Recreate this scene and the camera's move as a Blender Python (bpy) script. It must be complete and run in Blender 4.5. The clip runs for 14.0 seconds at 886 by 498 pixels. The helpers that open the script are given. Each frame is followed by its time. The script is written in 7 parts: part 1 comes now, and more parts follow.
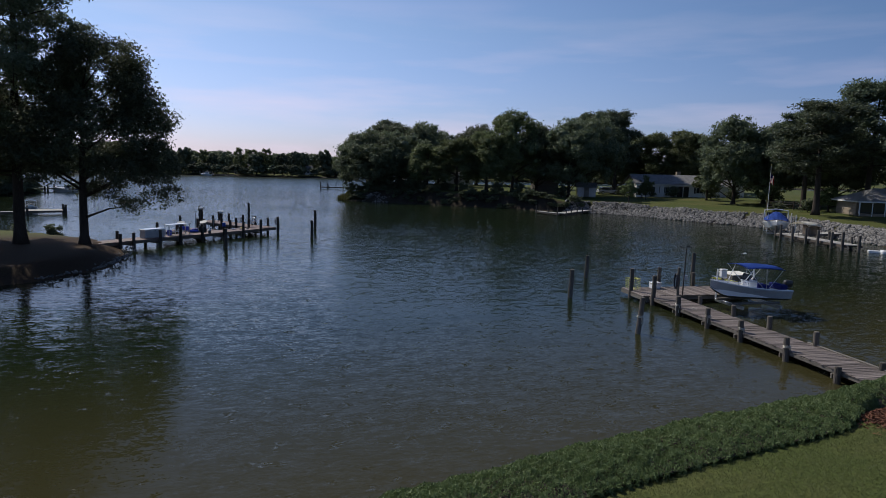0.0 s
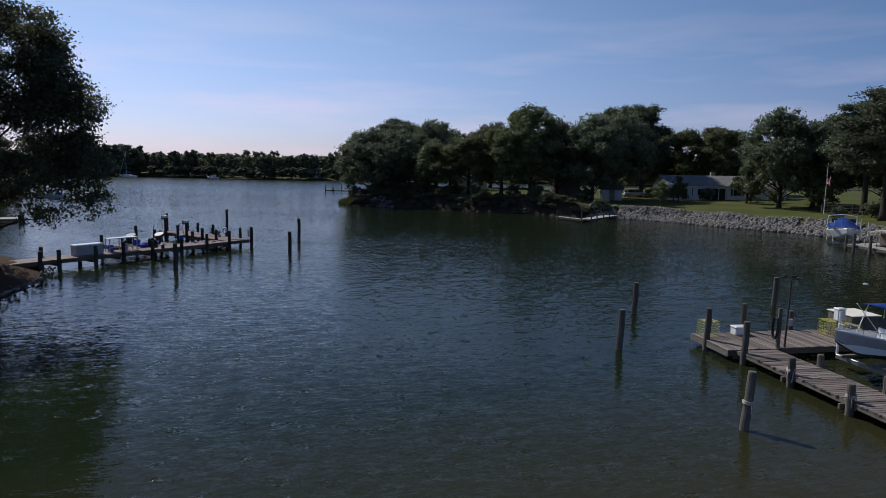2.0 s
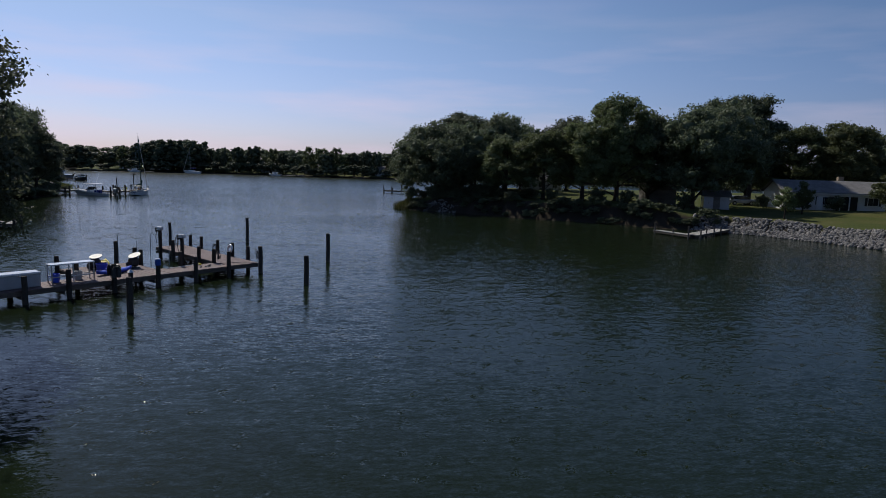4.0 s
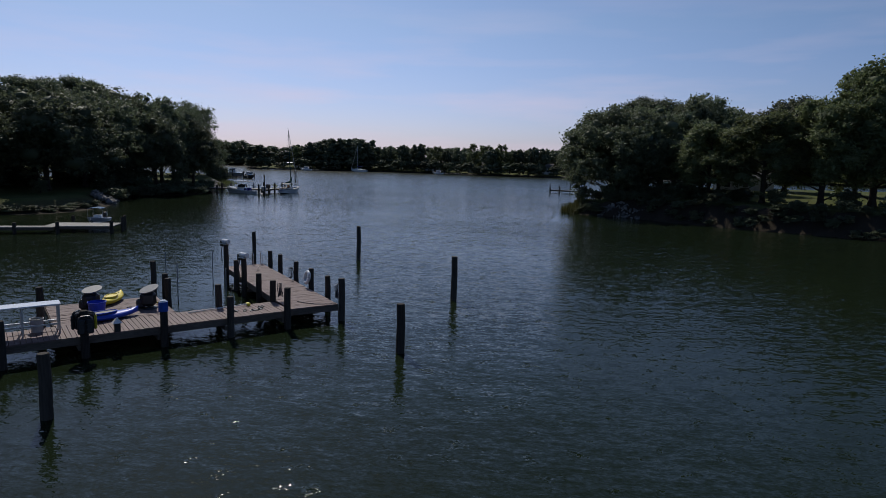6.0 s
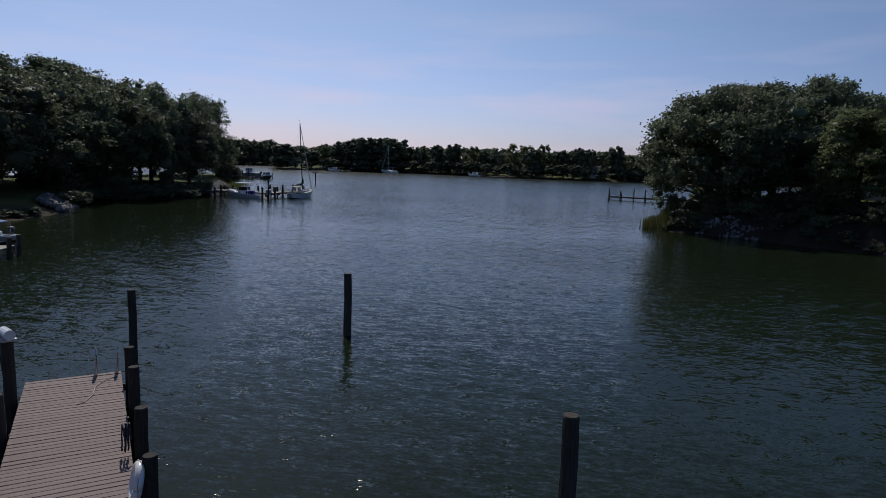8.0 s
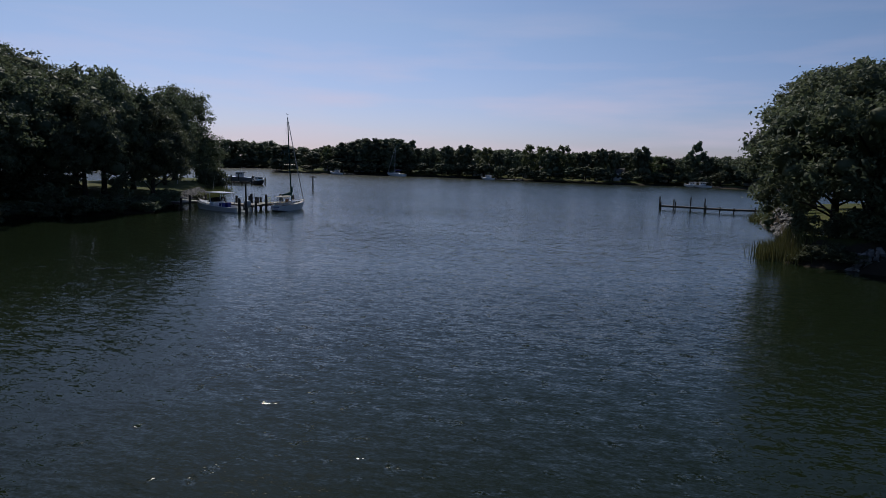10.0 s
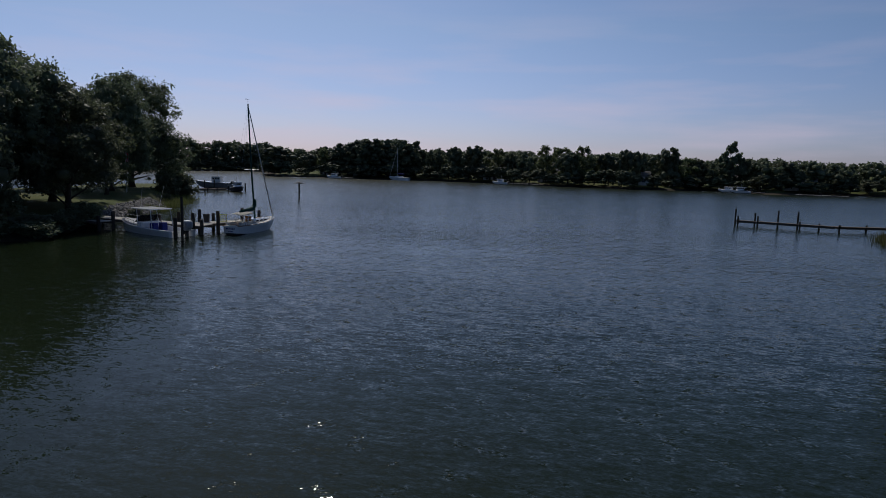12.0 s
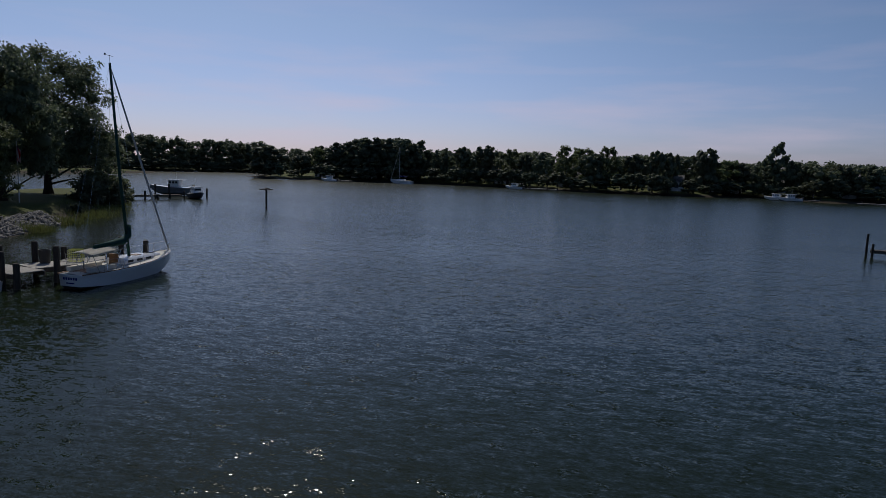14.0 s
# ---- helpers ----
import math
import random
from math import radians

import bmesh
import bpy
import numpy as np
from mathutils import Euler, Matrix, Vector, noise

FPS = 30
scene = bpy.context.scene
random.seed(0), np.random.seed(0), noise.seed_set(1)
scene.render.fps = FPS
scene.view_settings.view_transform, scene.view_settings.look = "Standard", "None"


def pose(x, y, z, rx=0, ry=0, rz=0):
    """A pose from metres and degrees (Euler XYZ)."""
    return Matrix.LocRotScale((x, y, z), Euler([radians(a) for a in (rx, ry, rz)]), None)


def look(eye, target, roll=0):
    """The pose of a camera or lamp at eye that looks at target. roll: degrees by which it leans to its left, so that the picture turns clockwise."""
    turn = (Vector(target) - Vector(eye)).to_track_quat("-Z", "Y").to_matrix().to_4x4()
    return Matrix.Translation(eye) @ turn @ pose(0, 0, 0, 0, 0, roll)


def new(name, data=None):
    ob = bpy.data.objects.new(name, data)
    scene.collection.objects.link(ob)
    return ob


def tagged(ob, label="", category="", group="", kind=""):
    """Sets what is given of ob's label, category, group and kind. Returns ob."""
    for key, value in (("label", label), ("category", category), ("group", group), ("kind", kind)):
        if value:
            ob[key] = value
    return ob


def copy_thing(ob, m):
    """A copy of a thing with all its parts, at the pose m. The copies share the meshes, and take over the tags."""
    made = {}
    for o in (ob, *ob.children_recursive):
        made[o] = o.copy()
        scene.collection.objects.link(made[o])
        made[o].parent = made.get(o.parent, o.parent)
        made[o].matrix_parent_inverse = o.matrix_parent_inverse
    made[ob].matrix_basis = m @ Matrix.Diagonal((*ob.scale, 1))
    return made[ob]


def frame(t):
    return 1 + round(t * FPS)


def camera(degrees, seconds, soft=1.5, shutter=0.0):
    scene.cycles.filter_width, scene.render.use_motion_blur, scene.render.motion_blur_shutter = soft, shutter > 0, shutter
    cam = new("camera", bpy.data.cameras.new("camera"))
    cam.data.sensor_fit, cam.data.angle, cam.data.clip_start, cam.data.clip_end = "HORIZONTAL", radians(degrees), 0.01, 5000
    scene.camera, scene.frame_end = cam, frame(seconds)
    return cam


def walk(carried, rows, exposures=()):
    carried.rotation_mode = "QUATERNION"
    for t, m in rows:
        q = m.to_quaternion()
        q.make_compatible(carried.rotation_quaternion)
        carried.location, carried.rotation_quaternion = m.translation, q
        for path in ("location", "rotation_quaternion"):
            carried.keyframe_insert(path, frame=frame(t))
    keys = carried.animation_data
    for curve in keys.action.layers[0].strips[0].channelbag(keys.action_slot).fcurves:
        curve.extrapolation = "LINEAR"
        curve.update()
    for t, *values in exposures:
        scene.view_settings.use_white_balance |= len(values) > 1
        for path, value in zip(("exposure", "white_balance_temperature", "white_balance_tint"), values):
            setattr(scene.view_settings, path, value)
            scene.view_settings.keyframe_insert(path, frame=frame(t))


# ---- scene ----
# ---------------------------------------------------------------- camera
cam = camera(69.4, 14.0, 0.75)
# seconds, eye x y z, yaw to the left, pitch, roll
ROWS = [
    (0.0, 1.249, -0.185, 7.118, 0.224, -7.489, 1.382),
    (0.5, 1.516, 2.031, 7.068, 0.389, -7.476, 1.298),
    (1.0, 1.794, 4.450, 7.022, 0.780, -7.435, 1.171),
    (1.5, 1.970, 7.263, 6.938, 1.215, -7.362, 1.220),
    (2.0, 2.039, 10.428, 6.872, 1.655, -7.306, 1.080),
    (4.5, 0.575, 28.906, 7.074, 10.711, -7.736, 1.783),
    (5.0, 0.029, 32.885, 6.795, 14.864, -7.811, 1.728),
    (5.5, -0.937, 37.091, 6.574, 19.412, -7.958, 1.543),
    (6.0, -2.315, 41.205, 6.394, 22.419, -8.052, 1.365),
    (6.5, -4.067, 45.432, 6.199, 23.967, -8.037, 1.409),
    (7.0, -6.172, 49.939, 6.080, 24.719, -8.011, 1.555),
    (7.5, -8.320, 54.215, 6.004, 25.093, -7.993, 1.627),
    (8.0, -10.507, 58.273, 5.933, 25.408, -7.947, 1.740),
    (10.5, -22.530, 77.640, 6.094, 26.017, -7.814, 1.577),
    (11.0, -25.137, 81.940, 6.128, 26.121, -7.788, 1.560),
    (11.5, -27.799, 86.498, 6.130, 26.150, -7.713, 1.523),
    (12.0, -30.283, 91.297, 6.064, 26.170, -7.627, 1.568),
    (12.5, -32.657, 96.245, 6.039, 26.247, -7.575, 1.675),
    (13.0, -34.952, 101.249, 6.087, 26.471, -7.560, 1.635),
    (13.5, -37.322, 106.248, 6.128, 26.704, -7.542, 1.789),
    (14.0, -39.727, 111.236, 6.139, 26.891, -7.511, 1.863),
]


def eye_pose(x, y, z, yaw, pitch, roll):
    return pose(x, y, z, 0, 0, yaw) @ pose(0, 0, 0, 90 + pitch) @ pose(0, 0, 0, 0, 0, roll)


walk(cam, [(r[0], eye_pose(*r[1:])) for r in ROWS], [(0.0, 0.34), (2.0, 0.28), (5.0, 0.03), (8.0, -0.02), (14.0, -0.28)])

# ---------------------------------------------------------------- light
SUN_AZ, SUN_EL = radians(-47.0), radians(46.0)   # azimuth from +y, to the left
sun_way = Vector((math.sin(SUN_AZ) * math.cos(SUN_EL), math.cos(SUN_AZ) * math.cos(SUN_EL), math.sin(SUN_EL)))
world = bpy.data.worlds.new("world")
scene.world = world
world.use_nodes = True
wn = world.node_tree.nodes
wl = world.node_tree.links
sky = wn.new("ShaderNodeTexSky")
sky.sky_type = "NISHITA"
sky.sun_disc = False
sky.sun_elevation, sky.sun_rotation = SUN_EL, SUN_AZ
sky.air_density, sky.dust_density, sky.ozone_density = 1.0, 0.5, 2.2
# thin wisps of cloud low over the horizon
tc = wn.new("ShaderNodeTexCoord")
mp = wn.new("ShaderNodeMapping")
mp.inputs["Scale"].default_value = (2.2, 2.2, 16.0)
cn = wn.new("ShaderNodeTexNoise")
cn.inputs["Scale"].default_value, cn.inputs["Detail"].default_value = 1.6, 5.0
cr = wn.new("ShaderNodeMapRange")
cr.inputs["From Min"].default_value, cr.inputs["From Max"].default_value = 0.47, 0.75
cr.inputs["To Max"].default_value = 0.7
sep = wn.new("ShaderNodeSeparateXYZ")
low = wn.new("ShaderNodeMapRange")
low.inputs["From Min"].default_value, low.inputs["From Max"].default_value = 0.0, 0.26
low.inputs["To Min"].default_value, low.inputs["To Max"].default_value = 1.0, 0.0
mul = wn.new("ShaderNodeMath")
mul.operation = "MULTIPLY"
cm = wn.new("ShaderNodeMixRGB")
cm.inputs[2].default_value = (9.0, 7.8, 9.5, 1)
wl.new(tc.outputs["Generated"], mp.inputs["Vector"])
wl.new(mp.outputs["Vector"], cn.inputs["Vector"])
wl.new(cn.outputs["Fac"], cr.inputs["Value"])
wl.new(tc.outputs["Generated"], sep.inputs["Vector"])
wl.new(sep.outputs["Z"], low.inputs["Value"])
wl.new(cr.outputs["Result"], mul.inputs[0])
wl.new(low.outputs["Result"], mul.inputs[1])
wl.new(mul.outputs[0], cm.inputs[0])
tint = wn.new("ShaderNodeMixRGB")         # a lilac haze low down, clear blue above
tint.inputs[1].default_value, tint.inputs[2].default_value = (0.79, 0.79, 1.25, 1), (0.92, 0.95, 1.12, 1)
rise = wn.new("ShaderNodeMapRange")
rise.inputs["From Max"].default_value = 0.2
tm = wn.new("ShaderNodeMixRGB")
tm.blend_type = "MULTIPLY"
tm.inputs[0].default_value = 1.0
wl.new(sep.outputs["Z"], rise.inputs["Value"])
wl.new(rise.outputs["Result"], tint.inputs[0])
wl.new(sky.outputs["Color"], tm.inputs[1])
wl.new(tint.outputs[0], tm.inputs[2])
wl.new(tm.outputs[0], cm.inputs[1])
# deeper blue away from the sun
side = wn.new("ShaderNodeVectorMath")
side.operation = "DOT_PRODUCT"
side.inputs[1].default_value = (math.sin(SUN_AZ), math.cos(SUN_AZ), 0)
fall = wn.new("ShaderNodeMapRange")
fall.inputs["From Min"].default_value, fall.inputs["From Max"].default_value = 0.1, 0.92
fall.inputs["To Min"].default_value, fall.inputs["To Max"].default_value = 0.0, 1.0
hue = wn.new("ShaderNodeMixRGB")
hue.inputs[1].default_value, hue.inputs[2].default_value = (0.56, 0.64, 0.72, 1), (1, 1, 1, 1)
deep = wn.new("ShaderNodeMixRGB")
deep.blend_type = "MULTIPLY"
deep.inputs[0].default_value = 1.0
wl.new(tc.outputs["Generated"], side.inputs[0])
wl.new(side.outputs["Value"], fall.inputs["Value"])
wl.new(cm.outputs[0], deep.inputs[1])
wl.new(fall.outputs["Result"], hue.inputs[0])
wl.new(hue.outputs[0], deep.inputs[2])
wl.new(deep.outputs[0], wn["Background"].inputs["Color"])
wn["Background"].inputs["Strength"].default_value = 0.075
sun = new("sun", bpy.data.lights.new("sun", "SUN"))
sun.data.energy, sun.data.angle, sun.data.color = 2.9, radians(0.53), (1.0, 0.95, 0.87)
sun.matrix_world = look(sun_way * 400, (0, 0, 0))


# ---------------------------------------------------------------- materials
def nodes_of(name):
    m = bpy.data.materials.new(name)
    m.use_nodes = True
    return m, m.node_tree.nodes, m.node_tree.links


def surface(name, c1, c2, rough=0.7, scale=3.0, fine=40.0, bump=0.2, metal=0.0, vary=0.12, stretch=(1, 1, 1), coat=0.0):
    """Two colours mixed by coarse and fine noise, with fine relief and a small shift from object to object."""
    m, n, l = nodes_of(name)
    b = n["Principled BSDF"]
    co = n.new("ShaderNodeTexCoord")
    ma = n.new("ShaderNodeMapping")
    ma.inputs["Scale"].default_value = stretch
    a = n.new("ShaderNodeTexNoise")
    a.inputs["Scale"].default_value, a.inputs["Detail"].default_value = scale, 4.0
    f = n.new("ShaderNodeTexNoise")
    f.inputs["Scale"].default_value, f.inputs["Detail"].default_value = fine, 3.0
    add = n.new("ShaderNodeMath")
    add.operation = "MULTIPLY_ADD"
    add.inputs[1].default_value = 0.5
    half = n.new("ShaderNodeMath")
    half.operation = "MULTIPLY"
    half.inputs[1].default_value = 0.5
    ramp = n.new("ShaderNodeMapRange")
    ramp.inputs["From Min"].default_value, ramp.inputs["From Max"].default_value = 0.32, 0.68
    mix = n.new("ShaderNodeMixRGB")
    mix.inputs[1].default_value, mix.inputs[2].default_value = (*c1, 1), (*c2, 1)
    info = n.new("ShaderNodeObjectInfo")
    val = n.new("ShaderNodeMapRange")
    val.inputs["To Min"].default_value, val.inputs["To Max"].default_value = 1 - vary, 1 + vary
    hsv = n.new("ShaderNodeHueSaturation")
    bu = n.new("ShaderNodeBump")
    bu.inputs["Strength"].default_value, bu.inputs["Distance"].default_value = bump, 0.02
    l.new(co.outputs["Object"], ma.inputs["Vector"])
    l.new(ma.outputs["Vector"], a.inputs["Vector"])
    l.new(ma.outputs["Vector"], f.inputs["Vector"])
    l.new(f.outputs["Fac"], half.inputs[0])
    l.new(a.outputs["Fac"], add.inputs[0])
    l.new(half.outputs[0], add.inputs[2])
    l.new(add.outputs[0], ramp.inputs["Value"])
    l.new(ramp.outputs["Result"], mix.inputs[0])
    l.new(info.outputs["Random"], val.inputs["Value"])
    l.new(val.outputs["Result"], hsv.inputs["Value"])
    l.new(mix.outputs[0], hsv.inputs["Color"])
    l.new(hsv.outputs["Color"], b.inputs["Base Color"])
    l.new(f.outputs["Fac"], bu.inputs["Height"])
    l.new(bu.outputs["Normal"], b.inputs["Normal"])
    b.inputs["Roughness"].default_value, b.inputs["Metallic"].default_value = rough, metal
    b.inputs["Coat Weight"].default_value = coat
    b.inputs["Specular IOR Level"].default_value = 0.2 if rough >= 0.85 else 0.5
    return m


def leaf_material(name, c1, c2, gloss=0.72, through_light=0.25):
    """Leaves: each island its own shade, part of the light comes through."""
    m, n, l = nodes_of(name)
    b = n["Principled BSDF"]
    geo = n.new("ShaderNodeNewGeometry")
    info = n.new("ShaderNodeObjectInfo")
    mix = n.new("ShaderNodeMixRGB")
    mix.inputs[1].default_value, mix.inputs[2].default_value = (*c1, 1), (*c2, 1)
    val = n.new("ShaderNodeMapRange")
    val.inputs["To Min"].default_value, val.inputs["To Max"].default_value = 0.75, 1.3
    hue = n.new("ShaderNodeMapRange")
    hue.inputs["To Min"].default_value, hue.inputs["To Max"].default_value = 0.485, 0.515
    hsv = n.new("ShaderNodeHueSaturation")
    tr = n.new("ShaderNodeBsdfTranslucent")
    ms = n.new("ShaderNodeMixShader")
    ms.inputs[0].default_value = through_light
    l.new(geo.outputs["Random Per Island"], mix.inputs[0])
    l.new(info.outputs["Random"], val.inputs["Value"])
    l.new(info.outputs["Random"], hue.inputs["Value"])
    l.new(val.outputs["Result"], hsv.inputs["Value"])
    l.new(hue.outputs["Result"], hsv.inputs["Hue"])
    l.new(mix.outputs[0], hsv.inputs["Color"])
    l.new(hsv.outputs["Color"], b.inputs["Base Color"])
    l.new(hsv.outputs["Color"], tr.inputs["Color"])
    b.inputs["Roughness"].default_value = gloss
    b.inputs["Specular IOR Level"].default_value = 0.3
    l.new(b.outputs[0], ms.inputs[1])
    l.new(tr.outputs[0], ms.inputs[2])
    l.new(ms.outputs[0], n["Material Output"].inputs["Surface"])
    return m


def water_material():
    """Green-brown tidal water with wind ripples at three sizes; the wind comes in patches."""
    m, n, l = nodes_of("creek_water")
    b = n["Principled BSDF"]
    geo = n.new("ShaderNodeNewGeometry")

    def slope(sx, sy, scale, amp, turn):
        mr = n.new("ShaderNodeMapping")
        mr.inputs["Rotation"].default_value = (0, 0, radians(-turn))
        ma = n.new("ShaderNodeMapping")
        ma.inputs["Scale"].default_value = (sx, sy, 1)
        l.new(geo.outputs["Position"], mr.inputs["Vector"])
        t = n.new("ShaderNodeTexNoise")
        t.inputs["Scale"].default_value, t.inputs["Detail"].default_value = scale, 2.0
        s = n.new("ShaderNodeVectorMath")
        s.operation = "SUBTRACT"
        s.inputs[1].default_value = (0.5, 0.5, 0.5)
        k = n.new("ShaderNodeVectorMath")
        k.operation = "MULTIPLY"
        k.inputs[1].default_value = (amp * 0.7, amp, 0)
        l.new(mr.outputs["Vector"], ma.inputs["Vector"])
        l.new(ma.outputs["Vector"], t.inputs["Vector"])
        l.new(t.outputs["Color"], s.inputs[0])
        l.new(s.outputs["Vector"], k.inputs[0])
        return k.outputs["Vector"]

    total = None
    for args in ((0.45, 1.0, 0.5, 0.03, 14), (0.36, 1.0, 1.9, 0.13, 22), (0.34, 1.0, 4.2, 0.23, 10), (0.38, 1.0, 9.5, 0.36, 17), (0.5, 1.0, 24.0, 0.40, 12)):
        v = slope(*args)
        if total is None:
            total = v
        else:
            a = n.new("ShaderNodeVectorMath")
            l.new(total, a.inputs[0])
            l.new(v, a.inputs[1])
            total = a.outputs["Vector"]
    steep = slope(0.8, 1.0, 13.0, 2.6, 15)            # here and there a cat's-paw of steeper wavelets
    paw = n.new("ShaderNodeTexNoise")
    paw.inputs["Scale"].default_value, paw.inputs["Detail"].default_value = 1.6, 2.0
    pr = n.new("ShaderNodeMapRange")
    pr.inputs["From Min"].default_value, pr.inputs["From Max"].default_value = 0.58, 0.74
    ps = n.new("ShaderNodeVectorMath")
    ps.operation = "SCALE"
    pa = n.new("ShaderNodeVectorMath")
    l.new(geo.outputs["Position"], paw.inputs["Vector"])
    l.new(paw.outputs["Fac"], pr.inputs["Value"])
    l.new(steep, ps.inputs[0])
    l.new(pr.outputs["Result"], ps.inputs["Scale"])
    l.new(total, pa.inputs[0])
    l.new(ps.outputs["Vector"], pa.inputs[1])
    total = pa.outputs["Vector"]
    gust = n.new("ShaderNodeTexNoise")
    gm = n.new("ShaderNodeMapping")
    gm.inputs["Scale"].default_value = (0.03, 0.07, 1)
    gust.inputs["Scale"].default_value, gust.inputs["Detail"].default_value = 1.0, 3.0
    gr = n.new("ShaderNodeMapRange")
    gr.inputs["From Min"].default_value, gr.inputs["From Max"].default_value = 0.35, 0.65
    gr.inputs["To Min"].default_value, gr.inputs["To Max"].default_value = 0.65, 1.15
    sc = n.new("ShaderNodeVectorMath")
    sc.operation = "SCALE"
    up = n.new("ShaderNodeVectorMath")
    up.inputs[1].default_value = (0, 0, 1)
    no = n.new("ShaderNodeVectorMath")
    no.operation = "NORMALIZE"
    l.new(geo.outputs["Position"], gm.inputs["Vector"])
    l.new(gm.outputs["Vector"], gust.inputs["Vector"])
    l.new(gust.outputs["Fac"], gr.inputs["Value"])
    l.new(total, sc.inputs[0])
    wp = n.new("ShaderNodeSeparateXYZ")             # sheltered by the near bank, open to the wind farther out
    w1 = n.new("ShaderNodeMapRange")
    w1.inputs["From Min"].default_value, w1.inputs["From Max"].default_value = 12.0, 70.0
    w1.inputs["To Min"].default_value, w1.inputs["To Max"].default_value = 0.6, 1.0
    w2 = n.new("ShaderNodeMapRange")
    w2.inputs["From Min"].default_value, w2.inputs["From Max"].default_value = 110.0, 210.0
    w2.inputs["To Min"].default_value, w2.inputs["To Max"].default_value = 1.0, 1.3
    wa, wb = n.new("ShaderNodeMath"), n.new("ShaderNodeMath")
    wa.operation = wb.operation = "MULTIPLY"
    l.new(geo.outputs["Position"], wp.inputs["Vector"])
    for w in (w1, w2):
        l.new(wp.outputs["Y"], w.inputs["Value"])
    l.new(w1.outputs["Result"], wa.inputs[0])
    l.new(w2.outputs["Result"], wa.inputs[1])
    l.new(wa.outputs[0], wb.inputs[0])
    l.new(gr.outputs["Result"], wb.inputs[1])
    l.new(wb.outputs[0], sc.inputs["Scale"])
    l.new(sc.outputs["Vector"], up.inputs[0])
    l.new(up.outputs["Vector"], no.inputs[0])
    l.new(no.outputs["Vector"], b.inputs["Normal"])
    chop = n.new("ShaderNodeMapRange")               # ripples too fine to see roughen the open reach
    chop.inputs["From Min"].default_value, chop.inputs["From Max"].default_value = 120.0, 210.0
    chop.inputs["To Min"].default_value, chop.inputs["To Max"].default_value = 0.08, 0.27
    l.new(wp.outputs["Y"], chop.inputs["Value"])
    l.new(chop.outputs["Result"], b.inputs["Roughness"])
    silt = n.new("ShaderNodeTexNoise")
    silt.inputs["Scale"].default_value, silt.inputs["Detail"].default_value = 0.06, 4.0
    mix = n.new("ShaderNodeMixRGB")
    mix.inputs[1].default_value, mix.inputs[2].default_value = (0.0085, 0.0145, 0.0070, 1), (0.0120, 0.0185, 0.0080, 1)
    l.new(geo.outputs["Position"], silt.inputs["Vector"])
    l.new(silt.outputs["Fac"], mix.inputs[0])
    pos = n.new("ShaderNodeVectorMath")               # silty shallows along the near bank
    pos.operation = "DOT_PRODUCT"
    pos.inputs[1].default_value = (-0.47, 0.88, 0)
    shoal = n.new("ShaderNodeMapRange")
    shoal.inputs["From Min"].default_value, shoal.inputs["From Max"].default_value = 25.0, 12.0
    sh = n.new("ShaderNodeMixRGB")
    sh.inputs[2].default_value = (0.040, 0.036, 0.015, 1)
    l.new(geo.outputs["Position"], pos.inputs[0])
    l.new(pos.outputs["Value"], shoal.inputs["Value"])
    l.new(shoal.outputs["Result"], sh.inputs[0])
    l.new(mix.outputs[0], sh.inputs[1])
    l.new(sh.outputs[0], b.inputs["Base Color"])
    b.inputs["Roughness"].default_value, b.inputs["IOR"].default_value = 0.08, 1.33
    b.inputs["Specular IOR Level"].default_value = 0.22
    return m


M_WATER = water_material()


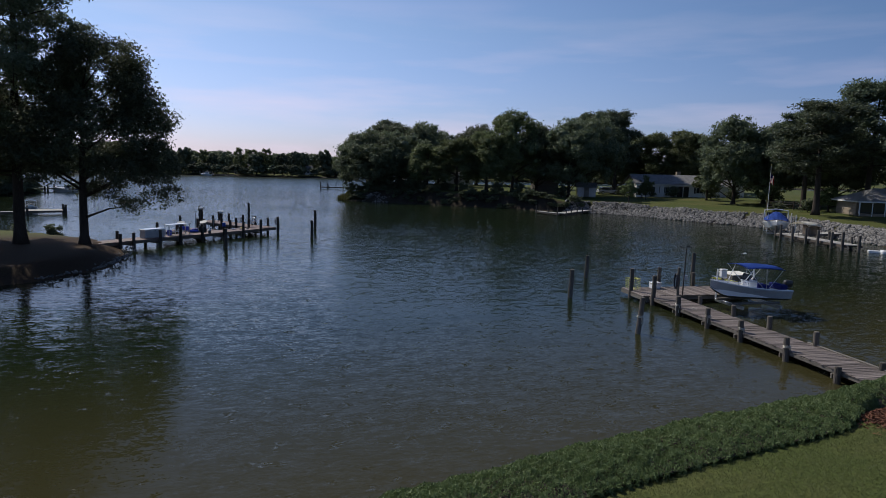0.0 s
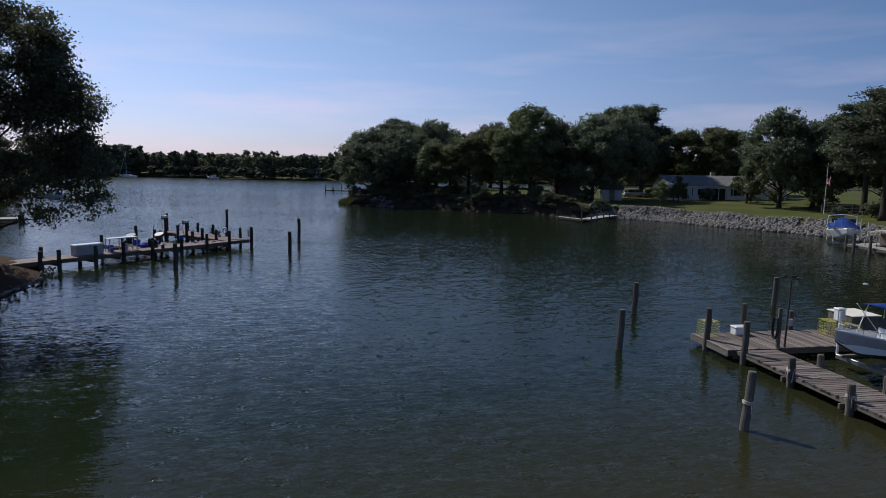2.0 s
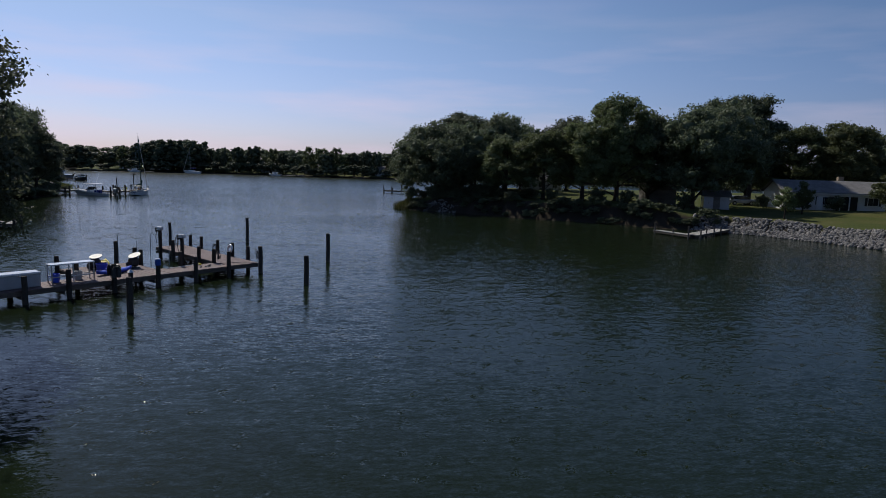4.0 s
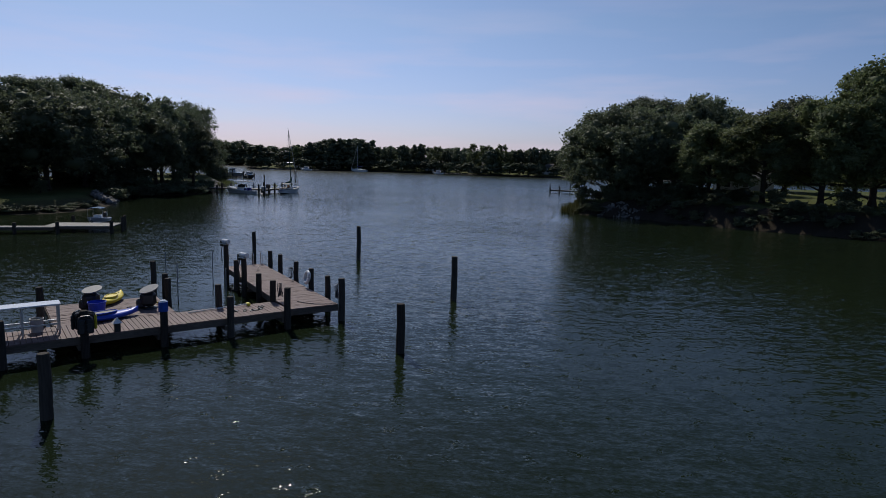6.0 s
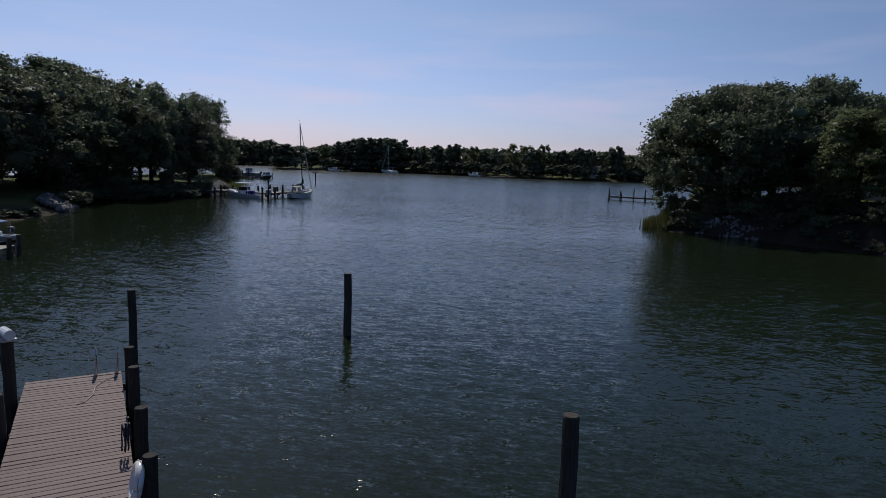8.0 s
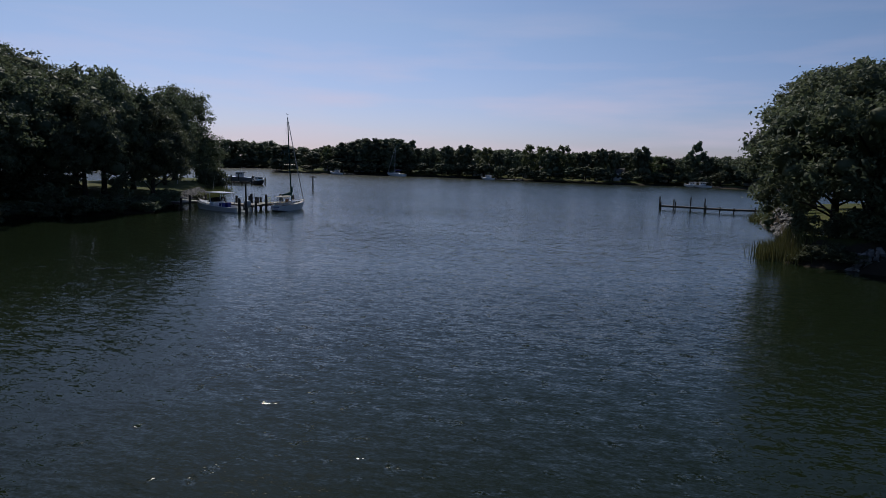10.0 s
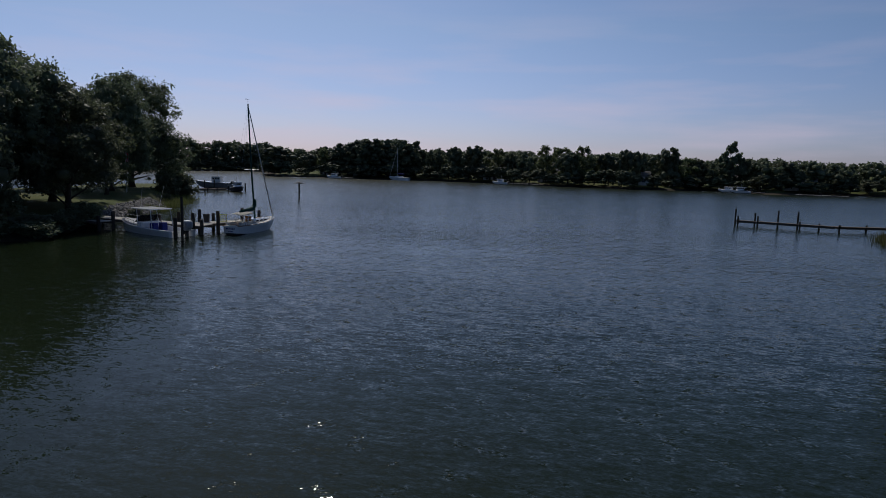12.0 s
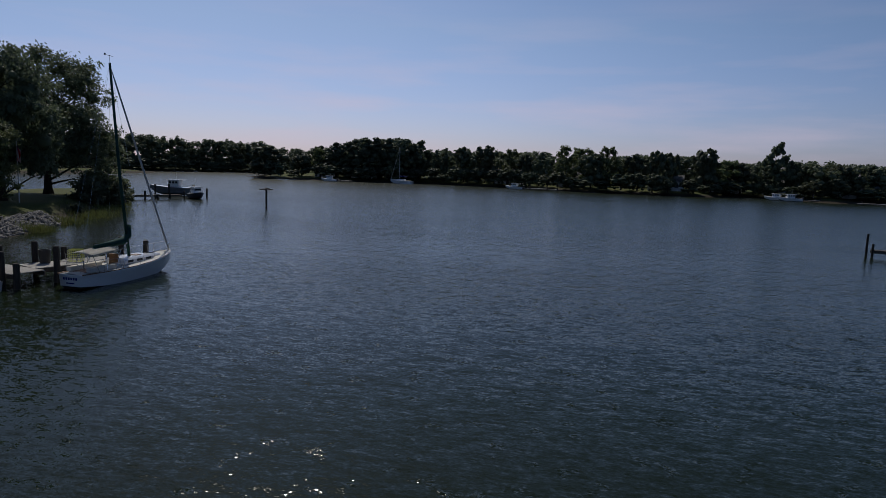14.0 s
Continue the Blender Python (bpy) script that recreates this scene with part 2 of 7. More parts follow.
def ground_material():
    """Mown grass with dry patches; bare silt and roots low on the banks."""
    m, n, l = nodes_of("lawn_and_bank")
    b = n["Principled BSDF"]
    geo = n.new("ShaderNodeNewGeometry")
    sep = n.new("ShaderNodeSeparateXYZ")
    big = n.new("ShaderNodeTexNoise")
    big.inputs["Scale"].default_value, big.inputs["Detail"].default_value = 0.12, 8.0
    big.inputs["Roughness"].default_value = 0.7
    fine = n.new("ShaderNodeTexNoise")
    fine.inputs["Scale"].default_value, fine.inputs["Detail"].default_value = 9.0, 4.0
    g1 = n.new("ShaderNodeMixRGB")
    g1.inputs[1].default_value, g1.inputs[2].default_value = (0.068, 0.086, 0.024, 1), (0.120, 0.112, 0.042, 1)
    r1 = n.new("ShaderNodeMapRange")
    r1.inputs["From Min"].default_value, r1.inputs["From Max"].default_value = 0.42, 0.7
    g2 = n.new("ShaderNodeMixRGB")
    g2.blend_type = "MULTIPLY"
    g2.inputs[0].default_value = 0.8
    r2 = n.new("ShaderNodeMapRange")
    r2.inputs["From Min"].default_value, r2.inputs["From Max"].default_value = 0.3, 0.7
    r2.inputs["To Min"].default_value, r2.inputs["To Max"].default_value = 0.55, 1.15
    wob = n.new("ShaderNodeMath")
    wob.operation = "MULTIPLY_ADD"
    wob.inputs[1].default_value = 0.5
    r3 = n.new("ShaderNodeMapRange")
    r3.inputs["From Min"].default_value, r3.inputs["From Max"].default_value = 0.62, 0.95
    mud = n.new("ShaderNodeMixRGB")
    mud.inputs[1].default_value, mud.inputs[2].default_value = (0.022, 0.018, 0.013, 1), (0.060, 0.048, 0.034, 1)
    fin = n.new("ShaderNodeMixRGB")
    bu = n.new("ShaderNodeBump")
    bu.inputs["Strength"].default_value, bu.inputs["Distance"].default_value = 0.6, 0.05
    for t in (big, fine):
        l.new(geo.outputs["Position"], t.inputs["Vector"])
    l.new(geo.outputs["Position"], sep.inputs["Vector"])
    l.new(big.outputs["Fac"], r1.inputs["Value"])
    l.new(r1.outputs["Result"], g1.inputs[0])
    l.new(fine.outputs["Fac"], r2.inputs["Value"])
    l.new(g1.outputs[0], g2.inputs[1])
    l.new(r2.outputs["Result"], g2.inputs[2])
    l.new(fine.outputs["Fac"], wob.inputs[0])
    l.new(sep.outputs["Z"], wob.inputs[2])
    l.new(wob.outputs[0], r3.inputs["Value"])
    l.new(fine.outputs["Fac"], mud.inputs[0])
    sn = n.new("ShaderNodeSeparateXYZ")         # bare soil where the bank is steep
    flat = n.new("ShaderNodeMapRange")
    flat.inputs["From Min"].default_value, flat.inputs["From Max"].default_value = 0.86, 0.97
    both = n.new("ShaderNodeMath")
    both.operation = "MULTIPLY"
    l.new(geo.outputs["Normal"], sn.inputs["Vector"])
    l.new(sn.outputs["Z"], flat.inputs["Value"])
    l.new(flat.outputs["Result"], both.inputs[0])
    l.new(r3.outputs["Result"], both.inputs[1])
    l.new(both.outputs[0], fin.inputs[0])
    l.new(mud.outputs[0], fin.inputs[1])
    l.new(g2.outputs[0], fin.inputs[2])
    away = n.new("ShaderNodeVectorMath")        # a bed of pine straw under the trees of the point
    away.operation = "DISTANCE"
    away.inputs[1].default_value = (-27.0, 42.0, 0.6)
    bed = n.new("ShaderNodeMapRange")
    bed.inputs["From Min"].default_value, bed.inputs["From Max"].default_value = 12.0, 7.0
    straw = n.new("ShaderNodeMixRGB")
    straw.inputs[1].default_value, straw.inputs[2].default_value = (0.030, 0.020, 0.013, 1), (0.075, 0.048, 0.030, 1)
    last = n.new("ShaderNodeMixRGB")
    l.new(geo.outputs["Position"], away.inputs[0])
    l.new(away.outputs["Value"], bed.inputs["Value"])
    l.new(fine.outputs["Fac"], straw.inputs[0])
    l.new(bed.outputs["Result"], last.inputs[0])
    l.new(fin.outputs[0], last.inputs[1])
    l.new(straw.outputs[0], last.inputs[2])
    l.new(last.outputs[0], b.inputs["Base Color"])
    l.new(fine.outputs["Fac"], bu.inputs["Height"])
    l.new(bu.outputs["Normal"], b.inputs["Normal"])
    b.inputs["Roughness"].default_value = 0.9
    b.inputs["Specular IOR Level"].default_value = 0.08
    return m


M_GROUND = ground_material()
M_LEAF = leaf_material("oak_leaf", (0.070, 0.090, 0.050), (0.150, 0.170, 0.098), 0.62, 0.40)
M_LEAF_LIGHT = leaf_material("maple_leaf", (0.082, 0.110, 0.044), (0.175, 0.200, 0.092), 0.62, 0.42)
M_NEEDLE = leaf_material("pine_needle", (0.060, 0.080, 0.046), (0.130, 0.152, 0.088), 0.62, 0.36)
M_JUNIPER = leaf_material("juniper_spray", (0.090, 0.150, 0.050), (0.200, 0.275, 0.110), 0.6, 0.3)
M_GRASS = leaf_material("grass_blade", (0.074, 0.092, 0.030), (0.130, 0.138, 0.054), 0.6, 0.25)
M_REED = leaf_material("marsh_reed", (0.090, 0.105, 0.030), (0.17, 0.17, 0.06), 0.7, 0.25)
M_BARK = surface("bark", (0.028, 0.022, 0.018), (0.075, 0.060, 0.048), 0.95, 2.0, 18, 0.9, stretch=(1, 1, 0.25))
M_PILE = surface("treated_pile", (0.032, 0.028, 0.024), (0.085, 0.073, 0.062), 0.9, 2.0, 26, 0.7, stretch=(1, 1, 0.12), vary=0.25)
M_PILE_GREY = surface("weathered_pile", (0.065, 0.056, 0.047), (0.17, 0.15, 0.128), 0.92, 2.0, 26, 0.7, stretch=(1, 1, 0.12), vary=0.2)
M_BOARD = surface("brown_deck_board", (0.118, 0.080, 0.074), (0.192, 0.134, 0.124), 0.75, 1.2, 30, 0.35, stretch=(0.3, 1, 1), vary=0.10)
M_BOARD_GREY = surface("grey_deck_board", (0.075, 0.062, 0.056), (0.25, 0.212, 0.192), 0.9, 1.6, 24, 0.8, stretch=(0.3, 1, 1), vary=0.42)
M_BOARD_PALE = surface("bleached_deck_board", (0.26, 0.245, 0.22), (0.46, 0.44, 0.40), 0.9, 1.2, 24, 0.5, stretch=(0.3, 1, 1), vary=0.15)
M_TIMBER = surface("framing_timber", (0.085, 0.068, 0.055), (0.17, 0.14, 0.115), 0.9, 1.5, 20, 0.5, stretch=(0.3, 1, 1))
M_TIMBER_GREY = surface("grey_timber", (0.10, 0.088, 0.076), (0.22, 0.20, 0.175), 0.9, 1.5, 20, 0.5, stretch=(0.3, 1, 1))
M_WHITE = surface("white_gelcoat", (0.74, 0.75, 0.75), (0.82, 0.82, 0.81), 0.22, 1.2, 12, 0.03, coat=0.5, vary=0.03)
M_HULL_GREY = surface("grey_gelcoat", (0.34, 0.35, 0.37), (0.43, 0.44, 0.46), 0.25, 1.2, 12, 0.03, coat=0.4, vary=0.03)
M_WORK_GREY = surface("worn_grey_hull_paint", (0.14, 0.145, 0.155), (0.22, 0.225, 0.235), 0.5, 1.2, 12, 0.1)
M_BOTTOM = surface("dark_bottom_paint", (0.02, 0.022, 0.03), (0.05, 0.05, 0.06), 0.6, 2, 20, 0.1)
M_OFFWHITE = surface("cream_canvas", (0.58, 0.55, 0.48), (0.70, 0.67, 0.60), 0.85, 2.0, 60, 0.25)
M_BLUE = surface("blue_canvas", (0.010, 0.055, 0.30), (0.018, 0.085, 0.42), 0.8, 2.0, 60, 0.3, vary=0.05)
M_GREENSAIL = surface("dark_green_sail_cover", (0.010, 0.045, 0.038), (0.02, 0.075, 0.06), 0.85, 2.0, 50, 0.4)
M_STEEL = surface("stainless_rail", (0.55, 0.56, 0.57), (0.66, 0.66, 0.66), 0.25, 5, 40, 0.02, metal=1.0)
M_ALU = surface("dull_aluminium", (0.42, 0.43, 0.44), (0.55, 0.56, 0.57), 0.4, 5, 40, 0.05, metal=0.9)
M_BLACK = surface("black_plastic", (0.012, 0.012, 0.014), (0.03, 0.03, 0.033), 0.45, 4, 40, 0.08)
M_ROPE = surface("dock_rope", (0.40, 0.37, 0.31), (0.58, 0.54, 0.47), 0.95, 10, 90, 0.5)
M_ROPE_DARK = surface("dark_hose", (0.012, 0.013, 0.02), (0.03, 0.03, 0.05), 0.6, 10, 90, 0.2)
M_SIDING = surface("white_siding", (0.66, 0.66, 0.65), (0.76, 0.76, 0.74), 0.6, 1.0, 14, 0.05, vary=0.03)
M_SHINGLE = surface("grey_shingle", (0.17, 0.165, 0.16), (0.30, 0.29, 0.28), 0.9, 1.2, 22, 0.5)
M_BRICKISH = surface("tan_wall", (0.24, 0.19, 0.14), (0.36, 0.30, 0.23), 0.9, 1.2, 22, 0.4)
M_YELLOW = surface("yellow_plastic", (0.62, 0.48, 0.02), (0.74, 0.60, 0.04), 0.4, 3, 30, 0.05)
M_YELLOW_WIRE = surface("yellow_coated_wire", (0.42, 0.42, 0.04), (0.58, 0.58, 0.08), 0.5, 3, 30, 0.05)
M_BLUE_PLASTIC = surface("blue_plastic", (0.010, 0.045, 0.42), (0.018, 0.07, 0.55), 0.35, 3, 30, 0.05)
M_GREY_PLASTIC = surface("grey_plastic", (0.30, 0.31, 0.32), (0.42, 0.43, 0.44), 0.5, 3, 30, 0.08)
M_SKIN_WOOD = surface("varnished_teak", (0.16, 0.075, 0.03), (0.26, 0.13, 0.055), 0.45, 2, 30, 0.15, stretch=(0.3, 1, 1))
M_PALEBLUE = surface("pale_blue_canvas", (0.22, 0.34, 0.50), (0.30, 0.43, 0.58), 0.8, 2.0, 60, 0.3, vary=0.03)
M_RED = surface("red_cloth", (0.42, 0.02, 0.03), (0.52, 0.035, 0.04), 0.85, 3, 50, 0.2)
M_FLAGWHITE = surface("white_cloth", (0.66, 0.66, 0.65), (0.76, 0.76, 0.75), 0.85, 3, 50, 0.2)
M_NAVY = surface("navy_cloth", (0.012, 0.02, 0.12), (0.02, 0.03, 0.17), 0.85, 3, 50, 0.2)
M_MULCH = surface("bark_mulch", (0.10, 0.045, 0.028), (0.20, 0.095, 0.06), 0.95, 4, 40, 0.9)


def glass_material():
    m, n, l = nodes_of("dark_window_glass")
    b = n["Principled BSDF"]
    b.inputs["Base Color"].default_value = (0.02, 0.025, 0.03, 1)
    b.inputs["Roughness"].default_value = 0.06
    b.inputs["IOR"].default_value = 1.5
    return m


M_GLASS = glass_material()


# ---------------------------------------------------------------- mesh helpers
def finish(name, bm, material, smooth=False):
    me = bpy.data.meshes.new(name)
    bm.normal_update()
    bm.to_mesh(me)
    bm.free()
    me.materials.append(material)
    if smooth:
        for p in me.polygons:
            p.use_smooth = True
    return me


def part(name, bm, material, parent, label="", smooth=False):
    ob = new(name, finish(name, bm, material, smooth))
    ob.parent = parent
    if label:
        ob["label"] = label
    return ob


def thing(name, m, label, category, group="", kind=""):
    ob = new(name)
    ob.matrix_basis = m
    ob.empty_display_size = 0.2
    return tagged(ob, label, category, group, kind)


def solid(name, bm, material, m, label, category, group="", kind="", smooth=False):
    ob = new(name, finish(name, bm, material, smooth))
    ob.matrix_basis = m
    return tagged(ob, label, category, group, kind)


def box(bm, cx, cy, cz, sx, sy, sz, turn=0.0, bevel=0.0):
    r = bmesh.ops.create_cube(bm, size=1.0, matrix=Matrix.Translation((cx, cy, cz)) @ Matrix.Rotation(radians(turn), 4, "Z") @ Matrix.Diagonal((sx, sy, sz, 1)))
    if bevel:
        es = list({e for v in r["verts"] for e in v.link_edges})
        bmesh.ops.bevel(bm, geom=es, offset=bevel, segments=1, affect="EDGES", profile=0.5)
    return bm


def rod(bm, p, q, r0, r1=None, n=8):
    """A tapered bar from p to q."""
    p, q = Vector(p), Vector(q)
    r1 = r0 if r1 is None else r1
    d = q - p
    m = Matrix.Translation((p + q) / 2) @ d.to_track_quat("Z", "Y").to_matrix().to_4x4()
    bmesh.ops.create_cone(bm, cap_ends=True, segments=n, radius1=r0, radius2=r1, depth=d.length, matrix=m)
    return bm


def tube(bm, pts, r, n=6):
    """A bent tube along points, one skin."""
    pts = [Vector(p) for p in pts]
    run = pts[-1] - pts[0]
    ref = Vector((0, 1, 0)) if abs(run.z) > 0.7 * run.length else Vector((0, 0, 1))
    if max(abs((b - a).normalized().dot(ref)) for a, b in zip(pts, pts[1:])) > 0.98:
        ref = Vector((0.577, 0.577, 0.577))
    rings = []
    for i, p in enumerate(pts):
        d = (pts[min(i + 1, len(pts) - 1)] - pts[max(i - 1, 0)]).normalized()
        side = d.cross(ref).normalized()
        top = side.cross(d)
        rr = float(r[i] if isinstance(r, (list, tuple)) else r)
        rings.append([bm.verts.new(p + rr * (math.cos(a) * side + math.sin(a) * top)) for a in (2 * math.pi * k / n for k in range(n))])
    for a, b in zip(rings, rings[1:]):
        for k in range(n):
            bm.faces.new((a[k], a[(k + 1) % n], b[(k + 1) % n], b[k]))
    bm.faces.new(rings[0][::-1])
    bm.faces.new(rings[-1])
    return bm


def ball(bm, c, rx, ry, rz, sub=2):
    bmesh.ops.create_icosphere(bm, subdivisions=sub, radius=1.0, matrix=Matrix.Translation(c) @ Matrix.Diagonal((rx, ry, rz, 1)))
    return bm


def mesh_from(name, verts, faces, material, smooth=False):
    """A mesh of quads or triangles from arrays."""
    me = bpy.data.meshes.new(name)
    k = faces.shape[1]
    me.vertices.add(len(verts))
    me.vertices.foreach_set("co", np.ascontiguousarray(verts, dtype=np.float32).ravel())
    me.loops.add(faces.size)
    me.loops.foreach_set("vertex_index", np.ascontiguousarray(faces, dtype=np.int32).ravel())
    me.polygons.add(len(faces))
    me.polygons.foreach_set("loop_start", np.arange(0, faces.size, k, dtype=np.int32))
    me.polygons.foreach_set("loop_total", np.full(len(faces), k, dtype=np.int32))
    if smooth:
        me.polygons.foreach_set("use_smooth", np.ones(len(faces), dtype=bool))
    me.update(calc_edges=True)
    me.validate()
    me.materials.append(material)
    return me


def mesh_mixed(name, verts, quads4, tris3, material):
    me = bpy.data.meshes.new(name)
    nl = quads4.size + tris3.size
    me.vertices.add(len(verts))
    me.vertices.foreach_set("co", np.ascontiguousarray(verts, dtype=np.float32).ravel())
    me.loops.add(nl)
    me.loops.foreach_set("vertex_index", np.concatenate([quads4.ravel(), tris3.ravel()]).astype(np.int32))
    me.polygons.add(len(quads4) + len(tris3))
    me.polygons.foreach_set("loop_start", np.concatenate([np.arange(len(quads4)) * 4, quads4.size + np.arange(len(tris3)) * 3]).astype(np.int32))
    me.polygons.foreach_set("loop_total", np.concatenate([np.full(len(quads4), 4), np.full(len(tris3), 3)]).astype(np.int32))
    me.update(calc_edges=True)
    me.validate()
    me.materials.append(material)
    return me


# ---------------------------------------------------------------- ground and water
SHORE_HOME = [(-97, 66), (-70, 61), (-50, 58), (-40, 56), (-31, 53.5), (-26, 51), (-23.6, 48), (-21.8, 45), (-21.2, 42), (-20.8, 39),
              (-21.8, 35.5), (-23.5, 33), (-28, 28), (-32, 20), (-28, 10), (-18, 6), (-8, 7.5), (0, 11.0), (2.6, 12.4), (5.5, 14.2), (9, 16),
              (13, 18), (16, 19.6), (22, 23), (32, 30), (40, 42), (44, 56), (45.5, 66), (45, 74), (43.5, 80), (40.5, 86), (36, 90.5),
              (31, 97.5), (25, 104), (18, 105.5)]
SHORE_EAST = [(12, 109), (6, 111), (0, 113), (-6, 116), (-11, 119), (-16, 120.5), (-18.5, 122.5), (-18.5, 127), (-17, 133), (-17.2, 141),
              (-18.6, 149), (-18.8, 160), (-17, 170), (-8, 185), (20, 200), (80, 215), (250, 230), (3500, 230), (3500, -3500), (-3500, -3500),
              (-3500, 50), (-140, 60)]
SHORE_WEST = [(-97, 66), (-85, 70), (-72, 77), (-63, 84), (-64, 90), (-68, 96.5), (-74, 102), (-78, 107), (-76.5, 114), (-75.5, 118),
              (-79, 124), (-84, 130), (-87, 136), (-93, 144), (-99, 151), (-108, 160), (-117, 168), (-122, 172.5), (-127, 172), (-131, 165), (-127, 155),
              (-122, 145), (-121, 130), (-128, 118), (-150, 108), (-220, 100), (-3500, 90), (-3500, 50), (-140, 60)]
SHORE_FAR = [(-3500, 140), (-270, 170), (-222, 212), (-226, 245), (-240, 275), (-250, 310), (-235, 320), (-210, 295), (-193, 270), (-182, 262),
             (-166, 272), (-150, 276), (-138, 286), (-120, 285), (-103, 283), (-83, 278), (-64, 283), (-43, 296), (-26, 288), (-4, 305),
             (40, 300), (150, 285), (3500, 285), (3500, 3500), (-3500, 3500)]


def inland(px, py, poly):
    """Signed distance to a shore: plus on land, minus over water."""
    best = np.full(px.shape, 1e9)
    inside = np.zeros(px.shape, bool)
    for (x0, y0), (x1, y1) in zip(poly, poly[1:] + poly[:1]):
        dx, dy = x1 - x0, y1 - y0
        k = np.clip(((px - x0) * dx + (py - y0) * dy) / (dx * dx + dy * dy), 0, 1)
        best = np.minimum(best, np.hypot(px - x0 - k * dx, py - y0 - k * dy))
        if y0 != y1:
            inside ^= ((y0 > py) != (y1 > py)) & (px < dx * (py - y0) / dy + x0)
    return np.where(inside, best, -best)


def soft(x, a, b):
    k = np.clip((x - a) / (b - a), 0, 1)
    return k * k * (3 - 2 * k)


def height(px, py):
    px, py = np.asarray(px, float), np.asarray(py, float)
    wob = 0.5 * np.sin(px * 0.9 + 1.3 * np.sin(py * 0.5)) + 0.4 * np.sin(py * 1.1 + px * 0.3)
    home = inland(px, py, SHORE_HOME + SHORE_EAST) + 0.35 * wob
    west = inland(px, py, SHORE_WEST) + 0.5 * wob
    far = inland(px, py, SHORE_FAR) + 0.8 * wob
    h_home = 0.75 + 0.85 * soft(py, 55, 85) * soft(px, -60, -20) + 0.1 * soft(-py, -20, -5)
    h_home = h_home + 0.75 * soft(py, 101, 109) * soft(px, -16, -8) * (1 - soft(px, 15, 24)) * (1 - soft(py, 150, 170))     # the high wooded bank
    w_home = 1.6 + 1.6 * soft(py, 55, 85) - 2.0 * soft(py, 98, 108)
    z = -1.6 * soft(-home, 0, 7) + h_home * soft(home, 0, w_home) + 0.012 * np.clip(home - 3, 0, 60)
    zw = -1.6 * soft(-west, 0, 7) + 1.25 * soft(west, 0, 3.5) + 0.01 * np.clip(west - 3, 0, 60)
    zf = -1.6 * soft(-far, 0, 7) + 0.9 * soft(far, 0, 4) + 0.01 * np.clip(far - 3, 0, 200)
    return np.maximum(np.maximum(z, zw), zf) + 0.03 * np.sin(px * 0.31) * np.sin(py * 0.27)


def axis(lo, hi, step, reach):
    mid = np.arange(lo, hi + step / 2, step)
    out = step * np.cumsum(1.18 ** np.arange(1, 60))
    out = out[out < reach]
    return np.concatenate([(lo - out)[::-1], mid, hi + out])


gx, gy = axis(-135, 70, 1.0, 3000), axis(-12, 190, 1.0, 3000)
GX, GY = np.meshgrid(gx, gy)
GZ = height(GX, GY)
nx, ny = len(gx), len(gy)
idx = np.arange(nx * ny).reshape(ny, nx)
quads = np.stack([idx[:-1, :-1], idx[:-1, 1:], idx[1:, 1:], idx[1:, :-1]], -1).reshape(-1, 4)
ground = new("ground", mesh_from("ground", np.stack([GX, GY, GZ], -1).reshape(-1, 3), quads, M_GROUND, True))
tagged(ground, "mown lawns with muddy creek banks and creek bed", "ground", kind="structure")
wv = np.array([(-3400, -3400, 0), (3400, -3400, 0), (3400, 3400, 0), (-3400, 3400, 0)], float)
water = new("water", mesh_from("water", wv, np.array([[0, 1, 2, 3]]), M_WATER))
tagged(water, "rippled green-brown tidal creek under a blue sky", "water", kind="structure")


def zat(x, y):
    return float(height(np.array([x]), np.array([y]))[0])


# ---------------------------------------------------------------- trees
def leaves(rng, lobes, count, size, squash=0.75, narrow=0.55, clump=0.5, per=20, up=0.3, tri=False):
    """Leaf sprays gathered in small tufts that sit on round lobes; the tufts give the uneven outline."""
    c = np.array([b[:3] for b in lobes])
    r = np.array([b[3] for b in lobes])
    tufts = max(1, count // per)
    pick = rng.choice(len(lobes), tufts, p=r ** 2 / (r ** 2).sum())
    d = rng.normal(size=(tufts, 3))
    d[:, 2] += up
    d /= np.linalg.norm(d, axis=1)[:, None]
    rad = r[pick] * (0.5 + 0.55 * rng.random(tufts) ** 0.6)
    mid = c[pick] + d * rad[:, None] * (1, 1, squash)
    wide = clump * (0.55 + 0.9 * rng.random(tufts))
    own = np.arange(count) % tufts
    p = mid[own] + rng.normal(size=(count, 3)) * (0.6, 0.6, 0.38) * wide[own][:, None]
    nrm = 0.7 * d[own] + (0, 0, 0.45) + 0.8 * rng.normal(size=(count, 3))
    nrm /= np.linalg.norm(nrm, axis=1)[:, None]
    t = np.cross(nrm, rng.normal(size=(count, 3)))
    t /= np.linalg.norm(t, axis=1)[:, None]
    b = np.cross(nrm, t)
    s = size * (0.6 + 0.8 * rng.random(count))[:, None]
    if tri:
        v = np.stack([p - t * s, p + t * s * 0.4 - b * s * narrow, p + t * s * 0.7 + b * s * narrow], 1).reshape(-1, 3)
        return v, np.arange(3 * count).reshape(-1, 3)
    v = np.stack([p - t * s, p - b * s * narrow + nrm * s * 0.18, p + t * s, p + b * s * narrow + nrm * s * 0.18], 1).reshape(-1, 3)
    return v, np.arange(4 * count).reshape(-1, 4)


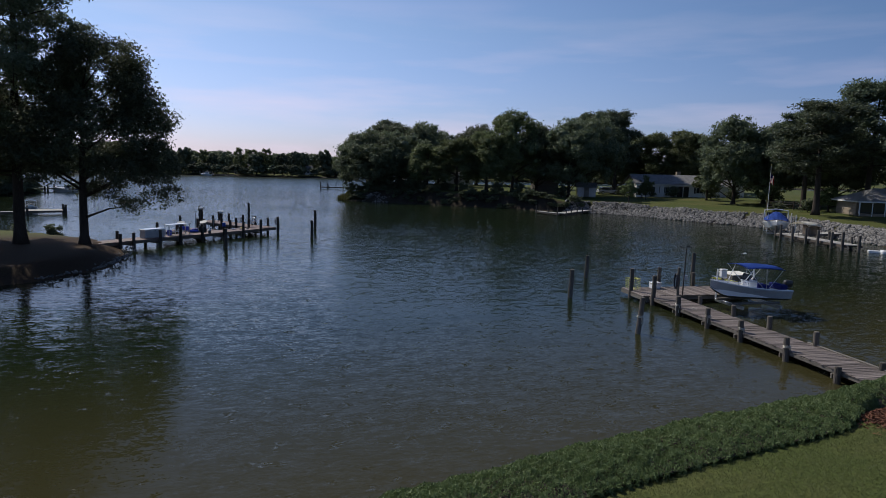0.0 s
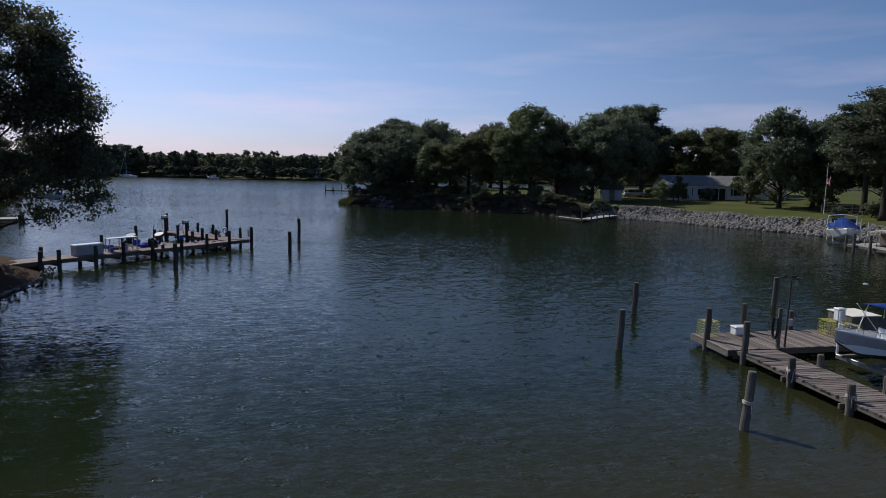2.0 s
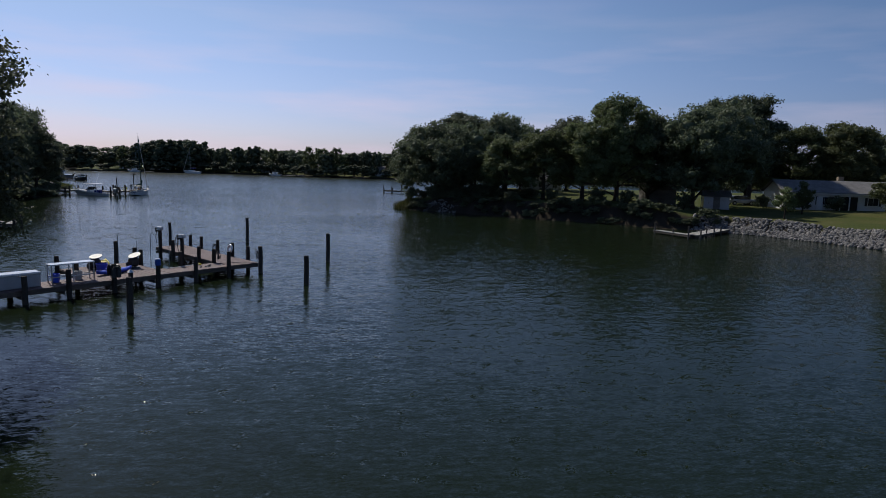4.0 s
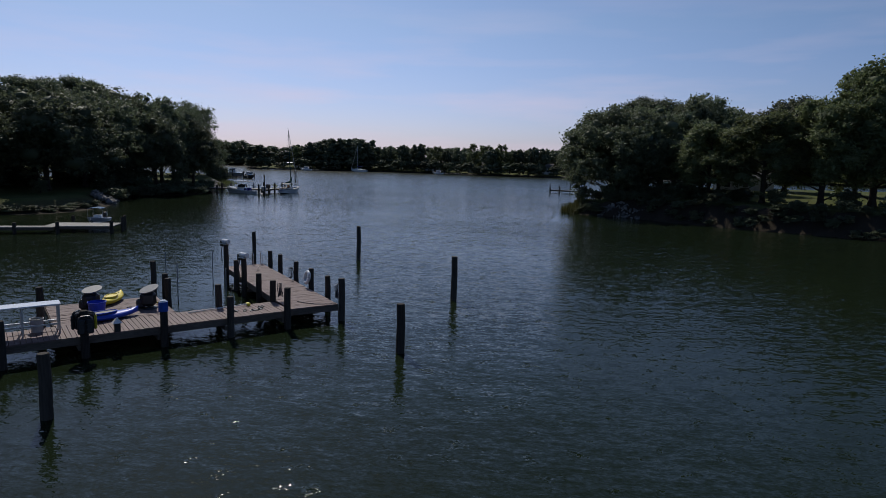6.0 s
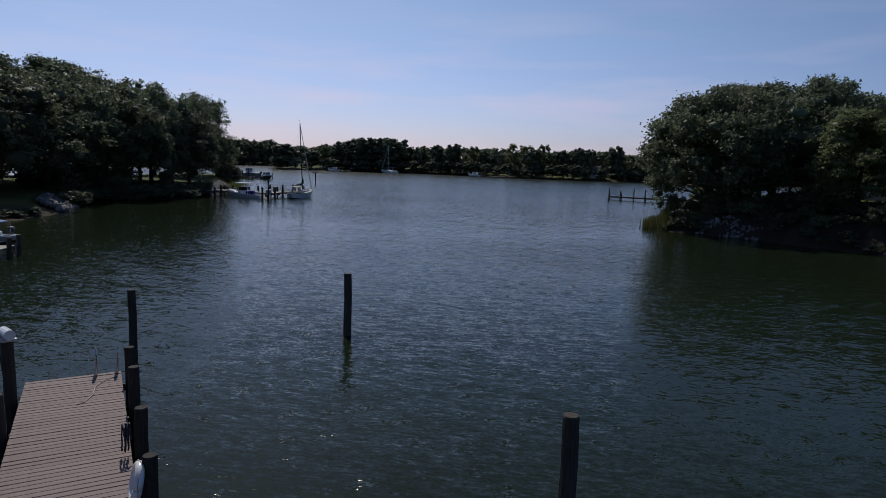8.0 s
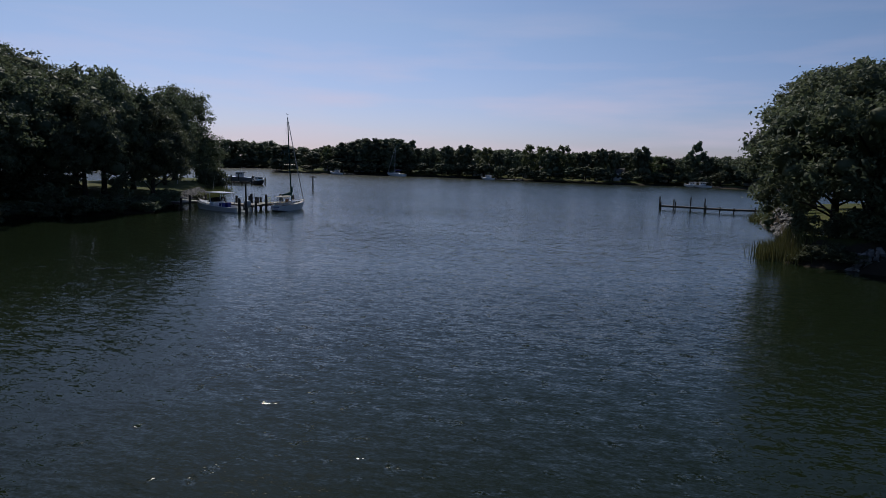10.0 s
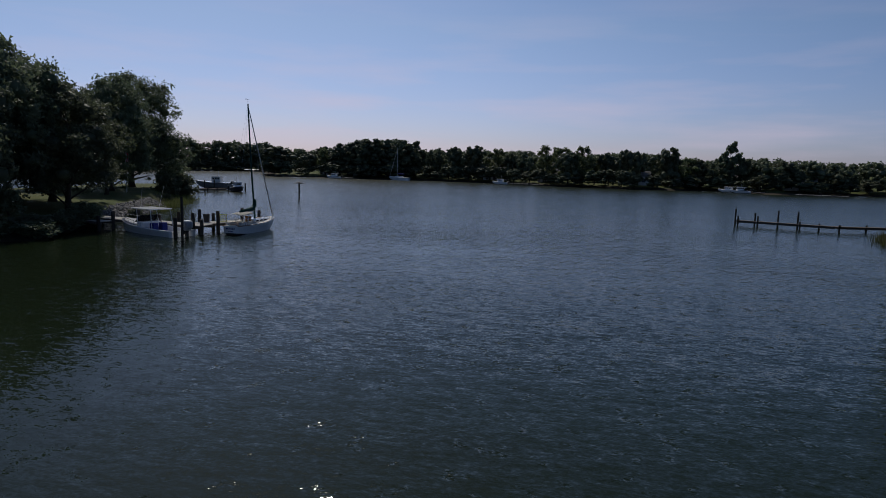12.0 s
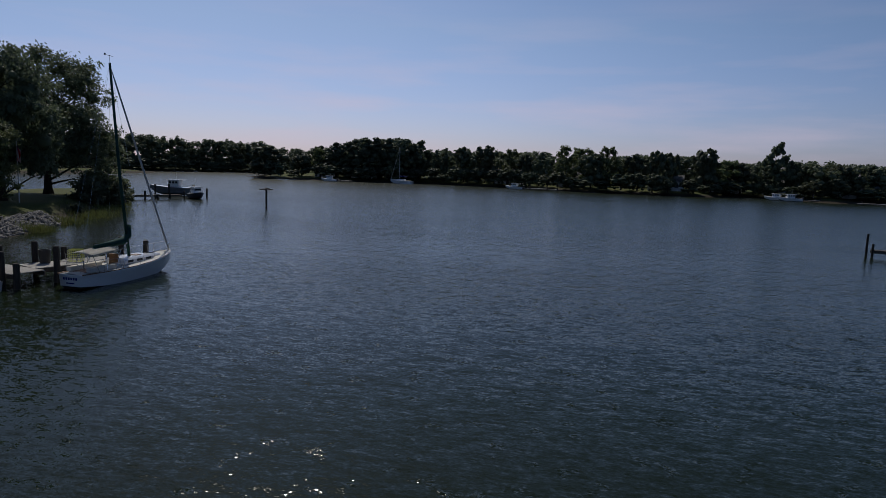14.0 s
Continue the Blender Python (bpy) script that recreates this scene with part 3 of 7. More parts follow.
def tree(name, label, at, H, R, low, lobes_n, leaf_n, leaf, material, seed, shape="round", lean=(0, 0), trunk_r=None, group="", narrow=0.55, core=0.42, extra=(), tri=True, lobe=1.0, clump=0.5):
    """A trunk with limbs and a crown of leaf sprays. low: height at which the crown begins."""
    rng = np.random.default_rng(seed)
    top = thing(name, pose(at[0], at[1], zat(*at) - 0.05), label, "tree", group)
    tr = trunk_r or 0.018 * H + 0.06
    lobes, boughs = [], []
    mid, hz = (H + low) / 2, (H - low) / 2
    bend = rng.normal(size=2) * 0.25
    tall = H * (0.95 if shape == "pine" else 0.74)

    def spine(h):
        u = h / tall
        return Vector((bend[0] * u * u + lean[0] * 0.4 * u * u, bend[1] * u * u + lean[1] * 0.4 * u * u, h))

    if shape == "pine":
        n = max(8, lobes_n // 4)
        for k in range(n):              # level boughs, longest below the middle of the crown
            u = (k + rng.random()) / n
            a = k * 2.4 + rng.normal() * 0.4
            reach = R * (0.32 + 0.75 * math.sin(math.pi * (0.22 + 0.72 * u))) * (0.5 + 0.5 * rng.random())
            h0 = low + u * (H - low) * 0.93
            s0 = spine(min(h0, tall * 0.98))
            way = Vector((math.cos(a), math.sin(a), 0))
            lift = (0.05 + 0.28 * u) * reach
            for q in (0.5, 0.75, 1.0):
                e = s0 + way * reach * q + Vector((-way.y, way.x, 0)) * float(rng.normal()) * 0.12 * reach + Vector((lean[0] * u * 0.5, lean[1] * u * 0.5, lift * q * q + 0.12 * R * float(rng.random())))
                lobes.append((e.x, e.y, min(e.z, H - 0.1 * R), R * (0.11 + 0.10 * rng.random()) * lobe))
            boughs.append((s0, s0 + way * reach * 0.55 + Vector((0, 0, lift * 0.15)), Vector(lobes[-1][:3]), 0.30 * (1 - 0.6 * u)))
        lobes.append((*spine(tall).xy, H - 0.16 * R, R * 0.2 * lobe))
    else:
        for k in range(lobes_n):
            d = rng.normal(size=3)
            d /= np.linalg.norm(d)
            q = 0.55 + 0.45 * rng.random()
            rr = R * (0.20 + 0.15 * rng.random()) * lobe
            if k % 4 == 0 and "far" not in name:           # small outlying clumps break the outline
                rr, q = rr * 0.5, 0.92 + 0.2 * rng.random()
            side = (R - rr * 0.8) * q * 1.08
            if d[2] < 0.1:                  # the skirt hangs down all round
                side *= max(0.35, math.hypot(d[0], d[1])) ** -0.7
            lobes.append((d[0] * side + lean[0] * (0.5 + 0.5 * d[2]), d[1] * side + lean[1] * (0.5 + 0.5 * d[2]), mid + d[2] * (hz - rr * 0.75) * (0.72 + 0.28 * rng.random()), rr))
        lobes.append((lean[0] * 0.5, lean[1] * 0.5, mid, R * 0.5 * lobe))
    lobes += list(extra)
    flat = 0.5 if shape == "pine" else 0.8
    v, f = leaves(rng, lobes, leaf_n, leaf, flat, narrow, clump, tri=tri)
    bm = bmesh.new()
    tube(bm, [spine(u * tall) for u in (0, 0.06, 0.2, 0.4, 0.6, 0.8, 1)], [tr * k for k in (1.55, 1.05, 0.92, 0.78, 0.6, 0.4, 0.15)], 9)
    if shape != "pine":
        for b in sorted(lobes, key=lambda b: b[2])[:: max(1, len(lobes) // 22)]:
            h0 = max(low * 0.75, min(b[2] - 0.45 * math.hypot(b[0], b[1]), tall * 0.95))
            s0, e = spine(h0), Vector(b[:3])
            boughs.append((s0, s0.lerp(e, 0.55) + Vector((0, 0, 0.06 * (e - s0).length)), e, 0.38 * (1 - 0.5 * h0 / tall)))
    for s0, m2, e, w in boughs:
        tube(bm, [s0, m2, e], [tr * w, tr * w * 0.55, tr * 0.05], 6)
    part("trunk", bm, M_BARK, top, smooth=True)
    if core:
        bm2 = bmesh.new()
        bmesh.ops.create_icosphere(bm2, subdivisions=1, radius=1.0)
        bv = np.array([q.co[:] for q in bm2.verts])
        bf = np.array([[q.index for q in g.verts] for g in bm2.faces])
        bm2.free()
        cv = [(bv * (core * (0.9 + 0.2 * rng.random((len(bv), 1))))) * b[3] * (1, 1, flat) + b[:3] for b in lobes]
        cf = np.concatenate([bf + len(bv) * k for k in range(len(lobes))])
        v, base = np.concatenate([v, *cv]), len(v)
        crown = new("crown", mesh_from("crown", v, np.concatenate([f, cf + base]), material) if tri else mesh_mixed("crown", v, f, cf + base, material))
    else:
        crown = new("crown", mesh_from("crown", v, f, material))
    crown.parent = top
    return top


def plant(proto, x, y, s=1.0, sz=None, rz=None, k=[0]):
    k[0] += 1
    rz = (k[0] * 137.5) % 360 if rz is None else rz
    return copy_thing(proto, pose(x, y, zat(x, y) - 0.05, 0, 0, rz) @ Matrix.Diagonal((s, s, sz or s, 1)))


# island point with a tall pine and a spreading oak
tree("pine_tree", "tall dark pine with a bare lower trunk on the point", (-29.3, 45.3), 21, 6.8, 4.5, 190, 64000, 0.20, M_NEEDLE, 11, "pine", (1.0, 0), 0.36, narrow=0.26, core=0, lobe=1.0, clump=0.5)
tree("oak_tree", "spreading oak with low limbs leaning over the water", (-25.2, 46.2), 16.0, 5.5, 2.6, 80, 84000, 0.095, M_LEAF, 12, "round", (0.5, 0.4), 0.30, core=0, tri=False, lobe=0.8, clump=0.42,
     extra=[(4.3, 1.0, 9.6, 1.2), (5.2, 1.2, 8.4, 1.1), (6.0, 1.0, 9.0, 0.8), (5.0, 0.6, 6.8, 1.2), (6.1, 0.8, 5.8, 0.9), (5.2, 1.5, 4.7, 1.1), (6.0, 1.0, 3.7, 0.8), (3.8, 1.0, 11.2, 1.2),
            (4.0, 0.8, 5.2, 1.2), (4.7, 1.2, 3.4, 0.9), (2.9, 0.8, 12.6, 1.1), (-4.8, 0, 9, 1.4), (-5.0, 0.5, 6, 1.3), (-3.5, 0.5, 11.8, 1.2), (3.8, -0.6, 2.9, 0.8)])
tree("pine_tree", "tall dark pine on the lawn behind the point", (-37, 41), 18, 5.5, 5.5, 90, 24000, 0.24, M_NEEDLE, 13, "pine", narrow=0.24, core=0.3, lobe=1.1, clump=0.6)
# added off the left edge of the view to shade the point's ground
tree("oak_tree", "high-crowned oak added behind the point for its shade", (-36.5, 48), 14.2, 6, 6.0, 40, 16000, 0.22, M_LEAF, 14, "round", core=0.45)
tree("pine_tree", "tall dark pine on the lawn behind the point", (-33, 36), 18, 5.5, 7.0, 80, 20000, 0.24, M_NEEDLE, 15, "pine", narrow=0.24, core=0.3, lobe=1.1, clump=0.6)

# prototypes for the wooded shores, standing at places of their own
big_oak = tree("oak_tree", "broad dense oak on the wooded shore", (18, 155), 14.4, 7.0, 0.5, 60, 27000, 0.205, M_LEAF, 21, "round", (-0.8, 0), group="shore trees", core=0.6)
round_oak = tree("oak_tree", "round-crowned oak on the wooded shore", (24, 120), 15.0, 6.6, 0.8, 60, 27000, 0.205, M_LEAF, 22, "round", group="shore trees", core=0.6)
maple = tree("maple_tree", "tall maple with a pointed light green crown", (13.5, 120.5), 15.8, 5.8, 0.9, 56, 25000, 0.195, M_LEAF_LIGHT, 23, "round", group="shore trees", core=0.6)
shore_pine = tree("pine_tree", "tall pine with flat clumps of needles", (36, 134), 16.8, 5.0, 6.0, 110, 24000, 0.235, M_NEEDLE, 24, "pine", group="shore trees", narrow=0.36, core=0.55, lobe=1.35, clump=0.6)
small_tree = tree("small_tree", "small light green garden tree on the lawn", (48.6, 117), 6.2, 2.4, 0.9, 20, 7000, 0.15, M_LEAF_LIGHT, 25, "round", group="garden trees", clump=0.3)
shrub = tree("shrub", "low rounded green shrub on the bank", (-44, 57.5), 2.2, 1.5, 0.1, 14, 1900, 0.15, M_LEAF, 26, "round", trunk_r=0.06, group="shrubs", clump=0.25)

# two oaks of a shape of their own: one hangs over the water at the wooded point, one stands wide on the grassy point
tree("oak_tree", "wide dark oak with a limb hanging over the water", (-13.0, 125.2), 12.6, 7.0, 0.6, 62, 34000, 0.19, M_LEAF, 27, "round", (-0.6, -0.4), 0.34, group="shore trees", core=0.5,
     extra=[(-6.0, 4.6, 0.2, 0.8), (-6.2, 4.2, 1.2, 0.9), (-6.4, 3.4, 2.4, 1.0), (-6.8, 2.0, 4.2, 1.1), (-6.9, 0.5, 6.0, 1.0), (-5.6, 4.9, 1.6, 0.8)])
tree("oak_tree", "wide open-crowned oak on the grassy point", (-115.2, 157.2), 17.6, 7.4, 1.5, 60, 38000, 0.19, M_LEAF, 28, "round", (0.8, 0.4), 0.42, group="shore trees", core=0.35, clump=0.6, lobe=0.9,
     extra=[(6.2, 3.4, 3.0, 1.4), (6.8, 3.6, 5.0, 1.5), (6.4, 3.0, 7.2, 1.5), (5.4, 2.4, 2.0, 1.3), (3.6, 2.4, 1.8, 1.4)])

# east shore
for p, x, y, s, sz in [
        (big_oak, -8.5, 130, 0.95, 0.83), (round_oak, -14.5, 131, 0.90, 0.78), (round_oak, -3.5, 141, 1.01, 0.95), (round_oak, -5, 137, 0.80, 0.89), (maple, -2.5, 120.8, 0.75, 0.58),
        (maple, 3, 118.8, 0.80, 0.66), (maple, 8.5, 118.5, 0.90, 0.74), (round_oak, 18.5, 124, 0.95, 0.91), (big_oak, 28.5, 125, 0.95, 1.18), (shore_pine, 33, 139, 1.00, 1.00),
        (maple, 46, 143, 1.15, 0.88), (maple, 53, 141, 1.10, 0.92), (round_oak, 40, 148, 1.00, 0.90), (round_oak, 49, 107, 0.90, 1.00), (big_oak, 55, 109, 0.90, 0.96),
        (round_oak, 60, 116, 1.00, 0.92), (shore_pine, 50.5, 85.5, 1.15, 0.88), (shore_pine, 60, 90, 1.10, 1.08), (shore_pine, 54, 95, 1.05, 0.86), (shore_pine, 66, 82, 1.20, 1.10),
        (big_oak, 64, 104, 1.00, 1.00), (shore_pine, -11, 140, 1.15, 0.78), (shore_pine, -14, 161, 1.05, 0.94), (big_oak, -9.5, 149, 0.85, 0.67), (round_oak, -8, 160, 0.90, 0.74),
        (maple, -5, 172, 0.90, 0.70), (big_oak, 2, 182, 1.00, 0.85), (round_oak, 8, 150, 1.00, 0.96), (big_oak, 62, 150, 1.10, 0.92),
        (big_oak, 75, 122, 1.10, 1.05), (round_oak, 72, 96, 1.10, 1.10), (shore_pine, 58, 74, 1.10, 1.00), (big_oak, -1, 160, 0.80, 0.74)]:
    plant(p, x, y, s, sz)
for x, y, s, sz in [(31.5, 106.5, 0.55, 0.66), (37.2, 116, 0.5, 0.75), (38, 121, 0.6, 0.4), (52, 101, 0.9, 0.75), (56, 92, 0.8, 0.6)]:
    plant(small_tree, x, y, s, sz)
for x, y, s in [(-17, 124, 0.8), (-15.5, 122.8, 0.6), (36, 127, 0.9), (41, 126, 0.8), (45, 124, 1.0), (51, 121, 1.1), (54, 119, 1.0), (30, 127.5, 1.1), (27, 122, 1.1), (22, 116, 1.0), (-16.2, 147, 0.9), (-16, 152, 1.0), (-16, 158, 1.1),
                (-15, 165, 1.1), (52, 90, 0.9), (47, 88, 0.7), (-33, 55, 0.6), (-36, 55, 0.6), (-40, 55.5, 0.8), (10, 114, 0.9), (14, 112.5, 0.9), (4, 116, 0.8)]:
    plant(shrub, x, y, s, s)

# dark brush on the shaded east bank
rb = random.Random(8)
bank = [(-17, 122.2), (-11, 120.4), (-6, 117.3), (0, 114.3), (6, 112.3), (12, 110.2), (18, 107), (24, 105.8)]
for (x0, y0), (x1, y1) in zip(bank, bank[1:]):
    for k in range(8):
        u = k / 8 + rb.uniform(-0.06, 0.06)
        plant(shrub, x0 + (x1 - x0) * u + rb.uniform(-0.3, 0.3), y0 + (y1 - y0) * u + rb.uniform(-1.2, 0.2), rb.uniform(0.45, 0.8), rb.uniform(0.3, 0.55))
bank = [(-72, 101), (-77, 106), (-76, 113), (-75, 118), (-78.5, 124), (-82, 128)]
for (x0, y0), (x1, y1) in zip(bank, bank[1:]):
    for k in range(4):
        u = k / 4 + rb.uniform(-0.08, 0.08)
        plant(shrub, x0 + (x1 - x0) * u - rb.uniform(0.6, 2.0), y0 + (y1 - y0) * u, rb.uniform(0.9, 1.2), rb.uniform(0.5, 0.9))

# low plants and roots below the western lawn
bank = [(-74, 76.5), (-70.5, 78.5), (-67, 81), (-63.8, 84), (-64.3, 88.5), (-66.5, 93.5)]
for (x0, y0), (x1, y1) in zip(bank, bank[1:]):
    for k in range(4):
        u = k / 4 + rb.uniform(-0.08, 0.08)
        plant(shrub, x0 + (x1 - x0) * u - rb.uniform(0.0, 0.8), y0 + (y1 - y0) * u + rb.uniform(0, 0.4), rb.uniform(0.5, 0.8), rb.uniform(0.18, 0.32))
# undergrowth in the shade of the wooded point and of the western wood
for k in range(30):
    u = rb.random()
    plant(shrub, -14.5 + 17 * u + rb.uniform(-1, 1), 122.5 - 3.2 * u + rb.uniform(-0.6, 5.0) * (1 - 0.6 * u), rb.uniform(0.9, 1.4), rb.uniform(0.6, 1.1) * (1 - 0.35 * u))
for k in range(26):
    u = rb.random()
    plant(shrub, -84 - 20 * u + rb.uniform(-3, 3), 88 + 30 * rb.random(), rb.uniform(1.3, 2.0), rb.uniform(0.9, 1.4))
for x, y, s, sz in ((-116, 92, 1.3, 0.95), (-122, 104, 1.3, 0.9), (-110, 78, 1.2, 0.9), (-120, 116, 1.2, 0.85), (-126, 84, 1.3, 0.95)):
    plant(big_oak, x, y, s, sz)

# west shore
for p, x, y, s, sz in [
        (big_oak, -78, 95.8, 1.10, 0.94), (round_oak, -88.5, 110.5, 1.10, 1.00), (big_oak, -87, 122.5, 0.88, 1.05), (round_oak, -93, 131, 0.90, 0.86), (round_oak, -83, 105, 0.95, 0.89),
        (big_oak, -96, 103, 1.15, 1.03), (round_oak, -98, 117, 1.10, 1.13), (big_oak, -100, 128, 1.05, 1.03), (big_oak, -82.5, 117, 0.75, 0.82), (round_oak, -90, 96, 1.00, 1.01),
        # the oak at (-79, 83.5) is added left of the view to shade the bank
        (big_oak, -104, 92, 1.20, 1.03), (big_oak, -79, 83.5, 1.05, 0.84), (shore_pine, -93, 112, 1.10, 0.93), (big_oak, -112, 104, 1.20, 1.03), (shore_pine, -86, 100, 1.00, 0.85),
        (round_oak, -106.5, 147.5, 0.80, 1.03), (round_oak, -114, 146, 0.85, 0.90), (maple, -100, 142, 0.60, 0.53), (round_oak, -96, 80, 1.10, 1.05),
        (round_oak, -92, 117, 1.10, 1.05), (big_oak, -95, 124.5, 1.05, 1.11), (big_oak, -86, 113, 0.90, 0.97), (round_oak, -84.5, 127, 0.75, 0.75)]:
    plant(p, x, y, s, sz)
for x, y, s in [(-116, 166, 1.5), (-119, 168, 1.3), (-113, 163.5, 1.2), (-121, 170.5, 1.2), (-80, 126, 0.9), (-81, 120, 1.0), (-79, 111, 1.1), (-80, 106, 1.2), (-84, 113, 1.3), (-74, 92, 0.8),
                (-76, 88, 1.0), (-70, 82, 1.1), (-78, 80, 1.3), (-90, 75, 1.3), (-100, 150.5, 0.5), (-83.5, 133.0, 0.6), (-108, 160, 1.5), (-110.5, 162, 1.6), (-106.5, 156.5, 1.4), (-112, 161, 1.8), (-107.5, 158.5, 1.2)]:
    plant(shrub, x, y, s, s)

# far shore
far_a = tree("far_tree", "dark round tree on the distant shore", (-175, 286), 11, 5.0, 0.0, 36, 3000, 0.44, M_LEAF, 31, core=0.85, group="distant shore trees", clump=0.4, lobe=0.9)
far_b = tree("far_tree", "tall dark tree on the distant shore", (-150, 296), 14, 4.6, 0.0, 38, 3000, 0.44, M_NEEDLE, 32, core=0.85, group="distant shore trees", clump=0.4, lobe=0.9)
far_c = tree("far_tree", "airy lighter tree on the distant shore", (-88, 294), 12, 4.4, 0.6, 30, 3400, 0.34, M_LEAF_LIGHT, 33, core=0.6, group="distant shore trees", clump=0.5, lobe=0.8)
TALL = {far_a: (11, 5.0), far_b: (14, 4.6), far_c: (12, 4.4)}
rng = random.Random(5)
# single trees along the far lawns: kind, place, half width, height
for p, x, y, r, h in [
        (far_a, -185.4, 272.1, 6.3, 10.5), (far_a, -176.4, 277.2, 4.1, 8.2), (far_c, -172.0, 280.7, 2.6, 10.0), (far_b, -136.5, 295.4, 2.0, 10.3), (far_b, -133.2, 294.8, 2.0, 11.0),
        (far_a, -125.9, 293.9, 3.9, 11.9), (far_a, -118.8, 293.9, 3.9, 12.6), (far_c, -109.7, 293.3, 3.3, 11.3), (far_a, -105.4, 292.7, 2.5, 10.2), (far_b, -100.7, 292.3, 2.5, 10.3),
        (far_c, -92.0, 289.8, 3.2, 12.6), (far_a, -84.2, 287.7, 3.8, 10.5), (far_c, -80.3, 289.7, 2.8, 12.5), (far_a, -73.3, 291.1, 3.4, 10.7), (far_a, -68.0, 292.0, 3.1, 11.8),
        (far_a, -64.3, 294.6, 2.6, 11.3), (far_a, -56.1, 298.5, 3.7, 13.0), (far_c, -50.6, 301.9, 3.1, 9.6), (far_a, -47.3, 303.1, 3.4, 9.1), (far_b, -39.2, 304.2, 3.3, 14.6),
        (far_a, -35.1, 303.2, 2.2, 10.1), (far_a, -31.3, 302.0, 3.2, 9.5), (far_a, -25.0, 299.7, 3.7, 9.3), (far_a, -16.9, 304.9, 4.0, 9.3)]:
    plant(p, x, y, r * 1.1 / TALL[p][1], h / TALL[p][0])
# the dense tall stand with its level top
stand = [
        (far_b, -166.9, 282.1, 4.1, 11.8), (far_b, -161.3, 283.7, 3.7, 13.2), (far_b, -155.8, 283.8, 3.7, 13.6), (far_b, -152.7, 287.1, 3.7, 13.8), (far_b, -148.9, 289.5, 3.7, 13.8),
        (far_b, -145.0, 293.0, 5.6, 13.3)]
for (p, x0, y0, r0, h0), (q, x1, y1, r1, h1) in zip(stand, stand[1:]):
    for k in range(2):
        u = k / 2
        x, y, h = x0 + (x1 - x0) * u, y0 + (y1 - y0) * u, h0 + (h1 - h0) * u
        for row in range(3):
            plant(p, x + rng.uniform(-1, 1), y + 5 * row + rng.uniform(-1, 1), 1.05, (h + rng.uniform(-0.5, 0.0)) / 14)
p, x, y, r, h = stand[-1]
plant(far_a, x, y - 2, 1.25, h / 11)


def distant_wood(spots, seed, label):
    """Many crowns that nobody could count, one behind the other: place, half width and height of each."""
    rr = np.random.default_rng(seed)
    bm = bmesh.new()
    bmesh.ops.create_icosphere(bm, subdivisions=1, radius=1.0)
    bv = np.array([q.co[:] for q in bm.verts])
    bf = np.array([[q.index for q in g.verts] for g in bm.faces])
    bm.free()
    vs, fs, base = [], [], 0
    for x, y, r, h in spots:
        z0 = zat(x, y)
        lobes = []
        for k in range(26):
            d = rr.normal(size=3)
            d /= np.linalg.norm(d)
            q = r * (0.22 + 0.08 * rr.random())
            side = (r - 0.8 * q) * (0.68 + 0.34 * rr.random()) * (max(0.35, math.hypot(d[0], d[1])) ** -0.7 if d[2] < 0.1 else 1.05)
            lobes.append((x + d[0] * side, y + d[1] * side, z0 + h / 2 + d[2] * (h / 2 - 0.75 * q), q))
        v, f = leaves(rr, lobes, 2300, 0.38, 0.8, 0.55, 0.5, 16, tri=True)
        cv = np.concatenate([bv * 0.72 * b[3] * (1, 1, 0.8) + b[:3] for b in lobes])
        cf = np.concatenate([bf + len(bv) * k for k in range(len(lobes))])
        vs += [v, cv]
        fs += [f + base, cf + base + len(v)]
        base += len(v) + len(cv)
    ob = new("distant_wood", mesh_from("distant_wood", np.concatenate(vs), np.concatenate(fs), M_LEAF))
    return tagged(ob, label, "wood", kind="stuff")


behind = []
x = -190.0
while x < 170:           # lower wood behind the single trees
    y = 296 + 5 * math.sin(x * 0.05) + rng.uniform(0, 10)
    tall = 9.2 if x < -60 else 8.2
    if zat(x, y) > 0.3:
        behind.append((x, y + 4, rng.uniform(4.4, 5.6), tall * rng.uniform(0.94, 1.08)))
    if zat(x, y + 16) > 0.3:
        behind.append((x + 2, y + 18, 5.8, tall * rng.uniform(1.04, 1.16)))
    x += rng.uniform(3.4, 5.6)
for k in range(46):      # the shore beyond the channel
    u = k / 45
    behind.append((-236 - 18 * math.sin(3.0 * u) + rng.uniform(-9, -2), 205 + 130 * u, 6.0, rng.uniform(12.2, 13.6)))
for k in range(16):
    behind.append((-256 + 4.4 * k + rng.uniform(-2, 2), 330 + rng.uniform(0, 8), 5.4, rng.uniform(9.5, 11)))
distant_wood(behind, 37, "dark mixed wood along the distant shore")
x = -222.0
while x < 150:           # low growth along the far water's edge
    ys = np.arange(240, 330, 1.0)
    zs = height(np.full(ys.shape, x), ys)
    hit = ys[zs > 0.25]
    if len(hit) and hit[0] < 325:
        plant(far_a, x, hit[0] + rng.uniform(1.0, 4.0), rng.uniform(0.5, 0.75), rng.uniform(0.22, 0.5))
    x += rng.uniform(3.0, 6.0)
for k in range(46):      # low growth on the shore beyond the channel
    u = k / 45
    plant(far_a, -236 - 18 * math.sin(3.0 * u) + rng.uniform(-2, 1), 205 + 130 * u, 0.8, rng.uniform(0.3, 0.5))


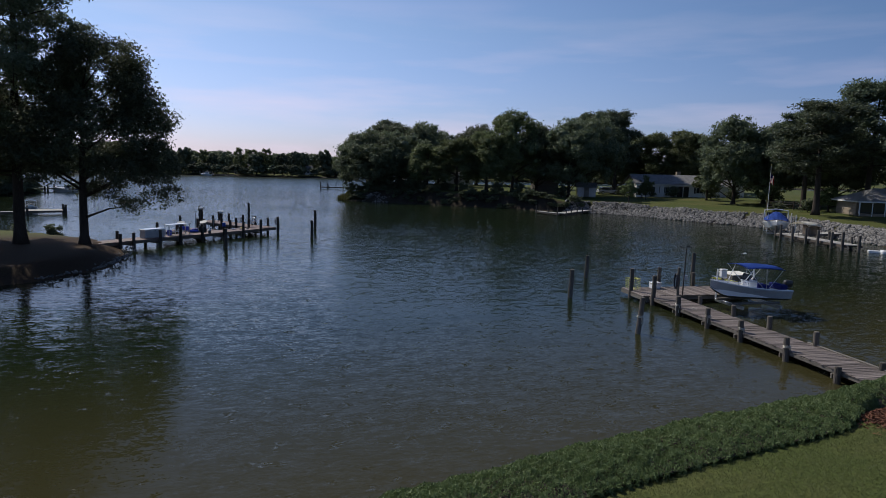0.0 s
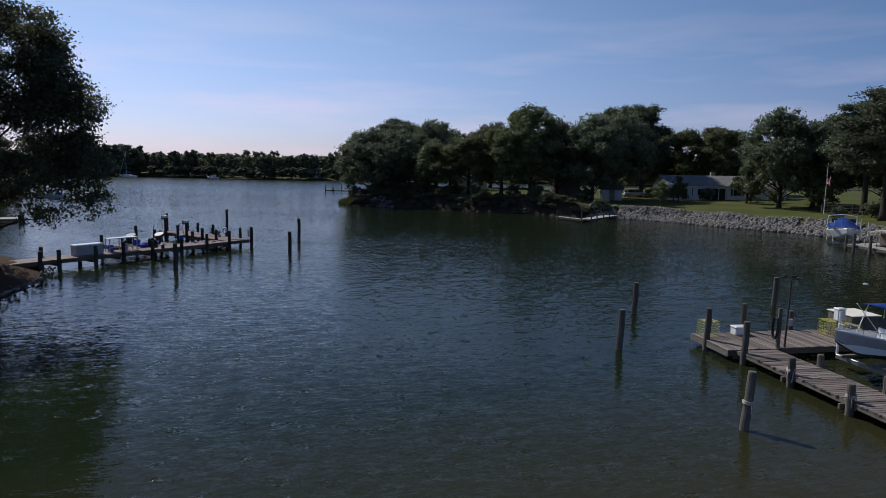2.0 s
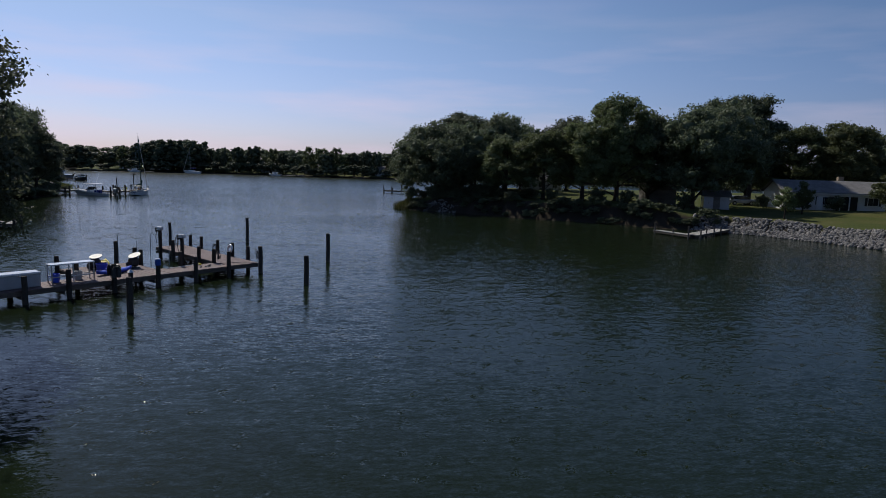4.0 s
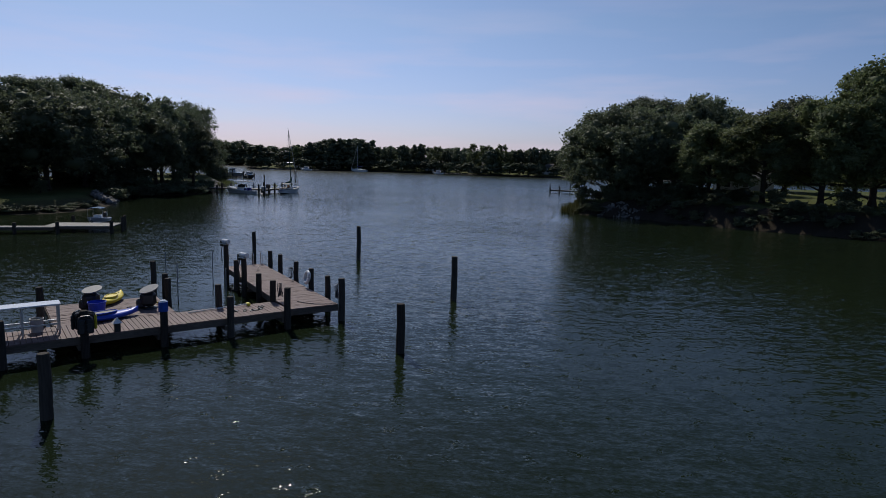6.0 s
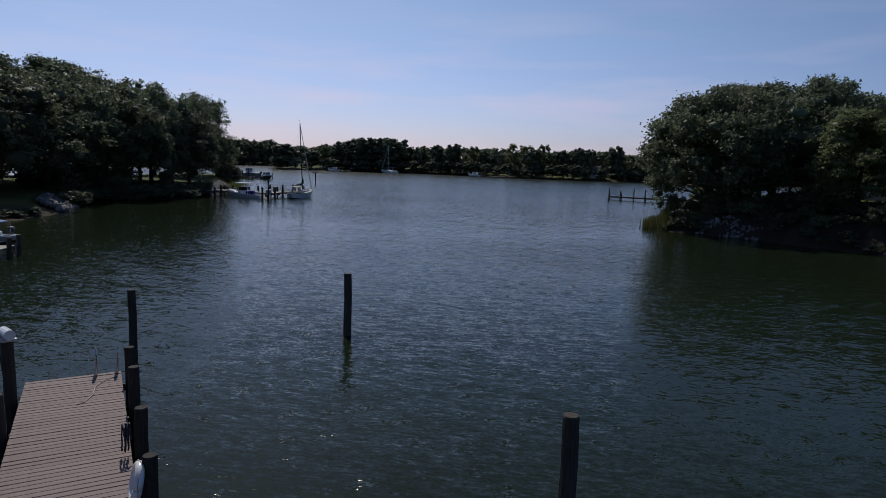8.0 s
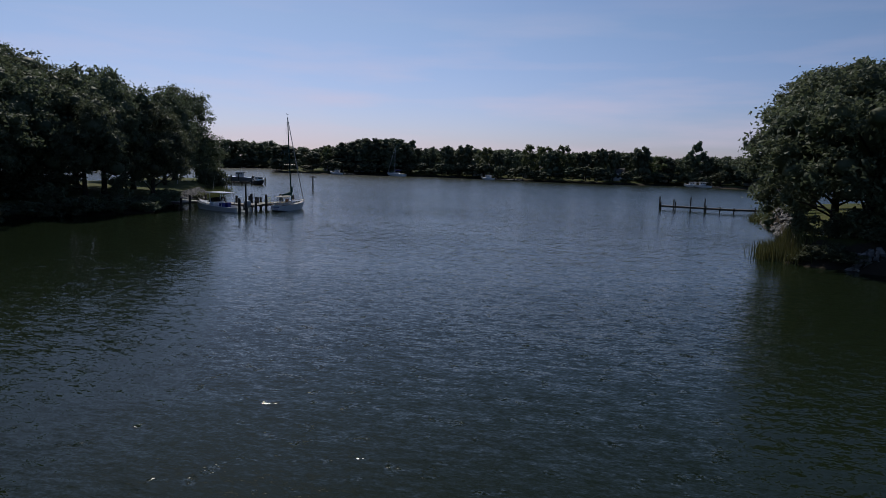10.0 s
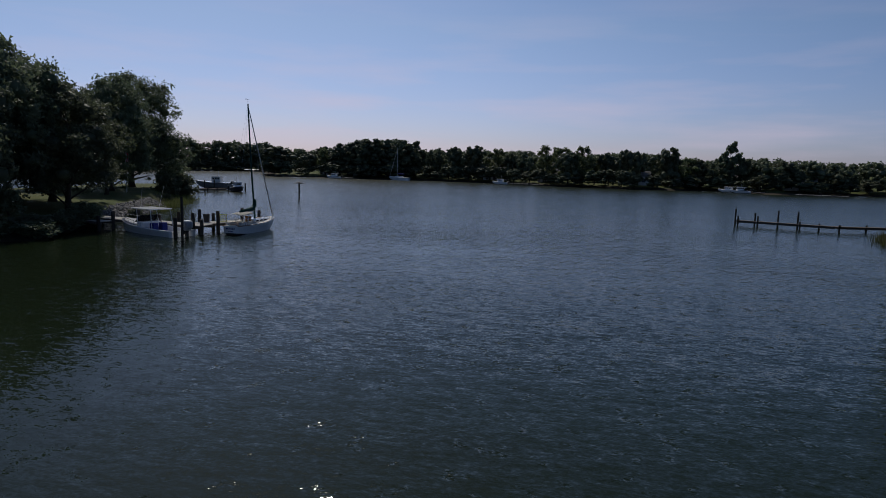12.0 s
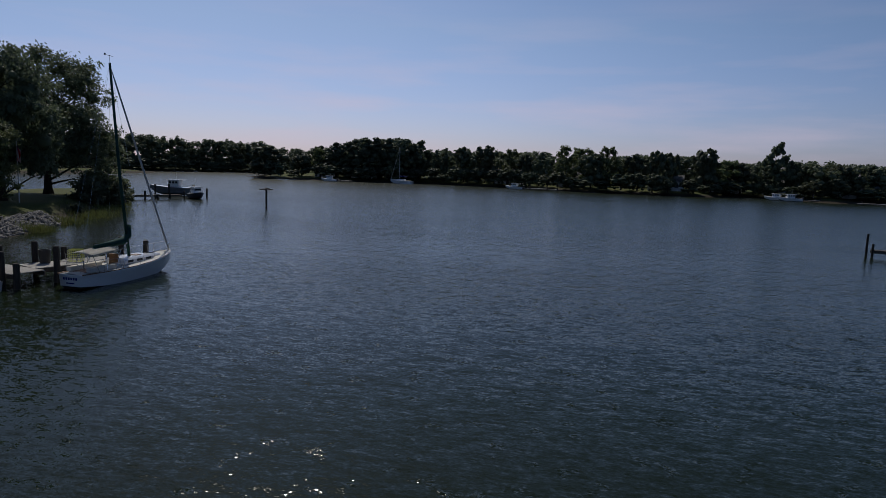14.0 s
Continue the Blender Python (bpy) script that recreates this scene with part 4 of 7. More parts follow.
# ---------------------------------------------------------------- bank planting, reeds, rocks
def hedge():
    """A thick mat of creeping juniper that spills over the bank."""
    outer = [(-8, 8.2), (0, 12.2), (2.4, 13.6), (5.3, 15.3), (8.8, 17.1), (12.9, 19.0), (14.9, 20.1), (20, 22.7)]
    inner = [(-6, 4.5), (-0.6, 8.6), (4.2, 11.4), (5.8, 12.3), (8.9, 13.9), (11.3, 15.0), (14.0, 17.8), (20, 20.8)]
    O, I = np.array(outer), np.array(inner)

    def skin(x, y, w):
        lump = 0.07 * np.sin(x * 3.1) * np.sin(y * 2.7) + 0.05 * np.sin(x * 6.3 + y * 4.7) + 0.03 * np.sin(x * 13.0 - y * 11.0)
        rise = np.sin(np.clip(w * 0.92 + 0.025, 0, 1) * math.pi) ** 0.6
        return 0.48 * rise + lump * np.clip(w * 6, 0.2, 1)

    rr = np.random.default_rng(41)
    n = 210000
    u, w = rr.random(n) * (len(outer) - 1), rr.random(n)
    i, k = u.astype(int), (u % 1)[:, None]
    o, q = O[i] * (1 - k) + O[i + 1] * k, I[i] * (1 - k) + I[i + 1] * k
    xy = q + (o - q) * (w + 0.02 * np.sin(u * 47) * (w < 0.25))[:, None]
    base = np.maximum(height(q[:, 0], q[:, 1]), 0.2) * (1 - w) + 0.05 * w
    p = np.column_stack([xy, base + skin(xy[:, 0], xy[:, 1], w) * (1 - np.where(w < 0.12, 1.0, 0.16) * rr.random(n) ** 2)])
    d = rr.normal(size=(n, 3)) * 0.75 + (0.1, 0.35, 0.55)
    d /= np.linalg.norm(d, axis=1)[:, None]
    s = np.cross(d, rr.normal(size=(n, 3)))
    s /= np.linalg.norm(s, axis=1)[:, None]
    ln = (0.026 + 0.04 * rr.random(n))[:, None]
    v = np.stack([p - d * ln * 0.5 - s * ln * 0.26, p - d * ln * 0.2 + s * ln * 0.3, p + d * ln], 1).reshape(-1, 3)
    ob = new("juniper_hedge", mesh_from("juniper_hedge", v, np.arange(3 * n).reshape(-1, 3), M_JUNIPER))
    tagged(ob, "thick green creeping juniper hedge along the bank", "hedge", kind="stuff")
    # woody core so that no bank shows through
    rows, ws = 60, np.linspace(0.02, 0.99, 14)
    verts = []
    for r in range(rows + 1):
        f = min(r / rows * (len(outer) - 1), len(outer) - 1.0001)
        j, g = int(f), f % 1
        oo, qq = O[j] * (1 - g) + O[j + 1] * g, I[j] * (1 - g) + I[j + 1] * g
        for w2 in ws:
            x, y = qq + (oo - qq) * w2
            z0 = max(zat(*qq), 0.2) * (1 - w2) + 0.05 * w2
            verts.append((x, y, z0 + float(skin(x, y, w2)) * 0.88 - 0.06))
    m = len(ws)
    fs = [(m * r + c, m * r + c + 1, m * r + m + c + 1, m * r + m + c) for r in range(rows) for c in range(m - 1)]
    core = new("juniper_core", mesh_from("juniper_core", np.array(verts), np.array(fs), M_BARK))
    core.parent = ob


hedge()


def grass():
    rr = np.random.default_rng(42)
    n = 190000
    x, y = 1 + rr.random(n) * 18, 6 + rr.random(n) * 11
    keep = y < 11.5 + (x - 4.2) * 0.49
    x, y = x[keep], y[keep]
    n = len(x)
    p = np.column_stack([x, y, height(x, y)])
    a = rr.random(n) * 2 * math.pi
    s = np.column_stack([np.cos(a), np.sin(a), 0 * a]) * 0.005
    tip = np.column_stack([rr.normal(size=n) * 0.03, rr.normal(size=n) * 0.03, 0.02 + 0.035 * rr.random(n)])
    v = np.stack([p - s, p + s, p + tip], 1).reshape(-1, 3)
    ob = new("grass", mesh_from("grass", v, np.arange(3 * n).reshape(-1, 3), M_GRASS))
    tagged(ob, "short mown green lawn grass behind the hedge", "grass", kind="stuff")


grass()


def reeds(name, spots, n, tall, seed):
    rr = np.random.default_rng(seed)
    c = np.array(spots)[rr.integers(0, len(spots), n)]
    x, y = c[:, 0] + rr.normal(size=n) * c[:, 2], c[:, 1] + rr.normal(size=n) * c[:, 2]
    z = np.maximum(height(x, y), -0.25)
    a = rr.random(n) * 2 * math.pi
    h = tall * (0.6 + 0.6 * rr.random(n))
    s = np.column_stack([np.cos(a), np.sin(a), 0 * a]) * 0.03
    p = np.column_stack([x, y, z])
    v = np.stack([p - s, p + s, p + np.column_stack([rr.normal(size=n) * 0.15, rr.normal(size=n) * 0.15, h])], 1).reshape(-1, 3)
    ob = new(name, mesh_from(name, v, np.arange(3 * n).reshape(-1, 3), M_REED))
    return tagged(ob, "tall yellow-green marsh reeds at the water's edge", "reeds", kind="stuff")


reeds("reeds", [(-18.6, 122.6, 0.5), (-18.8, 124, 0.5), (-18.5, 126, 0.6), (-17.6, 121.9, 0.5), (-19.2, 162, 0.7), (-19.2, 158, 0.7)], 2600, 1.1, 43)
reeds("reeds", [(-97.5, 150.5, 1.0), (-101, 154, 1.1), (-105, 158, 1.0), (-94, 146, 0.8), (-110, 162, 1.1), (-90, 141, 0.7)], 4200, 0.55, 44)


def rocks(line, n, across, rise, size, seed, label):
    """Loose stones heaped along a shore line; across: width up the bank."""
    rr = np.random.default_rng(seed)
    bm = bmesh.new()
    bmesh.ops.create_icosphere(bm, subdivisions=1, radius=1.0)
    bv = np.array([v.co[:] for v in bm.verts])
    bf = np.array([[v.index for v in f.verts] for f in bm.faces])
    bm.free()
    pts = np.array(line, float)
    seg = np.hypot(*np.diff(pts, axis=0).T)
    cum = np.concatenate([[0], np.cumsum(seg)])
    run = rr.random(n) * cum[-1]
    i = np.clip(np.searchsorted(cum, run, side="right") - 1, 0, len(seg) - 1)
    d = (pts[i + 1] - pts[i]) / seg[i][:, None]
    u = rr.random(n)
    xy = pts[i] + d * (run - cum[i])[:, None] + np.column_stack([-d[:, 1], d[:, 0]]) * (u * across - 0.4)[:, None]
    r = size * (0.55 + 0.7 * rr.random(n))
    z = np.maximum.reduce([np.full(n, -0.1), u * rise - 0.05, height(xy[:, 0], xy[:, 1]) - 0.02]) + 0.15 * r
    q = rr.normal(size=(n, 4))
    q /= np.linalg.norm(q, axis=1)[:, None]
    w, x, y, t = q.T
    turn = np.stack([1 - 2 * (y * y + t * t), 2 * (x * y - w * t), 2 * (x * t + w * y), 2 * (x * y + w * t), 1 - 2 * (x * x + t * t), 2 * (y * t - w * x),
                     2 * (x * t - w * y), 2 * (y * t + w * x), 1 - 2 * (x * x + y * y)], -1).reshape(n, 3, 3)
    shape = bv[None] * (1 + 0.22 * rr.normal(size=(n, *bv.shape))) * (1, 0.8, 0.62)
    vs = np.einsum("nij,nvj->nvi", turn, shape) * r[:, None, None] + np.column_stack([xy, z])[:, None]
    fs = bf[None] + len(bv) * np.arange(n)[:, None, None]
    ob = new("rock_revetment", mesh_from("rock_revetment", vs.reshape(-1, 3), fs.reshape(-1, 3), M_STONE_HEAP))
    return tagged(ob, label, "rocks", kind="stuff")


def stone_heap():
    m, n, l = nodes_of("heaped_stone")
    b = n["Principled BSDF"]
    geo = n.new("ShaderNodeNewGeometry")
    mix = n.new("ShaderNodeMixRGB")
    mix.inputs[1].default_value, mix.inputs[2].default_value = (0.11, 0.105, 0.10, 1), (0.33, 0.31, 0.285, 1)
    no = n.new("ShaderNodeTexNoise")
    no.inputs["Scale"].default_value, no.inputs["Detail"].default_value = 4.0, 5.0
    mu = n.new("ShaderNodeMixRGB")
    mu.blend_type = "MULTIPLY"
    mu.inputs[0].default_value = 0.6
    bu = n.new("ShaderNodeBump")
    bu.inputs["Strength"].default_value = 0.5
    l.new(geo.outputs["Random Per Island"], mix.inputs[0])
    l.new(geo.outputs["Position"], no.inputs["Vector"])
    l.new(mix.outputs[0], mu.inputs[1])
    l.new(no.outputs["Fac"], mu.inputs[2])
    l.new(mu.outputs[0], b.inputs["Base Color"])
    l.new(no.outputs["Fac"], bu.inputs["Height"])
    l.new(bu.outputs["Normal"], b.inputs["Normal"])
    b.inputs["Roughness"].default_value = 0.9
    return m


M_STONE_HEAP = stone_heap()
rocks([(46, 62), (45.5, 68), (45, 74), (43.5, 80), (40.5, 86), (36, 90.5), (31, 97.5), (27.5, 101.2), (24, 103.6), (20.5, 104.9)][::-1], 6300, 3.2, 1.4, 0.225, 51, "grey broken stone revetment along the lawn's edge")
rocks([(-25, 50), (-23.6, 48), (-21.8, 45), (-21.2, 42), (-20.8, 39), (-22, 35.5)], 170, 1.3, 0.4, 0.11, 56, "small dark stones and roots along the point's bank")
rocks([(-9.5, 118), (-12, 119.3), (-14.5, 120.2)][::-1], 230, 1.1, 0.45, 0.19, 52, "pale loose stones at the wooded point")
rocks([(-17.3, 139), (-18.3, 146), (-18.9, 153), (-18.9, 159)][::-1], 520, 2.0, 0.6, 0.26, 53, "pale stones along the sandy bank")
rocks([(-68.5, 96.8), (-73.5, 101.3)], 170, 2.4, 1.2, 0.36, 54, "grey stone revetment at the lawn's corner")
rocks([(-82, 128), (-86.5, 135), (-92, 142.5), (-95, 146)], 1500, 2.2, 1.0, 0.19, 55, "grey stone revetment below the lawn by the sailboat")


# ---------------------------------------------------------------- docks
PILES = {}


def pile(parent, x, y, top, r=0.14, material=None, foot=-1.4, lean=(0, 0), name="post"):
    """A round timber pile with a worn, slightly rounded top."""
    material = material or M_PILE
    key = (round(top, 2), r, material.name, foot)
    if key not in PILES:
        bm = bmesh.new()
        tube(bm, [(0, 0, foot), (0, 0, 0.3), (0.012, 0.008, top * 0.6), (0, 0, top - 0.03), (0, 0, top)], [r * 1.06, r * 1.03, r, r * 0.97, r * 0.86], 12)
        PILES[key] = finish("post", bm, material, False)
    ob = new(name, PILES[key])
    ob.parent = parent
    ob.matrix_basis = pose(x, y, 0, lean[0], lean[1], (x * 57 + y * 31) % 360)
    return ob


BOARDS = {}


def deck_run(parent, a, d, length, width, z, material, pitch=0.148, seed=0, thick=0.04, rough_lay=0.0, across=None):
    """Boards laid side by side from a along d; across: the side on which the run lies."""
    d = Vector((d[0], d[1], 0)).normalized()
    s = Vector(across) if across else Vector((-d.y, d.x, 0))
    rr = random.Random(seed)
    key = (round(width, 2), pitch, material.name)
    if key not in BOARDS:
        bm = bmesh.new()
        box(bm, 0, 0, -thick / 2, width, pitch - (0.02 if pitch > 0.149 else 0.012), thick, bevel=0.006)
        BOARDS[key] = finish("board", bm, material)
    turn = math.degrees(math.atan2(s.y, s.x))
    for k in range(int(length / pitch)):
        c = Vector((a[0], a[1], 0)) + d * (pitch * (k + 0.5)) + s * (width / 2 + rr.uniform(-1, 1) * rough_lay)
        ob = new("board", BOARDS[key])
        ob.parent = parent
        ob.matrix_basis = pose(c.x, c.y, z + rr.uniform(-1, 1) * 0.004 + rr.uniform(-1, 1) * rough_lay * 0.2, rr.uniform(-0.4, 0.4), rr.uniform(-0.3, 0.3), turn + rr.uniform(-0.3, 0.3))


def beam(parent, a, b, z, w, h, material, name="stringer", label=""):
    a, b = Vector((a[0], a[1], z)), Vector((b[0], b[1], z))
    d = b - a
    bm = bmesh.new()
    box(bm, 0, 0, 0, d.length, w, h, bevel=0.008)
    ob = part(name, bm, material, parent, label)
    ob.matrix_basis = pose(*((a + b) / 2), 0, 0, math.degrees(math.atan2(d.y, d.x)))
    return ob


# the brown L-shaped dock off the point
DZ = 0.65
C0 = Vector((-15.4, 62.3, 0))
DU = Vector((-0.52, -0.854, 0)).normalized()     # back to the shore
DV = Vector((-0.854, 0.52, 0)).normalized()      # across the walkway
DF = Vector((-0.81, 0.587, 0)).normalized()      # along the finger
DS = Vector((-0.587, -0.81, 0)).normalized()     # across the finger
dock = thing("dock", pose(0, 0, 0), "brown-boarded L-shaped dock on dark timber piles", "dock")


def on_walk(s, v):
    return C0 + DU * s + DV * v


def on_finger(s, v):
    return C0 + DF * s + DS * v


WALK_W, FING_W = 1.72, 1.95
deck_run(dock, on_walk(FING_W + 0.02, 0), DU, 16.9, WALK_W, DZ, M_BOARD, 0.148, 1, across=DV)
deck_run(dock, on_finger(0.0, 0), DF, 10.5, FING_W, DZ + 0.004, M_BOARD, 0.148, 2, across=DS)
deck_run(dock, on_walk(5.6, WALK_W + 0.02), DV, 3.4, 3.8, DZ, M_BOARD, 0.148, 3, across=DU)
for v in (0.03, WALK_W / 2, WALK_W - 0.03):
    beam(dock, on_walk(FING_W, v), on_walk(19.0, v), DZ - 0.15, 0.06, 0.22, M_TIMBER)
for v in (0.03, FING_W / 2, FING_W - 0.03):
    beam(dock, on_finger(0.02, v), on_finger(10.45, v), DZ - 0.15, 0.06, 0.22, M_TIMBER)
beam(dock, on_finger(0.03, 0), on_finger(0.03, FING_W), DZ - 0.15, 0.05, 0.22, M_TIMBER, "end_beam")
beam(dock, on_finger(10.45, 0), on_finger(10.45, FING_W), DZ - 0.15, 0.05, 0.22, M_TIMBER, "end_beam")
for v in (WALK_W + 0.06, WALK_W + 3.35):
    beam(dock, on_walk(5.8, v), on_walk(9.4, v), DZ - 0.15, 0.06, 0.22, M_TIMBER)
for s in (5.8, 9.4):
    beam(dock, on_walk(s, WALK_W + 0.05), on_walk(s, WALK_W + 3.38), DZ - 0.15, 0.06, 0.22, M_TIMBER, "end_beam")
for s in (2.3, 4.4, 6.6, 8.9, 11.1, 12.9, 15.1, 16.2):
    beam(dock, on_walk(s, -0.1), on_walk(s, WALK_W + 0.1), DZ - 0.34, 0.09, 0.16, M_TIMBER, "cross_beam")
for s in (1.7, 3.7, 5.6, 8.0, 10.2):
    beam(dock, on_finger(s, -0.1), on_finger(s, FING_W + 0.1), DZ - 0.34, 0.09, 0.16, M_TIMBER, "cross_beam")
pile(dock, *(C0 + Vector((0.12, 0.05, 0))).xy, 1.68, 0.13)
for s, top in ((2.15, 1.55), (4.25, 1.45), (6.45, 1.5), (8.75, 1.5), (10.9, 1.45), (12.8, 1.35), (15.1, 1.3), (16.2, 1.3)):
    pile(dock, *on_walk(s, -0.16).xy, top, 0.12)
for s, top in ((4.05, 1.5), (9.75, 1.45), (12.8, 1.3), (15.2, 1.3)):
    pile(dock, *on_walk(s, WALK_W + 0.16).xy, top, 0.12)
for s, v, top in ((5.34, 4.05, 1.5), (5.2, 5.1, 1.5), (9.55, 5.0, 1.4)):
    pile(dock, *on_walk(s, v).xy, top, 0.12)
for s, top in ((1.55, 1.5), (3.5, 1.5), (5.5, 1.5), (7.9, 1.5), (9.6, 1.45)):
    pile(dock, *on_finger(s, -0.17).xy, top, 0.115)
for s, top in ((1.5, 1.5), (3.5, 1.45), (5.9, 1.75), (7.3, 1.45), (9.3, 1.95)):
    pile(dock, *on_finger(s, FING_W + 0.17).xy, top, 0.12)


def mooring_post(x, y, top, r=0.14, lean=(0, 0), material=None, label="dark weathered timber mooring pile standing in the water"):
    bm = bmesh.new()
    tube(bm, [(0, 0, -1.4), (0, 0, 0.3), (0.015, 0.01, top * 0.6), (0, 0, top - 0.03), (0, 0, top)], [r * 1.06, r * 1.03, r, r * 0.97, r * 0.86], 12)
    return solid("mooring_post", bm, material or M_PILE, pose(x, y, 0, lean[0], lean[1], 0), label, "mooring post", "mooring posts")


mooring_post(-11.35, 59.6, 1.66)
mooring_post(-12.75, 67.9, 2.0)
mooring_post(-22.3, 75.8, 2.1, 0.13)
mooring_post(-16.55, 51.1, 1.62, 0.14)
mooring_post(-24.8, 62.1, 1.6, 0.12)
mooring_post(-26.15, 70.6, 2.0, 0.11)
mooring_post(8.22, 34.7, 1.58, 0.13, (0, 2), M_PILE_GREY, "grey weathered mooring pile standing in the water")
mooring_post(10.47, 41.1, 1.52, 0.13, (0, 2), M_PILE_GREY, "grey weathered mooring pile standing in the water")
mooring_post(9.75, 27.15, 1.62, 0.115, (-2, 5), M_PILE_GREY, "leaning grey mooring pile tied with a rope")
mooring_post(-67.2, 123.95, 3.2, 0.09)
mooring_post(18.45, 43.8, 1.5, 0.13, (0, 1), M_PILE_GREY, "grey weathered mooring pile standing in the water")

# the old grey dock by the hedge
RZ = 0.43
old_dock = thing("dock", pose(0, 0, 0), "weathered grey plank dock with a wide head", "dock")
RA = Vector((15.22, 18.42, 0))
RU = Vector((-0.215, 0.977, 0)).normalized()
RV = Vector((0.977, 0.215, 0)).normalized()


def on_old(s, v):
    return RA + RU * s + RV * v


OLD_W = 1.85
OLD_E = 0.26                  # near edge of the walkway
deck_run(old_dock, on_old(0, OLD_E), RU, 15.4, OLD_W - OLD_E, RZ, M_BOARD_GREY, 0.15, 11, rough_lay=0.03, across=RV)
deck_run(old_dock, on_old(15.42, -0.05), RV, 7.4, 2.35, RZ + 0.004, M_BOARD_GREY, 0.15, 12, rough_lay=0.03, across=RU)
for v in (OLD_E + 0.05, OLD_E / 2 + OLD_W / 2, OLD_W - 0.05):
    beam(old_dock, on_old(0, v), on_old(15.4, v), RZ - 0.115, 0.06, 0.13, M_TIMBER_GREY)
for s in (15.5, 16.6, 17.85):
    beam(old_dock, on_old(s, 0), on_old(s, 7.3), RZ - 0.15, 0.06, 0.2, M_TIMBER_GREY)
beam(old_dock, on_old(15.45, 0.0), on_old(17.9, 0.0), RZ - 0.15, 0.05, 0.22, M_TIMBER_GREY, "end_beam")
beam(old_dock, on_old(0, OLD_W + 0.02), on_old(6.0, OLD_W + 0.02), RZ + 0.03, 0.09, 0.06, M_TIMBER_GREY, "edge_rail")
for s, v, top in ((16.9, 0.03, 1.68), (15.0, 0.3, 1.6), (12.6, 0.28, 1.0), (10.2, 0.28, 0.95), (7.9, 0.28, 0.95), (5.2, 0.22, 0.95), (2.7, 0.15, 0.6)):
    pile(old_dock, *on_old(s, v).xy, top, 0.115, M_PILE_GREY, lean=(0, 1.5))
for s, top in ((13.2, 0.85), (10.6, 0.95), (8.2, 1.0), (5.6, 1.0), (2.6, 0.7)):
    pile(old_dock, *on_old(s, OLD_W + 0.02).xy, top, 0.11, M_PILE_GREY)
for v, top in ((2.4, 1.55), (4.6, 1.2), (7.2, 1.25)):
    pile(old_dock, *on_old(18.0, v).xy, top, 0.11, M_PILE_GREY)
for s in (3.0, 5.5, 8.2, 10.5, 12.9, 15.4):
    beam(old_dock, on_old(s, OLD_E - 0.08), on_old(s, OLD_W + 0.12), RZ - 0.26, 0.08, 0.16, M_TIMBER_GREY, "cross_beam")


def plain_dock(name, label, runs, z, piles, material=None, pile_material=None, r=0.13, pitch=0.16):
    """A dock that stays far off: each deck is one mesh of boards with real gaps."""
    material, pile_material = material or M_BOARD_PALE, pile_material or M_PILE
    top = thing(name, pose(0, 0, 0), label, "dock", "docks round the creek")
    for a, b, w in runs:
        a, b = Vector((*a, 0)), Vector((*b, 0))
        d = (b - a).normalized()
        L = (b - a).length
        bm = bmesh.new()
        for k in range(int(L / pitch)):
            box(bm, pitch * (k + 0.5), 0, z - 0.02, pitch - 0.015, w, 0.04)
        deck = tagged(part("deck", bm, material, top), kind="stuff")
        deck.matrix_basis = pose(a.x, a.y, 0, 0, 0, math.degrees(math.atan2(d.y, d.x)))
        s = Vector((-d.y, d.x, 0)) * (w / 2 - 0.05)
        for k in (-1, 1):
            beam(top, a + s * k, b + s * k, z - 0.15, 0.07, 0.2, M_TIMBER)
    for x, y, t in piles:
        pile(top, x, y, t, r, pile_material)
    return top


# dock of the cove
CU = Vector((0.82, 0.57, 0)).normalized()
ca = Vector((-45.4, 77.4, 0))
cove = [(ca - CU * 26).xy, (ca - CU * 4).xy]
plain_dock("dock", "pale grey plank dock with a wide end in the cove", [(cove[0], cove[1], 1.1), ((-50.4, 75.9), (-46.3, 78.7), 2.7)], 0.5,
           [(-45.2, 77.2, 0.95), (-47.0, 80.0, 1.1), (-48.2, 74.9, 0.9), (-50.6, 73.2, 0.85), (-54, 70.8, 0.85), (-57.5, 68.3, 0.85), (-51.0, 78.4, 1.0), (-46.0, 78.9, 1.1), (-61, 66, 0.85)])
# small dock under the wooded bank
plain_dock("dock", "small pale dock beneath the wooded bank", [((15.3, 99.0), (18.2, 94.6), 0.9), ((18.0, 94.9), (23.8, 103.6), 1.5)], 0.42,
           [(15.1, 98.6, 1.25), (17.6, 94.0, 1.35), (16.6, 96.6, 0.8), (19.0, 94.6, 1.0), (20.2, 97.0, 0.95), (21.4, 98.6, 0.95), (22.6, 100.3, 0.95), (24.8, 103.0, 0.9)], pile_material=M_PILE_GREY, r=0.08)
# dock with the boat lift on the east shore
plain_dock("dock", "grey plank dock with pale piles beside the stone bank", [((38.3, 70.2), (39.7, 59.6), 1.6), ((39.2, 69.9), (45.8, 72.4), 1.5)], 0.55,
           [(37.5, 69.0, 1.6), (37.7, 67.0, 1.65), (38.0, 65.0, 1.65), (38.2, 63.2, 1.6), (38.5, 61.4, 1.6), (38.7, 60.0, 1.75), (39.5, 58.8, 1.55), (40.4, 61.4, 1.2), (40.0, 64.4, 1.4), (39.6, 67.4, 1.3), (38.0, 71.0, 1.3)], pile_material=M_PILE_GREY)
